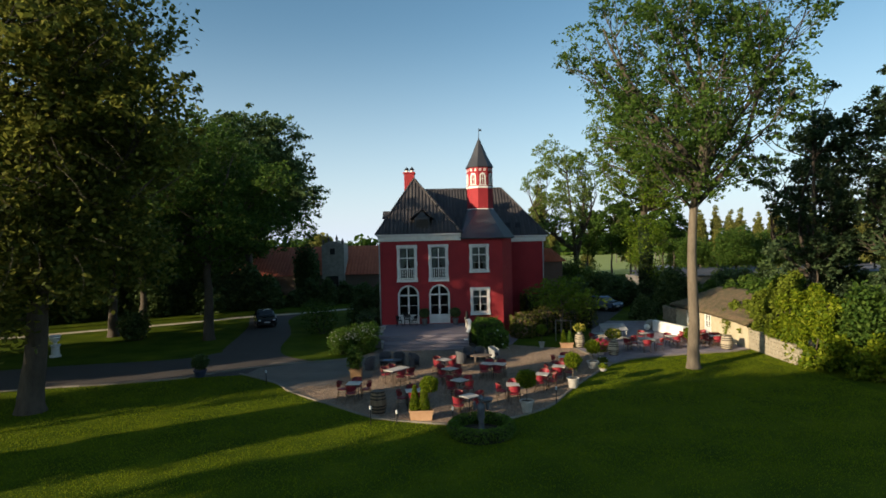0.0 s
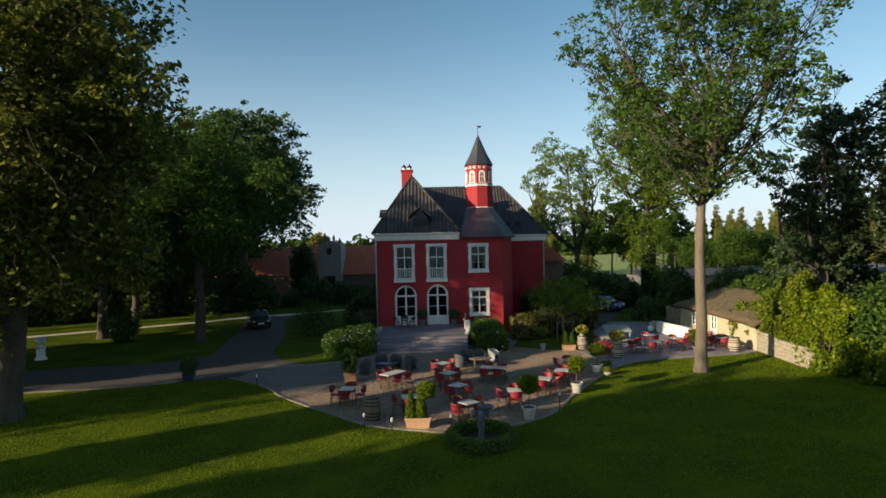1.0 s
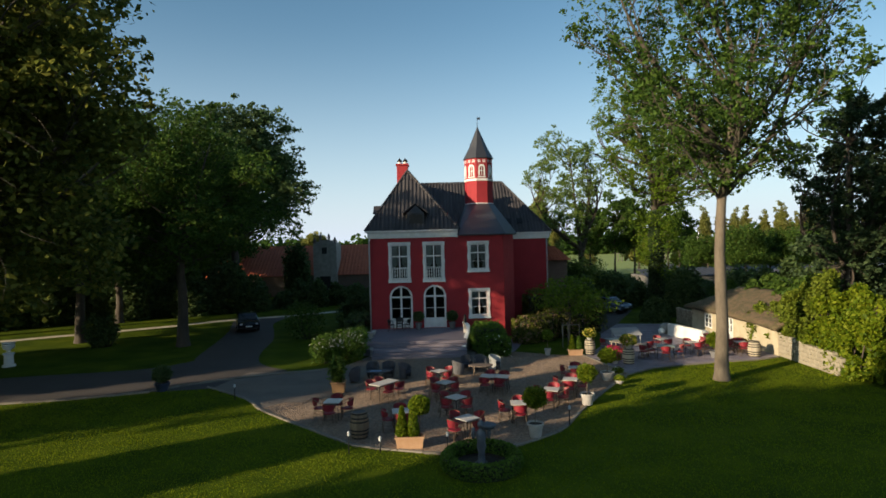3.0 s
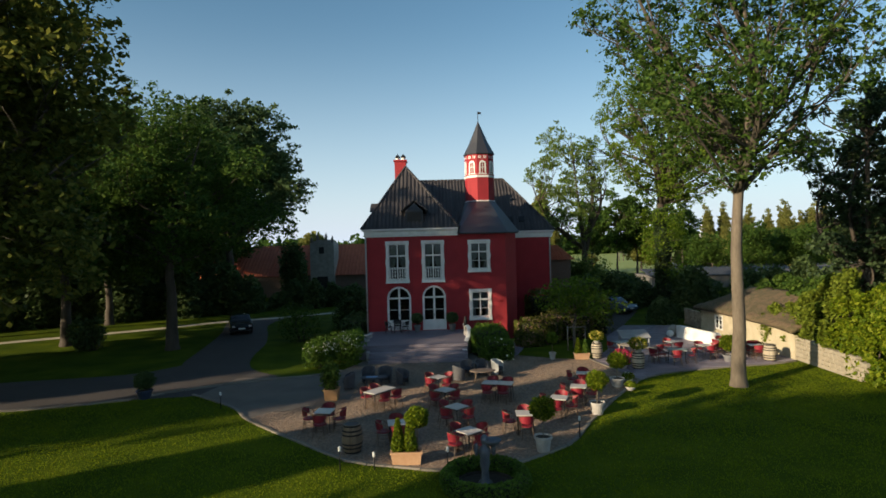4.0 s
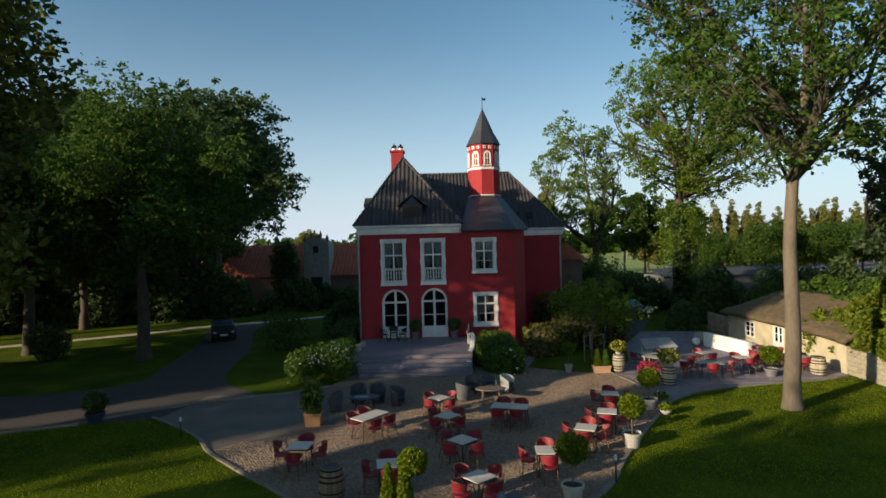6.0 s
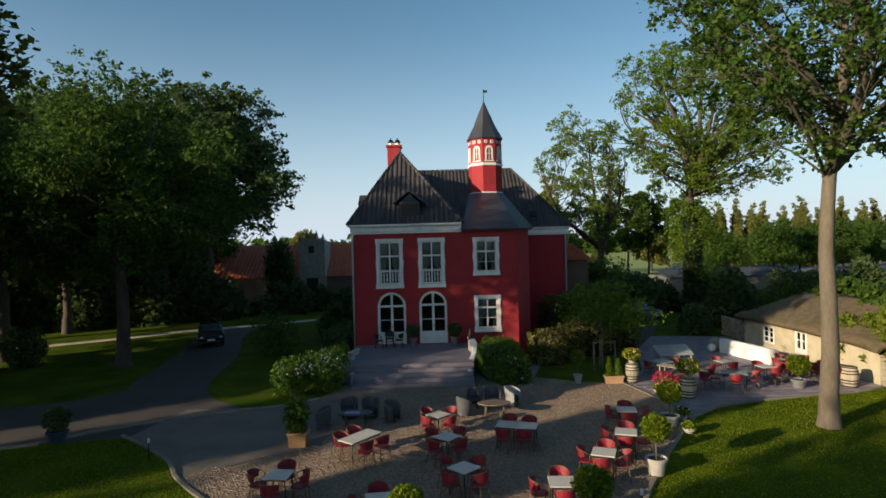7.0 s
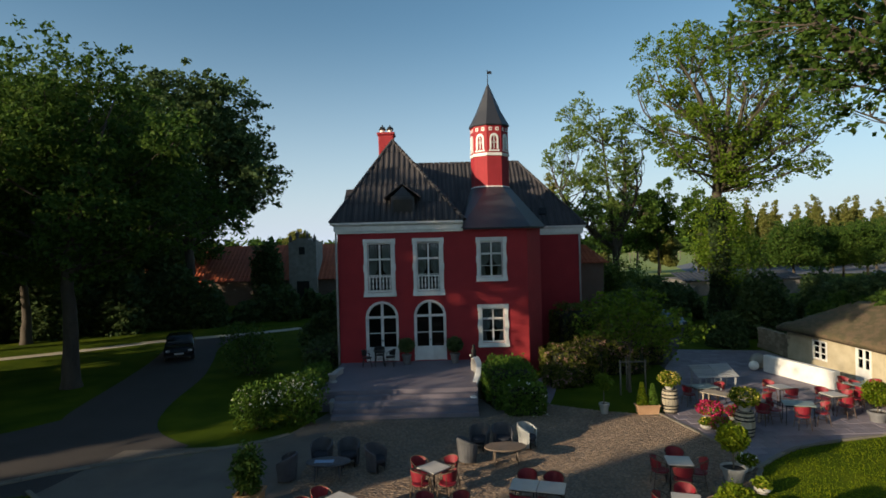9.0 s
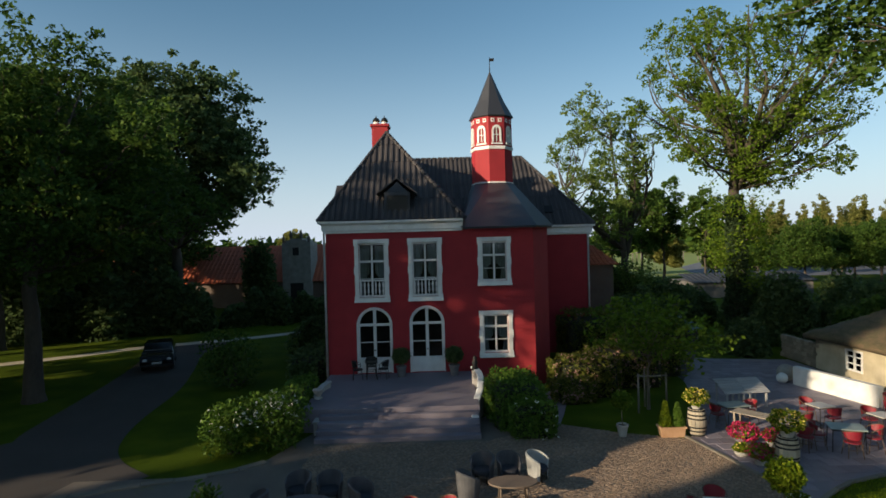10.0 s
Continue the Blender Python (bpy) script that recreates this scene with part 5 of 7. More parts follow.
def vine_mass(name, label, ys, tops, lows, lean, lumps, n, leaf, material, seed, x0=20.25, deep=1.5):
    """Climber hung over a wall: uneven lumps on a leaning face between a low and a high line, with hanging sprays."""
    rng = np.random.default_rng(seed)
    out, paths = [], []
    per = n // lumps
    for _ in range(lumps):
        y = rng.uniform(ys[0], ys[-1])
        lo, hi = np.interp(y, ys, lows), np.interp(y, ys, tops)
        k = rng.uniform(0, 1) ** 0.8
        z = lo + (hi - lo) * k
        back = rng.uniform(0, deep) * k ** 2
        r = rng.uniform(0.25, 0.72) * (1.1 - 0.35 * k)
        c = np.array([x0 + lean * z + back + rng.normal() * 0.14, y, max(z - r * 0.6, 0.15)])
        g = rng.normal(size=(per, 3))
        g /= np.linalg.norm(g, axis=1, keepdims=True)
        p = c + g * r * rng.uniform(0.35, 1.15, (per, 1)) * np.array([0.75, 1.0, 0.9])
        out.append(p)
        if rng.uniform() < 0.45:
            # a loose shoot, hanging or reaching out
            d = np.array([-0.35, rng.normal() * 0.4, rng.uniform(-0.9, 0.5)]) * rng.uniform(0.5, 1.1)
            t = rng.uniform(0, 1, (26, 1)) ** 0.7
            out.append(c + d * t * 1.2 + rng.normal(size=(26, 3)) * 0.09)
            paths.append(curve_path(tuple(c), tuple(c + d * 1.2), 0.012, 0.004, rng, 0.08, 4))
    pts = np.concatenate(out)
    pts = pts[pts[:, 2] > 0.05]
    root = thing(name, label, "climbing plant")
    part_mesh("foliage", leaf_mesh("foliage", pts, leaf, rng, flat=0.1), material, root)
    for _ in range(8):
        y = rng.uniform(ys[0], ys[-1])
        z = np.interp(y, ys, tops) * 0.8
        tube_part("stem", [curve_path((x0 + 0.35, y, 0), (x0 + lean * z + 0.3, y + rng.normal() * 0.6, z), 0.05, 0.015, rng, 0.03, 6)], BARK, root, seg=5)
    return root


LEAF_RUST = leaf_mat("olive_leaf", [(0.07, 0.095, 0.012), (0.125, 0.17, 0.018), (0.2, 0.24, 0.03)], 0.42)
vine_mass("vine", "bright green climbing vine spilling over the garden wall", (29.4, 30.2, 31.0, 31.9, 32.6, 33.3, 34.1), (2.2, 3.9, 4.6, 4.4, 3.9, 4.4, 3.9), (1.0, 0.6, 0.1, 0.25, 0.9, 1.3, 1.5), 0.17, 74, 26000, 0.14, LEAF_VINE, 41)
vine_mass("creeper", "olive-green creeper over the wall and the thatch", (34.4, 35.2, 36.0, 37.2, 38.6, 40.4), (4.7, 5.1, 4.8, 4.2, 3.3, 2.2), (1.5, 1.3, 1.4, 1.5, 1.5, 1.7), 0.3, 84, 24000, 0.14, LEAF_RUST, 45, 19.9, 1.8)
vine_mass("ivy", "dark ivy over the cottage roof and wall", (36.0, 40.0, 44.0, 48.0, 50.5), (4.6, 4.4, 4.2, 3.6, 2.6), (2.4, 2.4, 2.2, 1.2, 0.8), 0.1, 80, 16000, 0.2, LEAF_OAK, 42, 22.2, 2.4)
bush("bush", "loose sunlit shrub at the lawn's edge", (21.6, 27.6, 0), (1.25, 1.2, 1.9), 4500, 0.13, LEAF_VINE, 43)
bush("bush", "loose shrub under the garden wall", (23.6, 26.4, 0), (1.4, 1.3, 2.2), 3500, 0.14, LEAF_OAK, 44)
bush("bush", "tall dark shrub at the end of the vine", (22.8, 29.6, 0), (1.4, 1.5, 4.2), 7000, 0.16, LEAF_OAK, 46, lumps=16)

# ---- hedges and beds by the house ----
def clipped(name, label, at, sx, sy, sz, n, leaf, material, seed, flowers=0, fl_mat=None, round_top=0.4, category="hedge"):
    """A clipped hedge block: leaves over a rounded box, round a core painted shade-dark."""
    rng = np.random.default_rng(seed)
    root = thing(name, label, category, pose(*at))
    u = rng.uniform(-1, 1, (n, 3))
    k = np.argmax(np.abs(u) + rng.uniform(0, 0.3, (n, 3)), axis=1)
    u[np.arange(n), k] = np.sign(u[np.arange(n), k])
    u *= 1 - round_top * 0.25 * (np.sum(np.abs(u) > 0.8, axis=1, keepdims=True) - 1).clip(0)
    lump = 1 + 0.09 * np.sin(u[:, :1] * 5 + seed) * np.cos(u[:, 1:2] * 4)
    p = u * lump * np.array([sx / 2, sy / 2, sz / 2]) + rng.normal(size=(n, 3)) * 0.05
    p[:, 2] += sz / 2
    p = p[p[:, 2] > 0.02]
    part_mesh("foliage", leaf_mesh("foliage", p, leaf, rng), material, root)
    # solid near-black block in place of the shade deep in the leaves
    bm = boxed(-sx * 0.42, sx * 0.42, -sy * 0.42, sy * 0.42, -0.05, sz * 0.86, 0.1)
    part("core", bm, CORE_SHADE, root)
    if flowers:
        c = p[rng.integers(len(p), size=flowers)]
        c = c[(c[:, 1] < 0) | (c[:, 2] > sz * 0.6)]
        cl = np.repeat(c, 5, axis=0) + rng.normal(size=(5 * len(c), 3)) * 0.045
        cl[:, 1] -= 0.04
        part_mesh("blossom", leaf_mesh("blossom", cl, 0.07, rng, long=1.1), fl_mat, root, "small blossoms")
    return root


# near-black green painted for the shade between hedge leaves
CORE_SHADE = mix_mat("leafy_core_shade", [(0.012, 0.016, 0.006), (0.025, 0.03, 0.012)], scale=6.0, rough=0.95, bump=0.5, fine=30.0)
PETAL_W = mix_mat("white_petal", [(0.6, 0.6, 0.52), (0.8, 0.8, 0.72)], scale=3.0, rough=0.7, bump=0.0)
PETAL_P = mix_mat("pink_petal", [(0.26, 0.004, 0.04), (0.42, 0.01, 0.08)], scale=3.0, rough=0.7, bump=0.0, spread=0.5)
PETAL_R = mix_mat("dusky_petal", [(0.26, 0.12, 0.10), (0.42, 0.25, 0.21)], scale=3.0, rough=0.8, bump=0.0, spread=0.5)
PETAL_Y = mix_mat("yellow_petal", [(0.5, 0.38, 0.06), (0.62, 0.5, 0.12)], scale=3.0, rough=0.8, bump=0.0, spread=0.5)

clipped("hedge", "rounded green box hedge beside the entrance steps", (3.6, 40.9, 0), 1.95, 3.3, 1.65, 9000, 0.075, LEAF_BOX, 51)
clipped("rose_bush", "green rose bush with white blossoms beside the steps", (4.0, 38.95, 0), 1.5, 1.2, 1.2, 4500, 0.08, LEAF_BOX, 52, 26, PETAL_W, category="bush")
for k, (x, y, sx, sy, sz) in enumerate(((-6.2, 38.0, 1.0, 0.9, 1.5), (-4.9, 38.5, 1.1, 0.9, 1.7))):
    ole = bush("oleander", "loose green oleander with white flowers by the steps", (x, y, 0), (sx, sy, sz), 3400, 0.075, LEAF_BOX, 530 + k, lumps=14)
    fl = shrub_points(np.random.default_rng(540 + k), 260, sx, sy, sz, lumps=14)
    fl = fl[fl[:, 2] > sz * 0.62]
    part_mesh("blossom", leaf_mesh("blossom", np.repeat(fl, 3, axis=0) + np.random.default_rng(5).normal(size=(3 * len(fl), 3)) * 0.04, 0.07, np.random.default_rng(6), long=1.1), PETAL_W, ole, "white blossoms")
clipped("hedge", "clipped green hedge along the house terrace", (-5.0, 41.6, 0), 1.1, 4.6, 1.35, 7000, 0.08, LEAF_BOX, 54)
clipped("hedge", "dark rounded hedge beside the house corner", (-5.7, 48.5, 0), 1.7, 5.5, 1.6, 7000, 0.1, LEAF_DARK, 55)
for k, (x, y, sx, sy, sz) in enumerate(((7.3, 44.4, 2.8, 2.2, 1.6), (9.6, 46.0, 3.2, 2.6, 1.9), (6.4, 43.2, 1.5, 1.4, 0.95), (11.4, 48.2, 3.2, 3.0, 2.6), (9.0, 50.5, 3.0, 3.0, 2.9))):
    clipped("hydrangea", "dark shrub with faded dusky flower heads", (x, y, 0), sx, sy, sz, 5500, 0.11, LEAF_DEEP, 60 + k, 420 if k < 3 else 60, PETAL_R, 0.9, category="bush")
bush("bush", "young feathery shrub on the lawn by the drive", (-9.6, 47.5, 0), (1.5, 1.4, 2.5), 1800, 0.11, LEAF_OAK, 71)
bush("bush", "dark shrub by the house corner", (-6.8, 54.5, 0), (1.7, 1.6, 2.2), 5000, 0.16, LEAF_DARK, 72)
bush("bush", "round dark shrub on the lawn under the trees", (-24.0, 46.2, 0), (1.3, 1.2, 2.0), 2500, 0.14, LEAF_DARK, 73)
bush("yew", "dark upright yew before the barn", (-18.4, 80.5, 0), (1.7, 1.5, 6.6), 6000, 0.24, LEAF_DARK, 74, lumps=16)

# staked young tree
tree("young_tree", "young staked tree with a spreading light crown", (9.1, 41.6, 0), 1.9, 0.06, (0.1, 0.0, 3.3, 2.35, 2.0, 1.45), 22, 3000, 0.125, LEAF_LIGHT, BARK_PALE, 76, clump=0.42, fill=0.3, twigs=3)
stk = thing("tree_stakes", "frame of pale wooden stakes round the young tree", "tree stakes", pose(9.1, 41.5, 0))
for x, y in ((-0.55, -0.35), (0.55, -0.35), (0.0, 0.5)):
    tube_part("stake", [[((x, y, -0.1), 0.04), ((x, y, 1.55), 0.035)]], KERB, stk)
tube_part("crossbar", [[((-0.6, -0.35, 1.45), 0.035), ((0.6, -0.35, 1.45), 0.035)]], KERB, stk)

# wing walls of the steps
PALE_STONE = mix_mat("pale_stone", [(0.32, 0.3, 0.28), (0.5, 0.47, 0.44)], scale=2.5, rough=0.8, bump=0.4, fine=25.0, spread=0.3)
for sx, x0 in ((1, 2.2), (-1, -4.0)):
    bm = bmesh.new()
    rows = []
    for i in range(15):
        t = i / 14
        y = 43.2 - 3.7 * t
        xo = x0 + sx * 0.22 * math.sin(t * 5.2)
        h = (1.5 if sx > 0 else 1.05) - (1.0 if sx > 0 else 0.6) * (0.5 - 0.5 * math.cos(math.pi * t))
        rows.append([bm.verts.new(p) for p in ((xo - 0.08, y, -0.1), (xo + 0.08, y, -0.1), (xo + 0.08, y, h), (xo - 0.08, y, h))])
    for a, b in zip(rows, rows[1:]):
        for i in range(4):
            bm.faces.new((a[i], a[(i + 1) % 4], b[(i + 1) % 4], b[i]))
    bm.faces.new(rows[0])
    bm.faces.new(rows[-1][::-1])
    wing = tagged(part("wing_wall", bm, PALE_STONE, smooth=False), "curved pale stone wing wall of the steps", "wall", kind="structure")
    bm = bmesh.new()
    rows = []
    for i in range(15):
        t = i / 14
        xo = x0 + sx * 0.22 * math.sin(t * 5.2)
        h = (1.5 if sx > 0 else 1.05) - (1.0 if sx > 0 else 0.6) * (0.5 - 0.5 * math.cos(math.pi * t))
        rows.append([bm.verts.new((xo + a, 43.25 - 3.8 * t, h + b)) for a, b in ((-0.13, 0.003), (0.13, 0.003), (0.13, 0.06), (0.09, 0.08), (-0.09, 0.08), (-0.13, 0.06))])
    for a, b in zip(rows, rows[1:]):
        for i in range(6):
            bm.faces.new((a[i], a[(i + 1) % 6], b[(i + 1) % 6], b[i]))
    bm.faces.new(rows[0])
    bm.faces.new(rows[-1][::-1])
    part("coping", bm, WHITE if sx > 0 else PALE_STONE, wing, "worn pale coping", smooth=False)

# ---- pots, barrels and planters ----
POT_DARK = mix_mat("grey_zinc", [(0.10, 0.10, 0.105), (0.17, 0.17, 0.175)], scale=4.0, rough=0.55, bump=0.2, fine=30.0)
# dark blue carries the shade the drive's pot stands in
POT_SHADE_BLUE = mix_mat("shade_blue_pot", [(0.02, 0.03, 0.06), (0.04, 0.055, 0.10)], scale=4.0, rough=0.35, bump=0.1, fine=30.0)
SOIL = mix_mat("soil", [(0.02, 0.014, 0.01), (0.04, 0.03, 0.02)], scale=8.0, rough=0.95, bump=0.6, fine=40.0)


def round_pot(parent, r, h, material):
    bm = bmesh.new()
    lathe(bm, [(r * 0.66, 0.0), (r * 0.7, 0.02), (r * 0.92, h - 0.1), (r * 1.04, h - 0.09), (r * 1.06, h - 0.01), (r * 0.95, h), (r * 0.9, h - 0.07), (0.0, h - 0.07)], 20)
    pot_ob = part("pot", bm, material, parent, smooth=False)
    bm = bmesh.new()
    lathe(bm, [(r * 0.89, h - 0.066), (0.0, h - 0.05)], 14)
    part("soil", bm, SOIL, parent)
    return pot_ob


def ball_points(rng, n, r, c, squash=0.9):
    g = rng.normal(size=(n, 3))
    g /= np.linalg.norm(g, axis=1, keepdims=True)
    lump = 1 + 0.09 * np.sin(g[:, :1] * 6) * np.cos(g[:, 2:] * 5)
    return np.array(c) + g * lump * rng.uniform(0.82, 1.06, (n, 1)) * r * np.array([1, 1, squash])


def topiary(name, label, at, r, z, pot_r, pot_h, seed, pot_mat=None, material=None, stem_r=0.022):
    rng = np.random.default_rng(seed)
    root = thing(name, label, "potted tree", pose(*at, 0, 0, seed * 31), "potted topiary trees")
    round_pot(root, pot_r, pot_h, pot_mat or POT)
    branches = [curve_path((0, 0, z - r * 0.4), tuple(ball_points(rng, 1, r * 0.8, (0, 0, z))[0]), 0.012, 0.004, rng, 0.05, 3) for _ in range(10)]
    tube_part("stem", [[((0, 0, pot_h - 0.1), stem_r), ((0.01, 0, z * 0.6), stem_r * 0.9), ((0, 0, z - r * 0.2), stem_r * 0.8)]] + branches, BARK_PALE, root)
    part_mesh("crown", leaf_mesh("crown", np.concatenate([ball_points(rng, 1700, r, (0, 0, z)) + rng.normal(size=(1700, 3)) * 0.035, ball_points(rng, 500, r * 0.7, (0, 0, z))]), 0.06, rng), material or LEAF_VINE, root)
    return root


topiary("potted_tree", "clipped ball-headed tree in a pale round pot", (3.81, 23.85, 0.02), 0.39, 1.42, 0.29, 0.52, 1)
topiary("potted_tree", "clipped ball-headed tree in a pale round pot", (6.66, 27.7, 0.02), 0.38, 1.35, 0.3, 0.5, 2)
topiary("potted_tree", "clipped ball-headed tree in a wide pale pot", (8.75, 31.9, 0.02), 0.38, 1.22, 0.33, 0.42, 3)
topiary("potted_tree", "low clipped tree in a grey tub on the dining terrace", (16.35, 36.5, 0.02), 0.44, 1.05, 0.32, 0.4, 4, POT_DARK)
topiary("potted_tree", "small thin tree in a pale pot at the court's edge", (7.05, 38.5, 0.02), 0.3, 1.25, 0.2, 0.42, 5, None, LEAF_LIGHT)
topiary("potted_tree", "round box bush in a grey pot beside the door", (-1.0, 44.9, TERRACE), 0.38, 0.95, 0.24, 0.5, 6, POT_DARK, LEAF_DARK)
topiary("potted_tree", "round box bush in a grey pot beside the door", (1.42, 44.9, TERRACE), 0.38, 0.95, 0.24, 0.5, 7, POT_DARK, LEAF_DARK)
topiary("potted_tree", "dark bush at the drive, its pot coloured blue-grey as shaded", (-13.35, 32.15, 0.02), 0.42, 0.85, 0.36, 0.42, 8, POT_SHADE_BLUE, LEAF_DARK)


def barrel(label, at, r=0.34, h=0.92, material=None, seed=0):
    root = thing("barrel", label, "barrel", pose(*at, 0, 0, seed * 40), "old wine barrels")
    n = 18
    for i in range(n):
        bm = bmesh.new()
        a0, a1 = 2 * math.pi * (i + 0.03) / n, 2 * math.pi * (i + 0.97) / n
        rows = []
        for k in range(9):
            t = k / 8
            rr = r * (0.80 + 0.20 * math.sin(math.pi * t))
            rows.append([bm.verts.new((q * math.cos(a), q * math.sin(a), h * t)) for q, a in ((rr, a0), (rr, a1), (rr - 0.03, a1), (rr - 0.03, a0))])
        for p, q in zip(rows, rows[1:]):
            for j in range(4):
                bm.faces.new((p[j], p[(j + 1) % 4], q[(j + 1) % 4], q[j]))
        bm.faces.new(rows[0][::-1])
        bm.faces.new(rows[-1])
        part("stave", bm, material or WOOD_GREY, root)
    for t in (0.04, 0.2, 0.34, 0.66, 0.8, 0.96):
        rr = r * (0.80 + 0.20 * math.sin(math.pi * t))
        bm = bmesh.new()
        lathe(bm, [(rr + 0.002, h * t - 0.025), (rr + 0.009, h * t - 0.025), (rr + 0.009, h * t + 0.025), (rr + 0.002, h * t + 0.025)], 24)
        part("hoop", bm, IRON, root, "dark iron hoop")
    bm = bmesh.new()
    lathe(bm, [(0, h - 0.07), (r * 0.8, h - 0.07), (r * 0.8, h - 0.04), (0, h - 0.035)], 20)
    part("barrel_head", bm, material or WOOD_GREY, root)
    return root


PALE_OAK = mix_mat("pale_oak", [(0.3, 0.25, 0.18), (0.46, 0.4, 0.3)], scale=5.0, rough=0.75, bump=0.4, fine=60.0, spread=0.4, stretch=(1, 1, 0.2))
barrel("weathered oak wine barrel on the forecourt edge", (-2.5, 24.35, 0.02), 0.35, 0.94, None, 1)
barrel("pale oak barrel carrying a flower pot", (9.6, 38.4, 0.03), 0.33, 0.9, PALE_OAK, 2)
barrel("pale oak barrel standing before the cottage wall", (18.6, 36.5, 0.03), 0.36, 0.9, PALE_OAK, 4)
barrel("pale whitewashed barrel among flower pots", (11.0, 35.5, 0.03), 0.33, 0.86, PALE_OAK, 3)


def flower_pot(name, label, at, r, h, spread, n, petals, seed, pot_mat=None, share=0.5, leaf=LEAF_VINE):
    rng = np.random.default_rng(seed)
    root = thing(name, label, "flower pot", pose(*at))
    round_pot(root, r, h, pot_mat or POT)
    p = ball_points(rng, n, spread, (0, 0, h + spread * 0.35), 0.65)
    p = p[p[:, 2] > h * 0.55]
    k = int(len(p) * share)
    part_mesh("leaves", leaf_mesh("leaves", p[k:], 0.08, rng), leaf, root)
    if k:
        part_mesh("blossom", leaf_mesh("blossom", p[:k] * 1.02, 0.065, rng, long=1.1), petals, root, "dense blossoms")
    return root


flower_pot("flower_pot", "pale pot with yellow-green grasses on the barrel", (9.6, 38.4, 0.93), 0.2, 0.26, 0.42, 700, PETAL_Y, 81, None, 0.4)
flower_pot("flower_pot", "tub of dense bright pink flowers", (10.7, 37.4, 0.03), 0.28, 0.22, 0.46, 1100, PETAL_P, 82, POT_DARK, 0.8)
flower_pot("flower_pot", "pot of pink flowers beside the bench", (11.3, 36.7, 0.03), 0.22, 0.34, 0.34, 700, PETAL_P, 83, None, 0.6)
flower_pot("flower_pot", "pale pot with yellow flowers on the barrel", (11.0, 35.5, 0.89), 0.24, 0.3, 0.48, 900, PETAL_Y, 84, None, 0.35)
flower_pot("flower_pot", "small pale trough of young plants", (10.05, 36.3, 0.03), 0.2, 0.17, 0.22, 300, PETAL_Y, 85, None, 0.2)
flower_pot("flower_pot", "pot of red and yellow flowers at the terrace edge", (10.25, 35.6, 0.03), 0.22, 0.26, 0.36, 700, PETAL_P, 86, None, 0.5)
flower_pot("flower_pot", "pale bowl with low green plants", (9.1, 31.1, 0.03), 0.2, 0.18, 0.22, 300, PETAL_Y, 87, None, 0.1)
flower_pot("flower_pot", "pale bowl with trailing plants at the lawn's edge", (9.5, 32.6, 0.03), 0.2, 0.2, 0.26, 400, PETAL_W, 88, None, 0.15)
flower_pot("flower_pot", "red flowers in a pot before the cottage", (18.7, 38.2, 0.03), 0.26, 0.4, 0.4, 700, PETAL_P, 89, None, 0.5)


def trough(label, at, w, d, h, material):
    root = thing("planter", label, "planter", pose(*at))
    bm = bmesh.new()
    prof = [(w / 2 * 0.9, d / 2 * 0.86, 0.0), (w / 2, d / 2, h - 0.06), (w / 2 + 0.03, d / 2 + 0.03, h - 0.06), (w / 2 + 0.03, d / 2 + 0.03, h), (w / 2 - 0.03, d / 2 - 0.03, h), (w / 2 - 0.04, d / 2 - 0.04, h - 0.08)]
    rows = [[bm.verts.new((sx * a, sy * b, z)) for sx, sy in ((-1, -1), (1, -1), (1, 1), (-1, 1))] for a, b, z in prof]
    for p, q in zip(rows, rows[1:]):
        for j in range(4):
            bm.faces.new((p[j], p[(j + 1) % 4], q[(j + 1) % 4], q[j]))
    bm.faces.new(rows[0][::-1])
    bm.faces.new(rows[-1])
    part("trough", bm, material, root)
    return root


def cone_points(rng, n, r, z0, z1, cx, cy):
    t = rng.uniform(0, 1, n) ** 1.25
    a = rng.uniform(0, 6.283, n)
    rr = r * (1 - t * 0.82) * np.minimum(1, 0.55 + t * 4) * rng.uniform(0.85, 1.06, n)
    return np.stack([cx + rr * np.cos(a), cy + rr * np.sin(a), z0 + (z1 - z0) * t], 1)


TERRA = mix_mat("orange_terracotta", [(0.4, 0.22, 0.115), (0.5, 0.31, 0.18)], scale=4.0, rough=0.8, bump=0.25, fine=30.0)
rng0 = np.random.default_rng(90)
box1 = trough("orange terracotta trough with clipped cones and a ball", (-0.62, 23.15, 0.02), 0.95, 0.42, 0.42, TERRA)
for cx, top in ((-0.26, 1.42), (0.12, 1.62)):
    part_mesh("clipped_cone", leaf_mesh("clipped_cone", cone_points(rng0, 2200, 0.24, 0.38, top, cx, 0.0), 0.05, rng0), LEAF_VINE, box1)
part_mesh("clipped_ball", leaf_mesh("clipped_ball", ball_points(rng0, 2200, 0.36, (0.34, 0.12, 1.42)), 0.055, rng0), LEAF_VINE, box1)
tube_part("stem", [[((0.34, 0.12, 0.34), 0.025), ((0.34, 0.12, 1.4), 0.02)], [((-0.26, 0, 0.3), 0.02), ((-0.26, 0, 1.2), 0.01)], [((0.12, 0, 0.3), 0.02), ((0.12, 0, 1.3), 0.01)]], BARK_PALE, box1)
box2 = trough("orange terracotta trough with two clipped cones", (8.7, 38.35, 0.02), 0.85, 0.4, 0.36, TERRA)
for cx, top in ((-0.2, 1.22), (0.22, 1.15)):
    part_mesh("clipped_cone", leaf_mesh("clipped_cone", cone_points(rng0, 1800, 0.24, 0.32, top, cx, 0.0), 0.05, rng0), LEAF_VINE if cx < 0 else LEAF_BOX, box2)
    tube_part("stem", [[((cx, 0, 0.25), 0.02), ((cx, 0, 1.0), 0.01)]], BARK_PALE, box2)
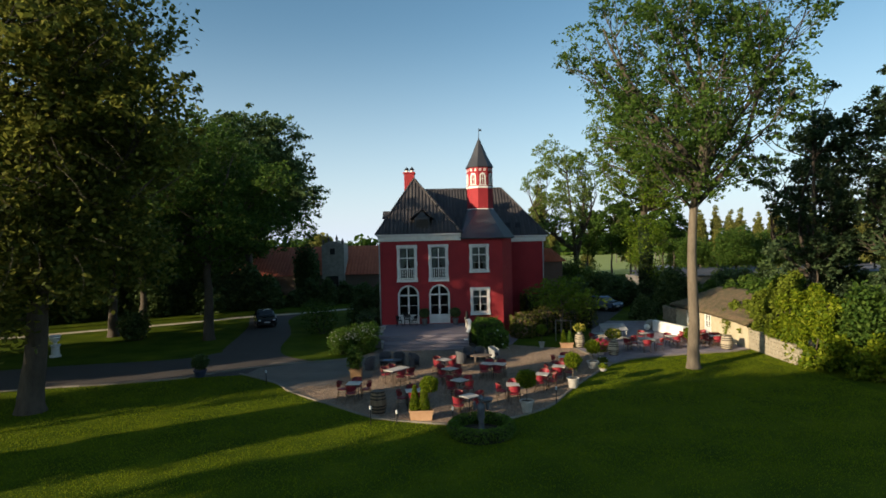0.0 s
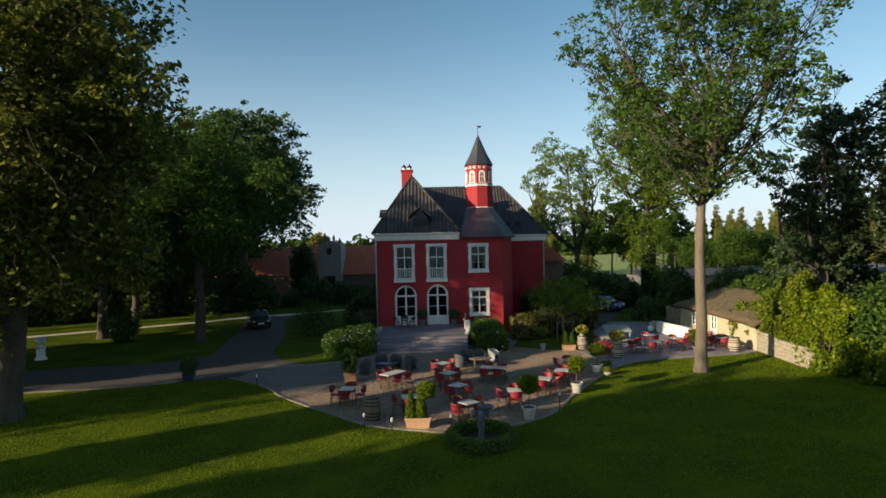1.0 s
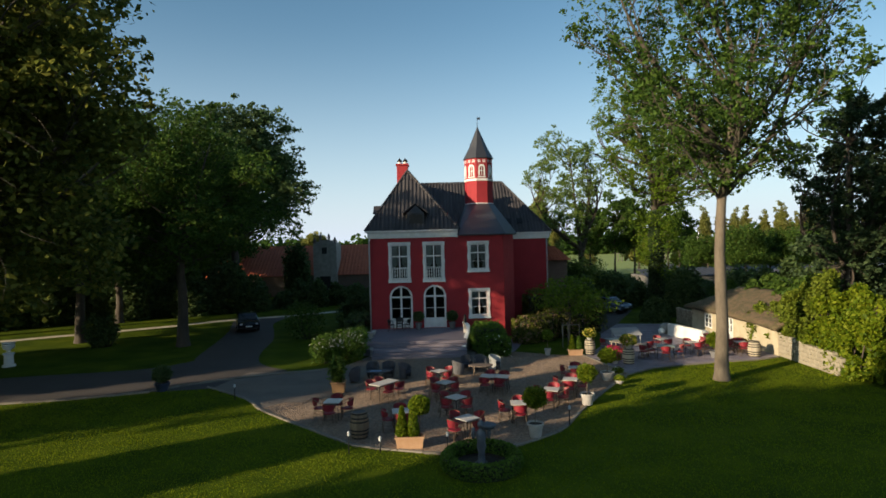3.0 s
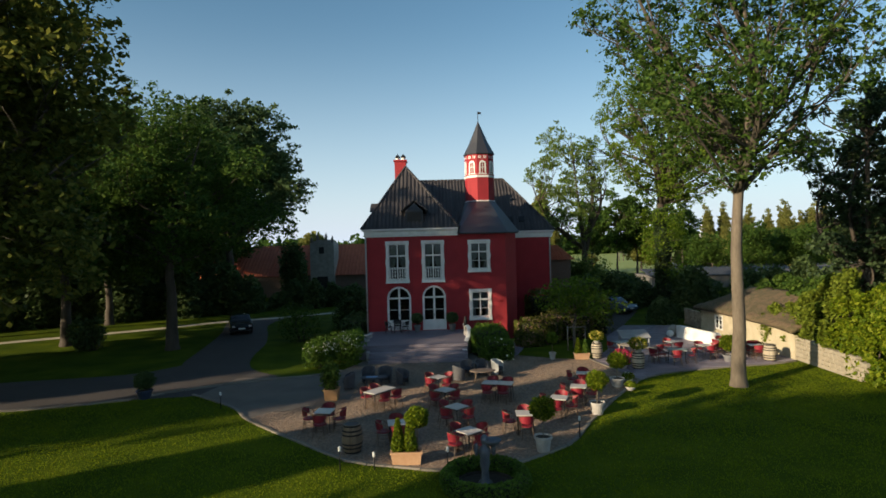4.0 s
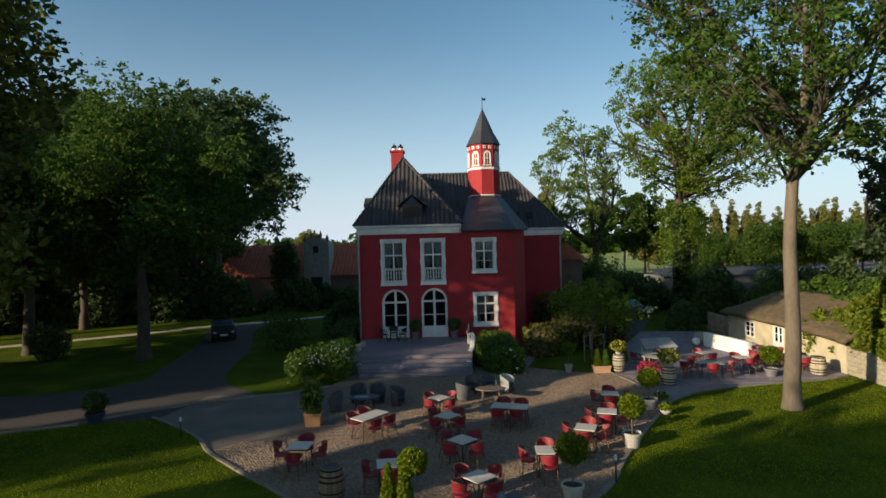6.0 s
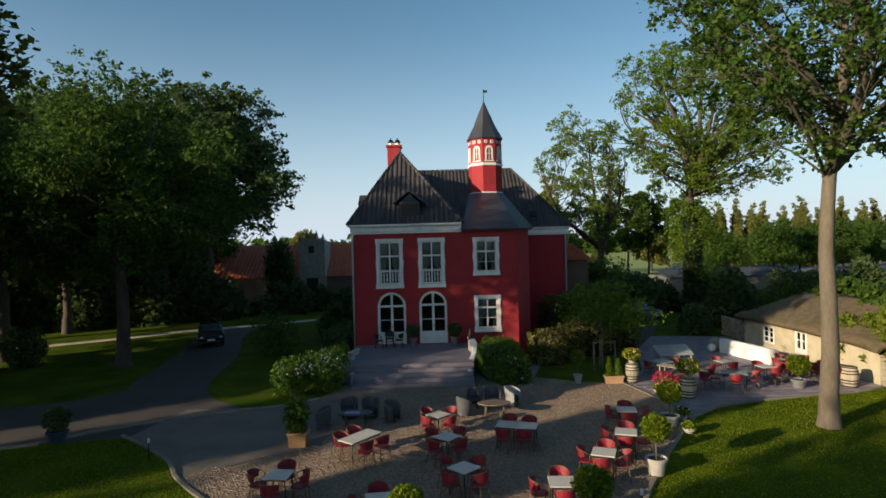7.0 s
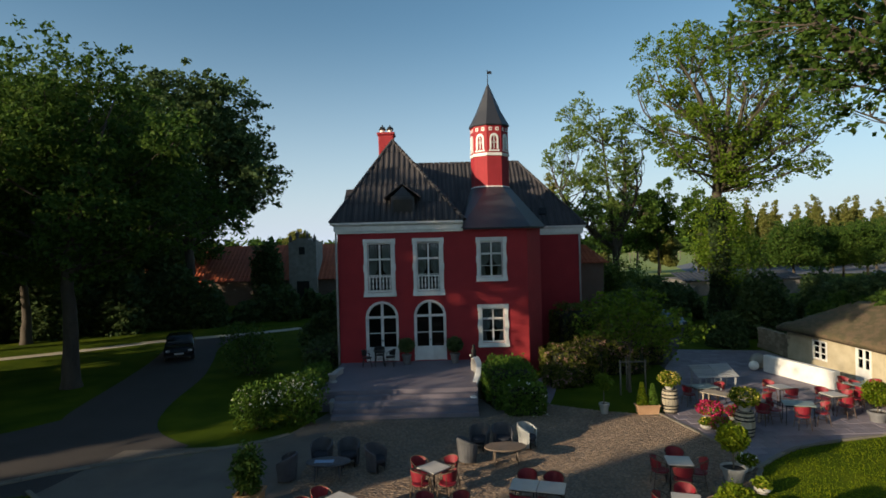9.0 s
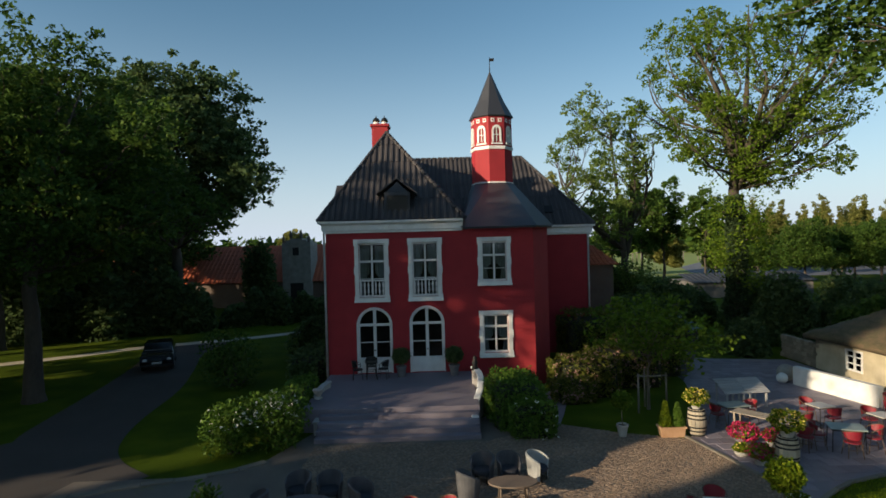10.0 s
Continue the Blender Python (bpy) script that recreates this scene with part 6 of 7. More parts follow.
box3 = trough("orange wooden planter with tall leafy stems", (-4.4, 31.05, 0.02), 0.62, 0.62, 0.5, WOOD_TAN)
stems = []
pts = []
for i in range(12):
    a = rng0.uniform(0, 6.28)
    tip = (0.34 * math.cos(a) * rng0.uniform(0.3, 1), 0.34 * math.sin(a) * rng0.uniform(0.3, 1), rng0.uniform(0.95, 1.45))
    stems.append(curve_path((0.12 * math.cos(a), 0.12 * math.sin(a), 0.4), tip, 0.018, 0.006, rng0, 0.06, 4))
    pts.append(np.array(tip) + rng0.normal(size=(70, 3)) * np.array([0.11, 0.11, 0.17]))
    pts.append(np.array([tip[0] * 0.7, tip[1] * 0.7, tip[2] * 0.6]) + rng0.normal(size=(30, 3)) * 0.1)
tube_part("stem", stems, BARK, box3)
part_mesh("foliage", leaf_mesh("foliage", np.concatenate(pts), 0.075, rng0, long=2.6), LEAF_OAK, box3)

# ---- fountain with its ring hedge ----
rng1 = np.random.default_rng(91)
ring = thing("ring_hedge", "low round box hedge encircling the dark pool", "hedge", pose(1.70, 21.3, 0))
a = rng1.uniform(0, 6.283, 9000)
sec = rng1.uniform(0, 6.283, 9000)
rr = 1.08 + 0.2 * np.cos(sec) * rng1.uniform(0.85, 1.1, 9000)
zz = np.clip(0.24 + 0.26 * np.sin(sec) * rng1.uniform(0.85, 1.1, 9000), 0.02, 1)
part_mesh("foliage", leaf_mesh("foliage", np.stack([rr * np.cos(a), rr * np.sin(a), zz], 1), 0.05, rng1), LEAF_BOX, ring)
# solid ring, coloured near-black as the shade inside the hedge
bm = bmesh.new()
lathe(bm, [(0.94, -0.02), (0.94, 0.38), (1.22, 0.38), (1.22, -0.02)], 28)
part("core", bm, CORE_SHADE, ring)
bm = bmesh.new()
lathe(bm, [(0.86, 0.0), (0.9, 0.0), (0.9, 0.1), (0.84, 0.1), (0.82, 0.04), (0.0, 0.04)], 28)
tagged(part("pool", bm, SOIL, smooth=False), "dark round pool inside the ring hedge", "pool").location = (1.70, 21.3, 0.004)
LEAD = mix_mat("blue_grey_lead", [(0.05, 0.06, 0.075), (0.11, 0.125, 0.15)], scale=4.0, rough=0.55, bump=0.3, fine=25.0, metal=0.2)
bm = bmesh.new()
lathe(bm, [(0.2, 0.0), (0.2, 0.1), (0.12, 0.16), (0.1, 0.42), (0.15, 0.62), (0.13, 0.78), (0.18, 0.95), (0.14, 1.08), (0.07, 1.14), (0.11, 1.22), (0.12, 1.32), (0.05, 1.42), (0.0, 1.43)], 16)
for s in (-1, 1):
    lathe(bm, [(0.04, 0.86), (0.07, 0.95), (0.065, 1.12), (0.04, 1.2), (0.0, 1.22)], 10, s * 0.24, -0.03)
lathe(bm, [(0.05, 1.12), (0.2, 1.2), (0.26, 1.3), (0.24, 1.31), (0.0, 1.22)], 14, 0.22, -0.05)
ob = tagged(part("statue", bm, LEAD, smooth=True), "blue-grey lead garden statue in the pool", "statue")
ob.location = (1.70, 21.3, 0.044)

# urn on a pedestal in the park, small ornaments
bm = bmesh.new()
lathe(bm, [(0.36, 0), (0.36, 0.12), (0.27, 0.16), (0.25, 0.72), (0.33, 0.78), (0.33, 0.86), (0.12, 0.9), (0.1, 1.0), (0.28, 1.12), (0.36, 1.34), (0.3, 1.38), (0.4, 1.48), (0.36, 1.5), (0.0, 1.42)], 20)
ob = tagged(part("stone_urn", bm, WHITE, smooth=False), "white stone urn on a pedestal under the trees", "urn")
ob.location = (-26.4, 39.6, 0)
bm = bmesh.new()
lathe(bm, [(0.16, 0), (0.18, 0.05), (0.1, 0.1), (0.17, 0.24), (0.22, 0.36), (0.18, 0.38), (0.0, 0.34)], 14)
ob = tagged(part("stone_bowl", bm, POT, smooth=False), "pale stone bowl on the step wall", "bowl")
ob.location = (-3.98, 40.9, 0.99)
bm = bmesh.new()
lathe(bm, [(0.14, 0), (0.15, 0.06), (0.09, 0.2), (0.13, 0.34), (0.06, 0.44), (0.09, 0.52), (0.05, 0.6), (0.0, 0.62)], 12, 0, 0, 0.7)
ob = tagged(part("ornament", bm, IRON, smooth=True), "small dark garden ornament on the wing wall", "ornament")
ob.location = (2.24, 42.9, 1.49)

# garden lights
GL = mix_mat("frosted_lens", [(0.5, 0.5, 0.48), (0.62, 0.62, 0.6)], scale=5.0, rough=0.4, bump=0.0)
for x, y, h in ((5.3, 25.05, 0.62), (0.66, 22.72, 0.5), (-2.65, 22.75, 0.6), (-9.0, 30.0, 0.6), (-1.6, 22.75, 0.4)):
    g_l = thing("garden_light", "slim dark bollard light at the court's edge", "garden light", pose(x, y, 0.0), "garden lights")
    tube_part("post", [[((0, 0, -0.05), 0.025), ((0, 0, h), 0.02)]], IRON, g_l)
    bm = bmesh.new()
    lathe(bm, [(0.03, h), (0.045, h + 0.02), (0.045, h + 0.12), (0.055, h + 0.13), (0.0, h + 0.17)], 10)
    part("lamp_head", bm, GL, g_l)

# ---- tables and chairs ----
BAMBOO = mix_mat("brown_cane", [(0.07, 0.04, 0.025), (0.13, 0.08, 0.045)], scale=6.0, rough=0.5, bump=0.15, fine=50.0)


def bistro_chair(m, label="red woven bistro armchair with a curved back", shell=None, leg=None, group="red chairs in the court"):
    root = thing("chair", label, "chair", m, group)
    shell, leg = shell or RED_CHAIR, leg or BAMBOO
    bm = bmesh.new()
    lathe(bm, [(0.0, 0.425), (0.21, 0.425), (0.235, 0.44), (0.235, 0.465), (0.2, 0.475), (0.0, 0.465)], 16)
    part("seat", bm, shell, root)
    n = 14
    bm = bmesh.new()
    rows = []
    for i in range(n + 1):
        k = abs(i / n - 0.5) * 2
        a = radians(-82 + 164 * i / n)
        top, low = 0.83 - 0.07 * k ** 2, 0.55 + 0.06 * k ** 2
        rows.append([bm.verts.new((r * math.sin(a), r * math.cos(a), z)) for r, z in ((0.238, low), (0.272, top), (0.258, top + 0.006), (0.222, low))])
    for p, q in zip(rows, rows[1:]):
        for j in range(4):
            bm.faces.new((p[j], p[(j + 1) % 4], q[(j + 1) % 4], q[j]))
    bm.faces.new(rows[0])
    bm.faces.new(rows[-1][::-1])
    part("backrest", bm, shell, root)
    hoop = []
    n = 18
    for i in range(n + 1):
        k = abs(i / n - 0.5) * 2
        a = radians(-128 + 256 * i / n)
        hoop.append(((0.266 * math.sin(a), 0.266 * math.cos(a), 0.84 - 0.19 * k ** 2), 0.014))
    tube_part("top_rail", [hoop], leg, root)
    for a in (-118, -60, 60, 118):
        r = radians(a)
        tube_part("arm_post", [[((0.22 * math.sin(r), 0.22 * math.cos(r), 0.44), 0.011), ((0.262 * math.sin(r), 0.262 * math.cos(r), 0.69 if abs(a) > 100 else 0.79), 0.01)]], leg, root)
    for sx, sy in ((-1, -1), (1, -1), (-1, 1), (1, 1)):
        tube_part("leg", [[((sx * 0.17, sy * 0.16, 0.44), 0.015), ((sx * 0.215, sy * 0.22, 0.0), 0.013)]], leg, root)
    tube_part("stretcher", [[((0.2 * math.cos(q), 0.2 * math.sin(q), 0.24), 0.009) for q in [2 * math.pi * i / 12 for i in range(13)]]], leg, root)
    return root


def bistro_table(m, w=0.66, d=0.66, top_mat=None, label="square pale-topped bistro table on dark iron legs", h=0.74, group="tables in the court"):
    root = thing("table", label, "table", m, group)
    part("tabletop", boxed(-w / 2, w / 2, -d / 2, d / 2, h - 0.035, h, 0.008), top_mat or TABLETOP, root)
    part("apron", boxed(-w / 2 + 0.05, w / 2 - 0.05, -d / 2 + 0.05, d / 2 - 0.05, h - 0.08, h - 0.036), IRON, root)
    for sx in (-1, 1):
        for sy in (-1, 1):
            tube_part("leg", [[((sx * (w / 2 - 0.07), sy * (d / 2 - 0.07), h - 0.06), 0.016), ((sx * (w / 2 - 0.05), sy * (d / 2 - 0.05), 0.0), 0.014)]], IRON, root)
    return root


GZ = 0.03   # standing height on the setts
chair0 = bistro_chair(pose(-3.9, 25.95, GZ, 0, 0, 172))
table0 = bistro_table(pose(-3.87, 26.65, GZ, 0, 0, -6))
sett = random.Random(5)


def put_chair(x, y, face):
    """face: degrees; the way the sitter looks, 0 is +y."""
    return copy_thing(chair0, pose(x, y, GZ, 0, 0, face + 180 + sett.uniform(-9, 9)))


def group_at(x, y, rz, sides, w=0.66, d=0.66, first=False):
    if not first:
        if w == d:
            copy_thing(table0, pose(x, y, GZ, 0, 0, rz))
    for s in sides:
        ang, off = s if isinstance(s, tuple) else (s, 0.0)
        a = radians(rz + ang)
        reach = (d if ang % 180 == 0 else w) / 2 + 0.2 + sett.uniform(-0.04, 0.08)
        dx, dy = -math.sin(a), math.cos(a)
        put_chair(x + dx * reach + math.cos(a) * off, y + dy * reach + math.sin(a) * off, rz + ang + 180)


# sides: 0 far side, 90 left, 180 near side, 270 right, each turned with the table
group_at(-3.87, 26.65, -6, [0, 90, 270], first=True)
bistro_table(pose(-2.08, 29.56, GZ, 0, 0, 52), 1.32, 0.66, label="long pale-topped table on dark iron legs")
group_at(-2.08, 29.56, 52, [(0, -0.33), (0, 0.33), (180, -0.33), (180, 0.33)], 1.32, 0.66)
group_at(0.41, 31.65, 44, [0, 90, 180, 270])
group_at(0.68, 29.3, 48, [0, 90, 180, 270])
group_at(1.09, 26.75, 44, [0, 90, 180, 270])
group_at(1.39, 23.9, 40, [0, 90, 180, 270])
group_at(-1.03, 25.0, 8, [0, 90, 180])
bistro_table(pose(2.68, 30.34, GZ, 0, 0, -17), label="square pale-topped table pushed against its twin")
bistro_table(pose(3.33, 30.14, GZ, 0, 0, -17), label="square pale-topped table pushed against its twin")
group_at(3.0, 30.24, -17, [(0, -0.34), (0, 0.34), (180, -0.34), (180, 0.34)], 1.32, 0.66)
group_at(7.1, 31.6, -12, [0, 90, 180, 270])
group_at(6.3, 29.25, -18, [0, 90, 180, 270])
group_at(5.12, 27.58, -22, [0, 90, 180, 270])
group_at(3.5, 25.65, -4, [0, 90, 180])

# the dining terrace beside the cottage
DZ = 0.045
GZ = DZ
TEAL_TOP = mix_mat("weathered_green_top", [(0.16, 0.2, 0.19), (0.26, 0.3, 0.28)], scale=3.0, rough=0.5, bump=0.1, fine=40.0)
group_at(14.25, 38.9, 12, [0, 180])
group_at(15.5, 37.6, 8, [0, 180, 270])
group_at(17.6, 38.4, 20, [0, 90, 180])
group_at(18.2, 37.2, -10, [0, 90, 180])
bistro_table(pose(13.5, 36.55, DZ, 0, 0, -20), 1.0, 0.75, TEAL_TOP, "weathered green-grey table on the dining terrace", group="tables on the dining terrace")
group_at(13.5, 36.55, -20, [90, 180, 270], 1.0, 0.75)
bistro_table(pose(11.35, 39.3, DZ, 0, 0, 10), 0.95, 0.7, TEAL_TOP, "weathered green-grey table beside the flower barrel", group="tables on the dining terrace")
group_at(11.35, 39.3, 10, [90, 270], 0.95, 0.7)


def slat_table(m, label, w, d, n, material, h=0.74, slope=0.0):
    root = thing("slatted_table", label, "table", m, "slatted tables")
    for i in range(n):
        y0 = -d / 2 + d * i / n
        slat = part("slat", boxed(-w / 2, w / 2, 0.006, d / n - 0.006, -0.03, 0.0, 0.004), material, root)
        slat.matrix_basis = pose(0, y0, h + slope * (y0 + d / 2), math.degrees(math.atan(slope)), 0, 0)
    for sx in (-1, 1):
        part("trestle", boxed(sx * (w / 2 - 0.12) - 0.03, sx * (w / 2 - 0.12) + 0.03, 0.05, d - 0.05, -0.08, -0.031), material, root).matrix_basis = pose(0, -d / 2, h, math.degrees(math.atan(slope)), 0, 0)
        for sy in (-1, 1):
            part("leg", boxed(sx * (w / 2 - 0.12) - 0.03, sx * (w / 2 - 0.12) + 0.03, sy * (d / 2 - 0.1) - 0.03, sy * (d / 2 - 0.1) + 0.03, 0.0, h - 0.06 + slope * (sy + 1) * (d / 2 - 0.1)), material, root)
    return root


SLAT = mix_mat("bleached_teak", [(0.28, 0.28, 0.29), (0.42, 0.42, 0.42)], scale=3.0, rough=0.6, bump=0.2, fine=40.0, spread=0.4)
slat_table(pose(12.4, 41.6, DZ, 0, 0, 4), "bleached slatted table with a sloping top on the dining terrace", 0.92, 0.95, 6, SLAT, 0.62, 0.42)
slat_table(pose(13.34, 41.66, DZ, 0, 0, 4), "bleached slatted table with a sloping top on the dining terrace", 0.92, 0.95, 6, SLAT, 0.62, 0.42)
slat_table(pose(11.75, 37.75, DZ, 0, 0, -52), "long weathered wooden table beside the pink flowers", 2.3, 0.66, 4, mix_mat("weathered_teak", [(0.2, 0.16, 0.12), (0.32, 0.27, 0.21)], scale=3.0, rough=0.7, bump=0.25, fine=40.0, spread=0.4))
put_chair(13.05, 37.9, 40)
put_chair(12.25, 36.6, -60)
bistro_table(pose(17.55, 39.0, DZ, 0, 0, 12), 0.95, 0.75, TEAL_TOP, "weathered table before the cottage door", group="tables on the dining terrace")
group_at(17.55, 39.0, 12, [0, 90, 180, 270], 0.95, 0.75)
put_chair(18.5, 38.1, 30)
put_chair(16.6, 37.9, -40)


# ---- lounge corner of grey armchairs ----
WICKER = mix_mat("grey_wicker", [(0.045, 0.045, 0.055), (0.09, 0.09, 0.10)], scale=4.0, rough=0.7, bump=0.6, fine=70.0)
WICKER_P = mix_mat("pale_wicker", [(0.06, 0.06, 0.068), (0.11, 0.11, 0.115)], scale=4.0, rough=0.7, bump=0.6, fine=70.0)
WICKER_W = mix_mat("white_wicker", [(0.3, 0.3, 0.29), (0.44, 0.44, 0.42)], scale=4.0, rough=0.7, bump=0.6, fine=70.0)
CUSH = mix_mat("dark_cushion", [(0.02, 0.022, 0.03), (0.04, 0.042, 0.055)], scale=4.0, rough=0.9, bump=0.3, fine=60.0)


def tub_chair(m, label, shell):
    root = thing("armchair", label, "armchair", m, "lounge armchairs")
    bm = bmesh.new()
    n = 16
    rows = []
    for i in range(n + 1):
        a = radians(-125 + 250 * i / n)
        top = 0.78 - 0.2 * (abs(i / n - 0.5) * 2) ** 2
        rows.append([bm.verts.new((r * math.sin(a), r * math.cos(a), z)) for r, z in ((0.3, 0.06), (0.36, top), (0.31, top + 0.02), (0.25, 0.06))])
    for p, q in zip(rows, rows[1:]):
        for j in range(4):
            bm.faces.new((p[j], p[(j + 1) % 4], q[(j + 1) % 4], q[j]))
    bm.faces.new(rows[0])
    bm.faces.new(rows[-1][::-1])
    part("shell", bm, shell, root)
    bm = bmesh.new()
    lathe(bm, [(0.0, 0.28), (0.26, 0.28), (0.28, 0.34), (0.26, 0.4), (0.0, 0.42)], 16)
    part("cushion", bm, CUSH, root, "dark seat cushion")
    for k in range(4):
        q = radians(45 + 90 * k)
        tube_part("leg", [[((0.24 * math.cos(q), 0.24 * math.sin(q), 0.3), 0.02), ((0.25 * math.cos(q), 0.25 * math.sin(q), 0.0), 0.018)]], IRON, root)
    return root


for x, y, face, lb, mt in ((1.45, 33.9, -70, "grey wicker tub armchair in the lounge corner", WICKER_P), (1.9, 34.95, 160, "dark wicker tub armchair in the lounge corner", WICKER), (2.65, 34.95, 190, "dark wicker tub armchair in the lounge corner", WICKER),
                           (3.5, 35.0, 235, "pale wicker tub armchair catching the sun", WICKER_W), (-3.1, 33.95, 170, "dark wicker tub armchair in the shade", WICKER), (-2.25, 33.9, 185, "dark wicker tub armchair in the shade", WICKER),
                           (-1.35, 33.4, 240, "dark wicker tub armchair in the shade", WICKER), (-3.95, 32.9, 90, "dark wicker tub armchair in the shade", WICKER)):
    tub_chair(pose(x, y, 0.03, 0, 0, face + 180), lb, mt)


TABLE_BROWN = mix_mat("weathered_brown_wood", [(0.12, 0.085, 0.06), (0.2, 0.15, 0.11)], scale=3.0, rough=0.6, bump=0.2, fine=40.0, stretch=(1, 6, 1))


def low_table(m, label, w, d, material):
    root = thing("lounge_table", label, "table", m, "lounge tables")
    bm = bmesh.new()
    lathe(bm, [(0, 0.5), (w / 2, 0.5), (w / 2 + 0.01, 0.52), (w / 2, 0.545), (0, 0.545)], 24, 0, 0, d / w)
    part("tabletop", bm, material, root)
    for k in range(4):
        q = radians(45 + 90 * k)
        tube_part("leg", [[((w * 0.36 * math.cos(q), d * 0.36 * math.sin(q), 0.5), 0.025), ((w * 0.4 * math.cos(q), d * 0.4 * math.sin(q), 0.0), 0.02)]], material, root)
    return root


low_table(pose(2.6, 33.65, 0.03, 0, 0, 0), "low brown wooden lounge table", 1.3, 0.8, TABLE_BROWN)
low_table(pose(-2.7, 32.85, 0.03, 0, 0, 0), "low dark lounge table in the shade", 1.3, 0.75, WICKER)
part_note = boxed(-0.28, 0.28, -0.1, 0.1, 0, 0.02, 0.004)
ob = tagged(part("place_mat", part_note, mix_mat("blue_cloth", [(0.16, 0.26, 0.42), (0.24, 0.36, 0.55)], scale=4.0, rough=0.8, bump=0.1)), "folded blue cloth lying on the lounge table", "cloth")
ob.location = (-2.8, 32.8, 0.576)

# iron bistro set before the left door
bistro_table(pose(-2.35, 44.75, TERRACE, 0, 0, 10), 0.55, 0.55, IRON, "small black iron table before the door", group="iron bistro set")
for x, y, face in ((-2.95, 44.55, 280), (-1.8, 44.6, 80), (-2.4, 45.25, 180)):
    bistro_chair(pose(x, y, TERRACE, 0, 0, face + 180), "small black iron garden chair", IRON, IRON, "iron bistro set")

# ---- cars ----
def car(m, label, paint):
    root = thing("car", label, "car", m, "parked cars")
    bm = bmesh.new()
    side = [(-2.05, 0.35), (-2.1, 0.62), (-1.95, 0.86), (-1.0, 0.98), (-0.35, 1.42), (0.9, 1.46), (1.55, 1.05), (2.0, 0.95), (2.08, 0.5), (2.0, 0.32)]
    rows = []
    for x, k in ((-0.86, 0.0), (-0.80, 1.0), (0.80, 1.0), (0.86, 0.0)):
        rows.append([bm.verts.new((x * (1 - 0.16 * max(0, (z - 0.95) / 0.5)) if abs(x) < 0.85 else x * (1 - 0.2 * max(0, (z - 0.95) / 0.5)), y, z - (0.05 if abs(x) > 0.85 and z > 0.9 else 0))) for y, z in side])
    for a, b in zip(rows, rows[1:]):
        for i in range(len(side)):
            j = (i + 1) % len(side)
            bm.faces.new((a[i], a[j], b[j], b[i]))
    bm.faces.new(rows[0][::-1])
    bm.faces.new(rows[-1])
    part("body", bm, paint, root)
    bm = bmesh.new()
    box(bm, -0.68, 0.68, -0.02, 0.02, -0.26, 0.24, 0.02)
    part("windscreen", bm, CAR_GLASS, root).matrix_basis = pose(0, -0.70, 1.22, -56, 0, 0)
    for sx in (-1, 1):
        part("side_window", boxed(-0.01, 0.01, -0.35, 1.1, 1.02, 1.34, 0.004), CAR_GLASS, root).matrix_basis = pose(sx * 0.79, 0, 0, 0, -sx * 9, 0) @ pose(sx * 0.18, 0, 0)
        bm = bmesh.new()
        lathe(bm, [(0.0, 0.0), (0.13, 0.0), (0.12, 0.05), (0.0, 0.08)], 12, 0, 0, 0.7)
        part("headlight", bm, GL, root, "clear headlight").matrix_basis = pose(sx * 0.62, -2.03, 0.68, 90, 0, 0)
        for y in (-1.3, 1.3):
            bm = bmesh.new()
            lathe(bm, [(0.0, -0.1), (0.3, -0.1), (0.33, -0.06), (0.33, 0.06), (0.3, 0.1), (0.0, 0.1)], 18)
            wheel = part("wheel", bm, RUBBER, root, "black tyre")
            wheel.matrix_basis = pose(sx * 0.76, y, 0.33, 0, 90, 0)
            bm = bmesh.new()
            lathe(bm, [(0.0, 0.1), (0.2, 0.1), (0.2, 0.112), (0.0, 0.12)], 12)
            part("rim", bm, POT_DARK, wheel).matrix_basis = pose(0, 0, 0) if sx > 0 else pose(0, 0, 0, 180, 0, 0)
    part("number_plate", boxed(-0.26, 0.26, -2.12, -2.105, 0.46, 0.57), WHITE, root, "plain pale number plate")
    part("bumper", boxed(-0.84, 0.84, -2.14, -1.95, 0.3, 0.44, 0.03), IRON, root)
    return root


CAR_GLASS = mix_mat("car_glass", [(0.01, 0.012, 0.014), (0.02, 0.022, 0.025)], scale=1.0, rough=0.08, bump=0.0)
RUBBER = mix_mat("rubber", [(0.012, 0.012, 0.012), (0.022, 0.022, 0.022)], scale=6.0, rough=0.85, bump=0.2)
car(pose(-16.1, 53.4, 0.01, 0, 0, 22), "dark car parked on the drive", mix_mat("black_paint", [(0.01, 0.01, 0.012), (0.014, 0.014, 0.017)], scale=1.0, rough=0.25, bump=0.0, clear=0.6))
car(pose(17.0, 59.4, 0.02, 0, 0, 35), "blue-grey car parked behind the terrace", mix_mat("blue_paint", [(0.07, 0.10, 0.16), (0.09, 0.12, 0.19)], scale=1.0, rough=0.25, bump=0.0, clear=0.6))

# ---- setts, flags and grass, the many small pieces ----
def inside(poly, x, y):
    res = np.zeros(len(x), bool)
    for (ax, ay), (bx, by) in zip(poly, poly[1:] + poly[:1]):
        cross = ((ay > y) != (by > y)) & (x < (bx - ax) * (y - ay) / ((by - ay) + 1e-12) + ax)
        res ^= cross
    return res


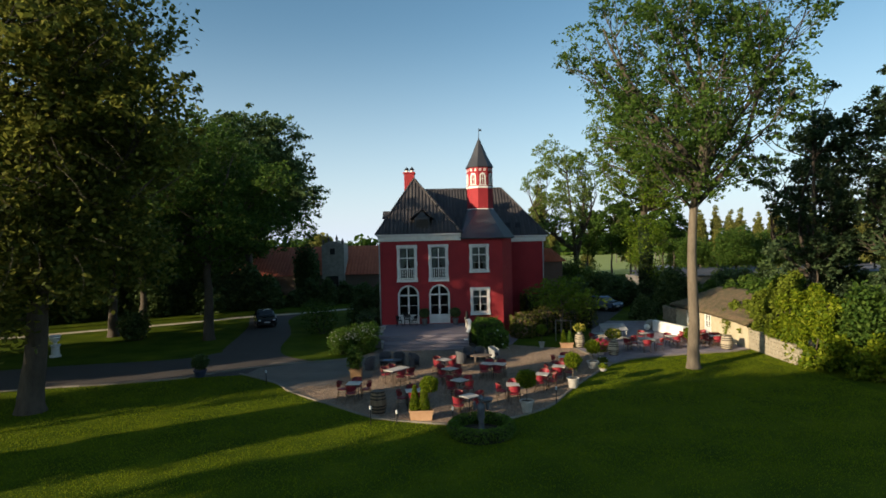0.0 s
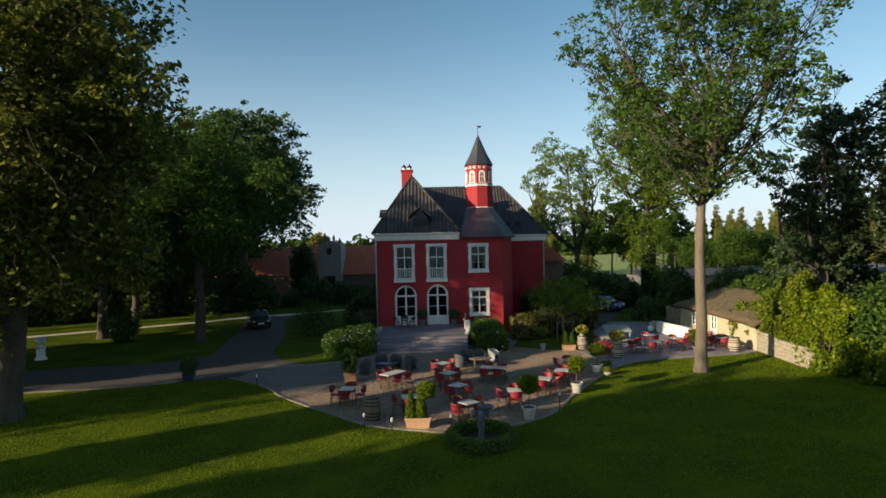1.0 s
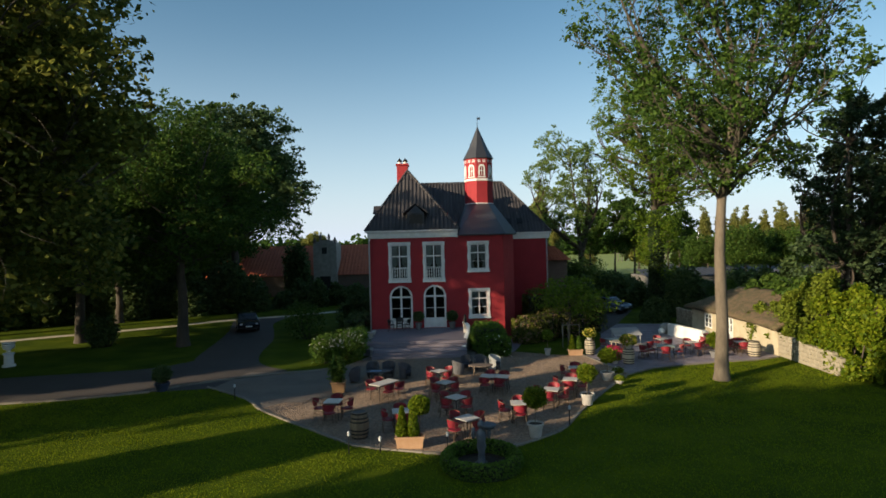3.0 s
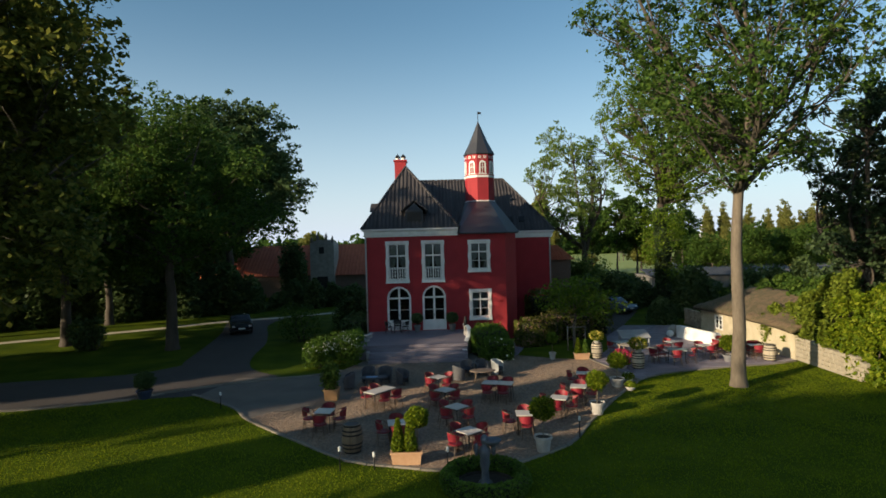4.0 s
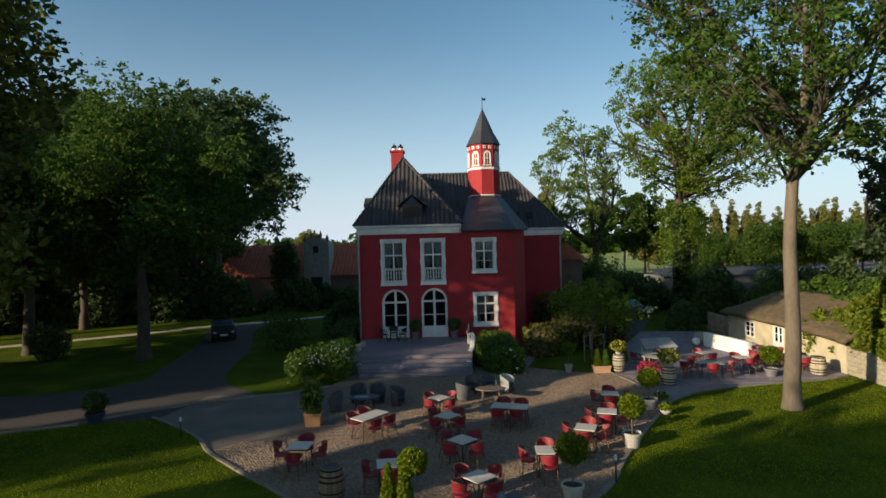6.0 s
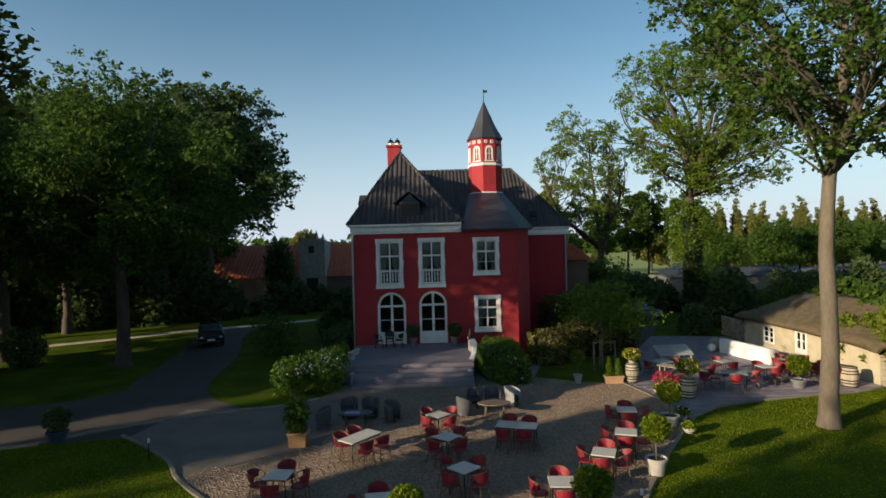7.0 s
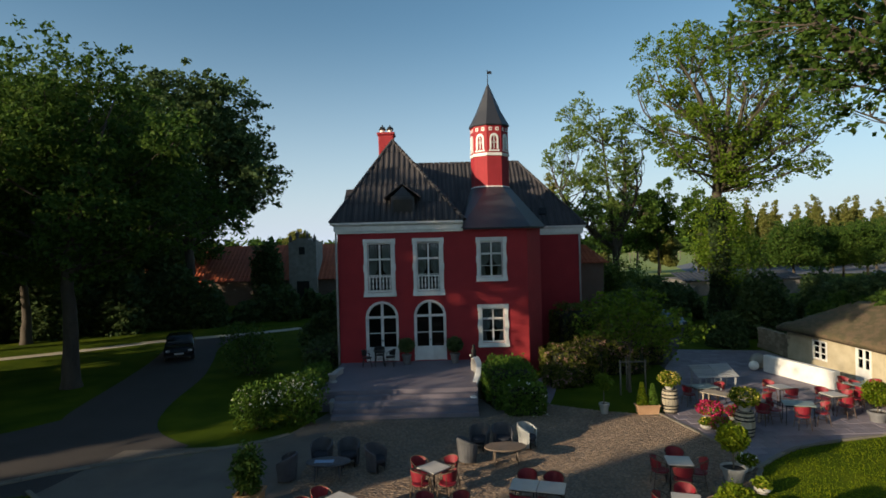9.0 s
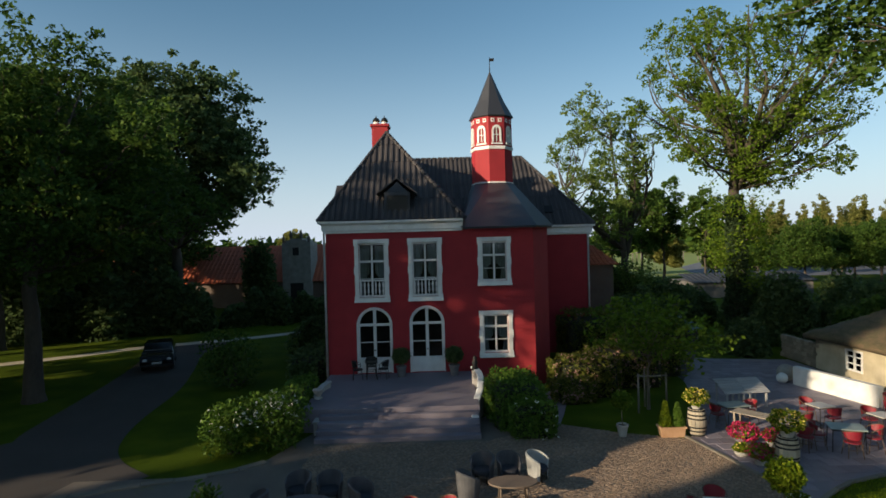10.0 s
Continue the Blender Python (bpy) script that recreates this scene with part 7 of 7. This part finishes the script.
def slabs(name, label, cx, cy, w, d, z0, z1, rot, material, parent, kind="stuff"):
    """Low blocks with tapered edges, all in one mesh."""
    n = len(cx)
    c, s = np.cos(rot), np.sin(rot)
    v = np.empty((n, 8, 3))
    for k, (sx, sy) in enumerate(((-1, -1), (1, -1), (1, 1), (-1, 1))):
        for lay, f in ((0, 0.5), (4, 0.41)):
            ox, oy = sx * w * f, sy * d * f
            v[:, k + lay, 0] = cx + ox * c - oy * s
            v[:, k + lay, 1] = cy + ox * s + oy * c
            v[:, k + lay, 2] = z0 if lay == 0 else z1
    q = np.array([(4, 5, 6, 7), (0, 1, 5, 4), (1, 2, 6, 5), (2, 3, 7, 6), (3, 0, 4, 7)])
    faces = (np.arange(n)[:, None, None] * 8 + q[None]).reshape(-1, 4)
    me = mesh_from(name, v.reshape(-1, 3).tolist(), faces.tolist())
    ob = part_mesh(name, me, material, parent, label)
    ob["kind"] = kind
    return ob


rngs = np.random.default_rng(7)
court_poly = COURT_EDGE + [(9.2, 38.0), (7.0, 38.9), (5.2, 40.0), (2.3, 38.4), (-3.8, 38.4), (-5.0, 37.0), (-6.6, 36.0)]
row = np.arange(22.4, 40.0, 0.088)
col = np.arange(-11, 10.4, 0.096)
gx, gy = np.meshgrid(col, row)
gx = gx + (np.arange(len(row)) % 2)[:, None] * 0.048
gx, gy = gx.ravel() + rngs.normal(size=gx.size) * 0.012, gy.ravel() + rngs.normal(size=gx.size) * 0.01
keep = inside(court_poly, gx, gy) & (gy < 0.9 * (gx + 8.6) + 34.5)
keep &= (gx > -3.6) | (0.53 * gx - 0.85 * gy > -28.3 + 0.15 * np.sin(5 * gx))   # the drive's smooth gravel runs into the court here
gx, gy = gx[keep], gy[keep]
near = (gy < 23.6) & (np.abs(gx - 0.6) < 1.6)
near &= np.cumsum(near) <= 300
bm = boxed(-0.041, 0.041, -0.037, 0.037, -0.01, 0.024, 0.009)
bmesh.ops.recalc_face_normals(bm, faces=bm.faces)
sett_me = bpy.data.meshes.new("sett")
bm.to_mesh(sett_me)
bm.free()
sett_me.materials.append(COBBLE)
for x, y in zip(gx[near], gy[near]):
    ob = new("sett", sett_me)
    ob.parent = court
    ob.matrix_basis = pose(x, y, 0.012, random.uniform(-3, 3), random.uniform(-3, 3), random.uniform(-8, 8))
gx, gy = gx[~near], gy[~near]
n = len(gx)
slabs("setts", "small uneven brown paving setts", gx, gy, 0.086 * rngs.uniform(0.8, 1.1, n), 0.078 * rngs.uniform(0.8, 1.1, n), 0.0, 0.026 + rngs.normal(size=n) * 0.006, rngs.normal(size=n) * 0.08, COBBLE, court)

deck_poly = DECK_EDGE + [(19.9, 41.0), (19.8, 50.0), (15.2, 51.0), (12.4, 46.0), (11.0, 41.0), (9.3, 38.0)]
fx, fy = np.meshgrid(np.arange(9.0, 20.4, 0.52), np.arange(33, 51, 0.52))
fx = fx + (np.arange(fx.shape[0]) % 2)[:, None] * 0.26
fx, fy = fx.ravel(), fy.ravel()
keep = inside(deck_poly, fx, fy)
for ox, oy in ((-0.25, -0.25), (0.25, -0.25), (-0.25, 0.25), (0.25, 0.25)):
    keep &= inside(deck_poly, fx + ox, fy + oy)
fx, fy = fx[keep], fy[keep]
flag_me = []
for k in range(3):
    bm = boxed(-0.253, 0.253, -0.253, 0.253, -0.03, 0.012 + 0.003 * k, 0.006)
    bmesh.ops.recalc_face_normals(bm, faces=bm.faces)
    me = bpy.data.meshes.new("flagstone")
    bm.to_mesh(me)
    bm.free()
    me.materials.append(FLAG)
    flag_me.append(me)
order = np.argsort(fy)
for i, k in enumerate(order[:300]):
    ob = new("flagstone", flag_me[i % 3])
    ob.parent = deck
    ob.matrix_basis = pose(fx[k], fy[k], 0.026, random.uniform(-0.3, 0.3), random.uniform(-0.3, 0.3), 0)
rest = order[300:]
if len(rest):
    slabs("flagstones", "grey flagstones", fx[rest], fy[rest], np.full(len(rest), 0.505), np.full(len(rest), 0.505), 0.0, np.full(len(rest), 0.038), np.zeros(len(rest)), FLAG, deck)

# mown grass blades over the near lawn
nb = 330000
bx, by = rngs.uniform(-24, 24, nb), rngs.uniform(12, 36, nb)
lawn_not = inside(court_poly, bx, by) | inside(deck_poly, bx, by) | inside(DRIVE, bx, by) | ((bx < -8) & (by > 33.4))
lawn_not |= (np.hypot(bx - 1.7, by - 21.3) < 1.2) | (bx > 20.2) | (by < 12 + 5 * rngs.uniform(size=nb))
bx, by = bx[~lawn_not], by[~lawn_not]
nb = len(bx)
tuft = 0.5 + 0.5 * np.sin(2.1 * bx + 1.3 * np.sin(1.7 * by)) * np.sin(2.6 * by + 1.1 * np.sin(2.3 * bx))
ang, hh = rngs.uniform(0, 6.283, nb), rngs.uniform(0.022, 0.05, nb) * (0.75 + 0.75 * tuft)
vv = np.empty((nb, 3, 3))
wd = 0.013
vv[:, 0] = np.stack([bx - wd * np.cos(ang), by - wd * np.sin(ang), np.zeros(nb)], 1)
vv[:, 1] = np.stack([bx + wd * np.cos(ang), by + wd * np.sin(ang), np.zeros(nb)], 1)
vv[:, 2] = np.stack([bx + rngs.normal(size=nb) * 0.03, by + rngs.normal(size=nb) * 0.03, hh], 1)
BLADE = leaf_mat("grass_blade", [(0.076, 0.128, 0.004), (0.148, 0.2, 0.006), (0.24, 0.265, 0.009)], 0.42, 0.7)
me = mesh_from("grass", vv.reshape(-1, 3).tolist(), np.arange(3 * nb).reshape(-1, 3).tolist())
tagged(part_mesh("grass", me, BLADE), "short mown grass blades of the lawn", "grass", kind="stuff")
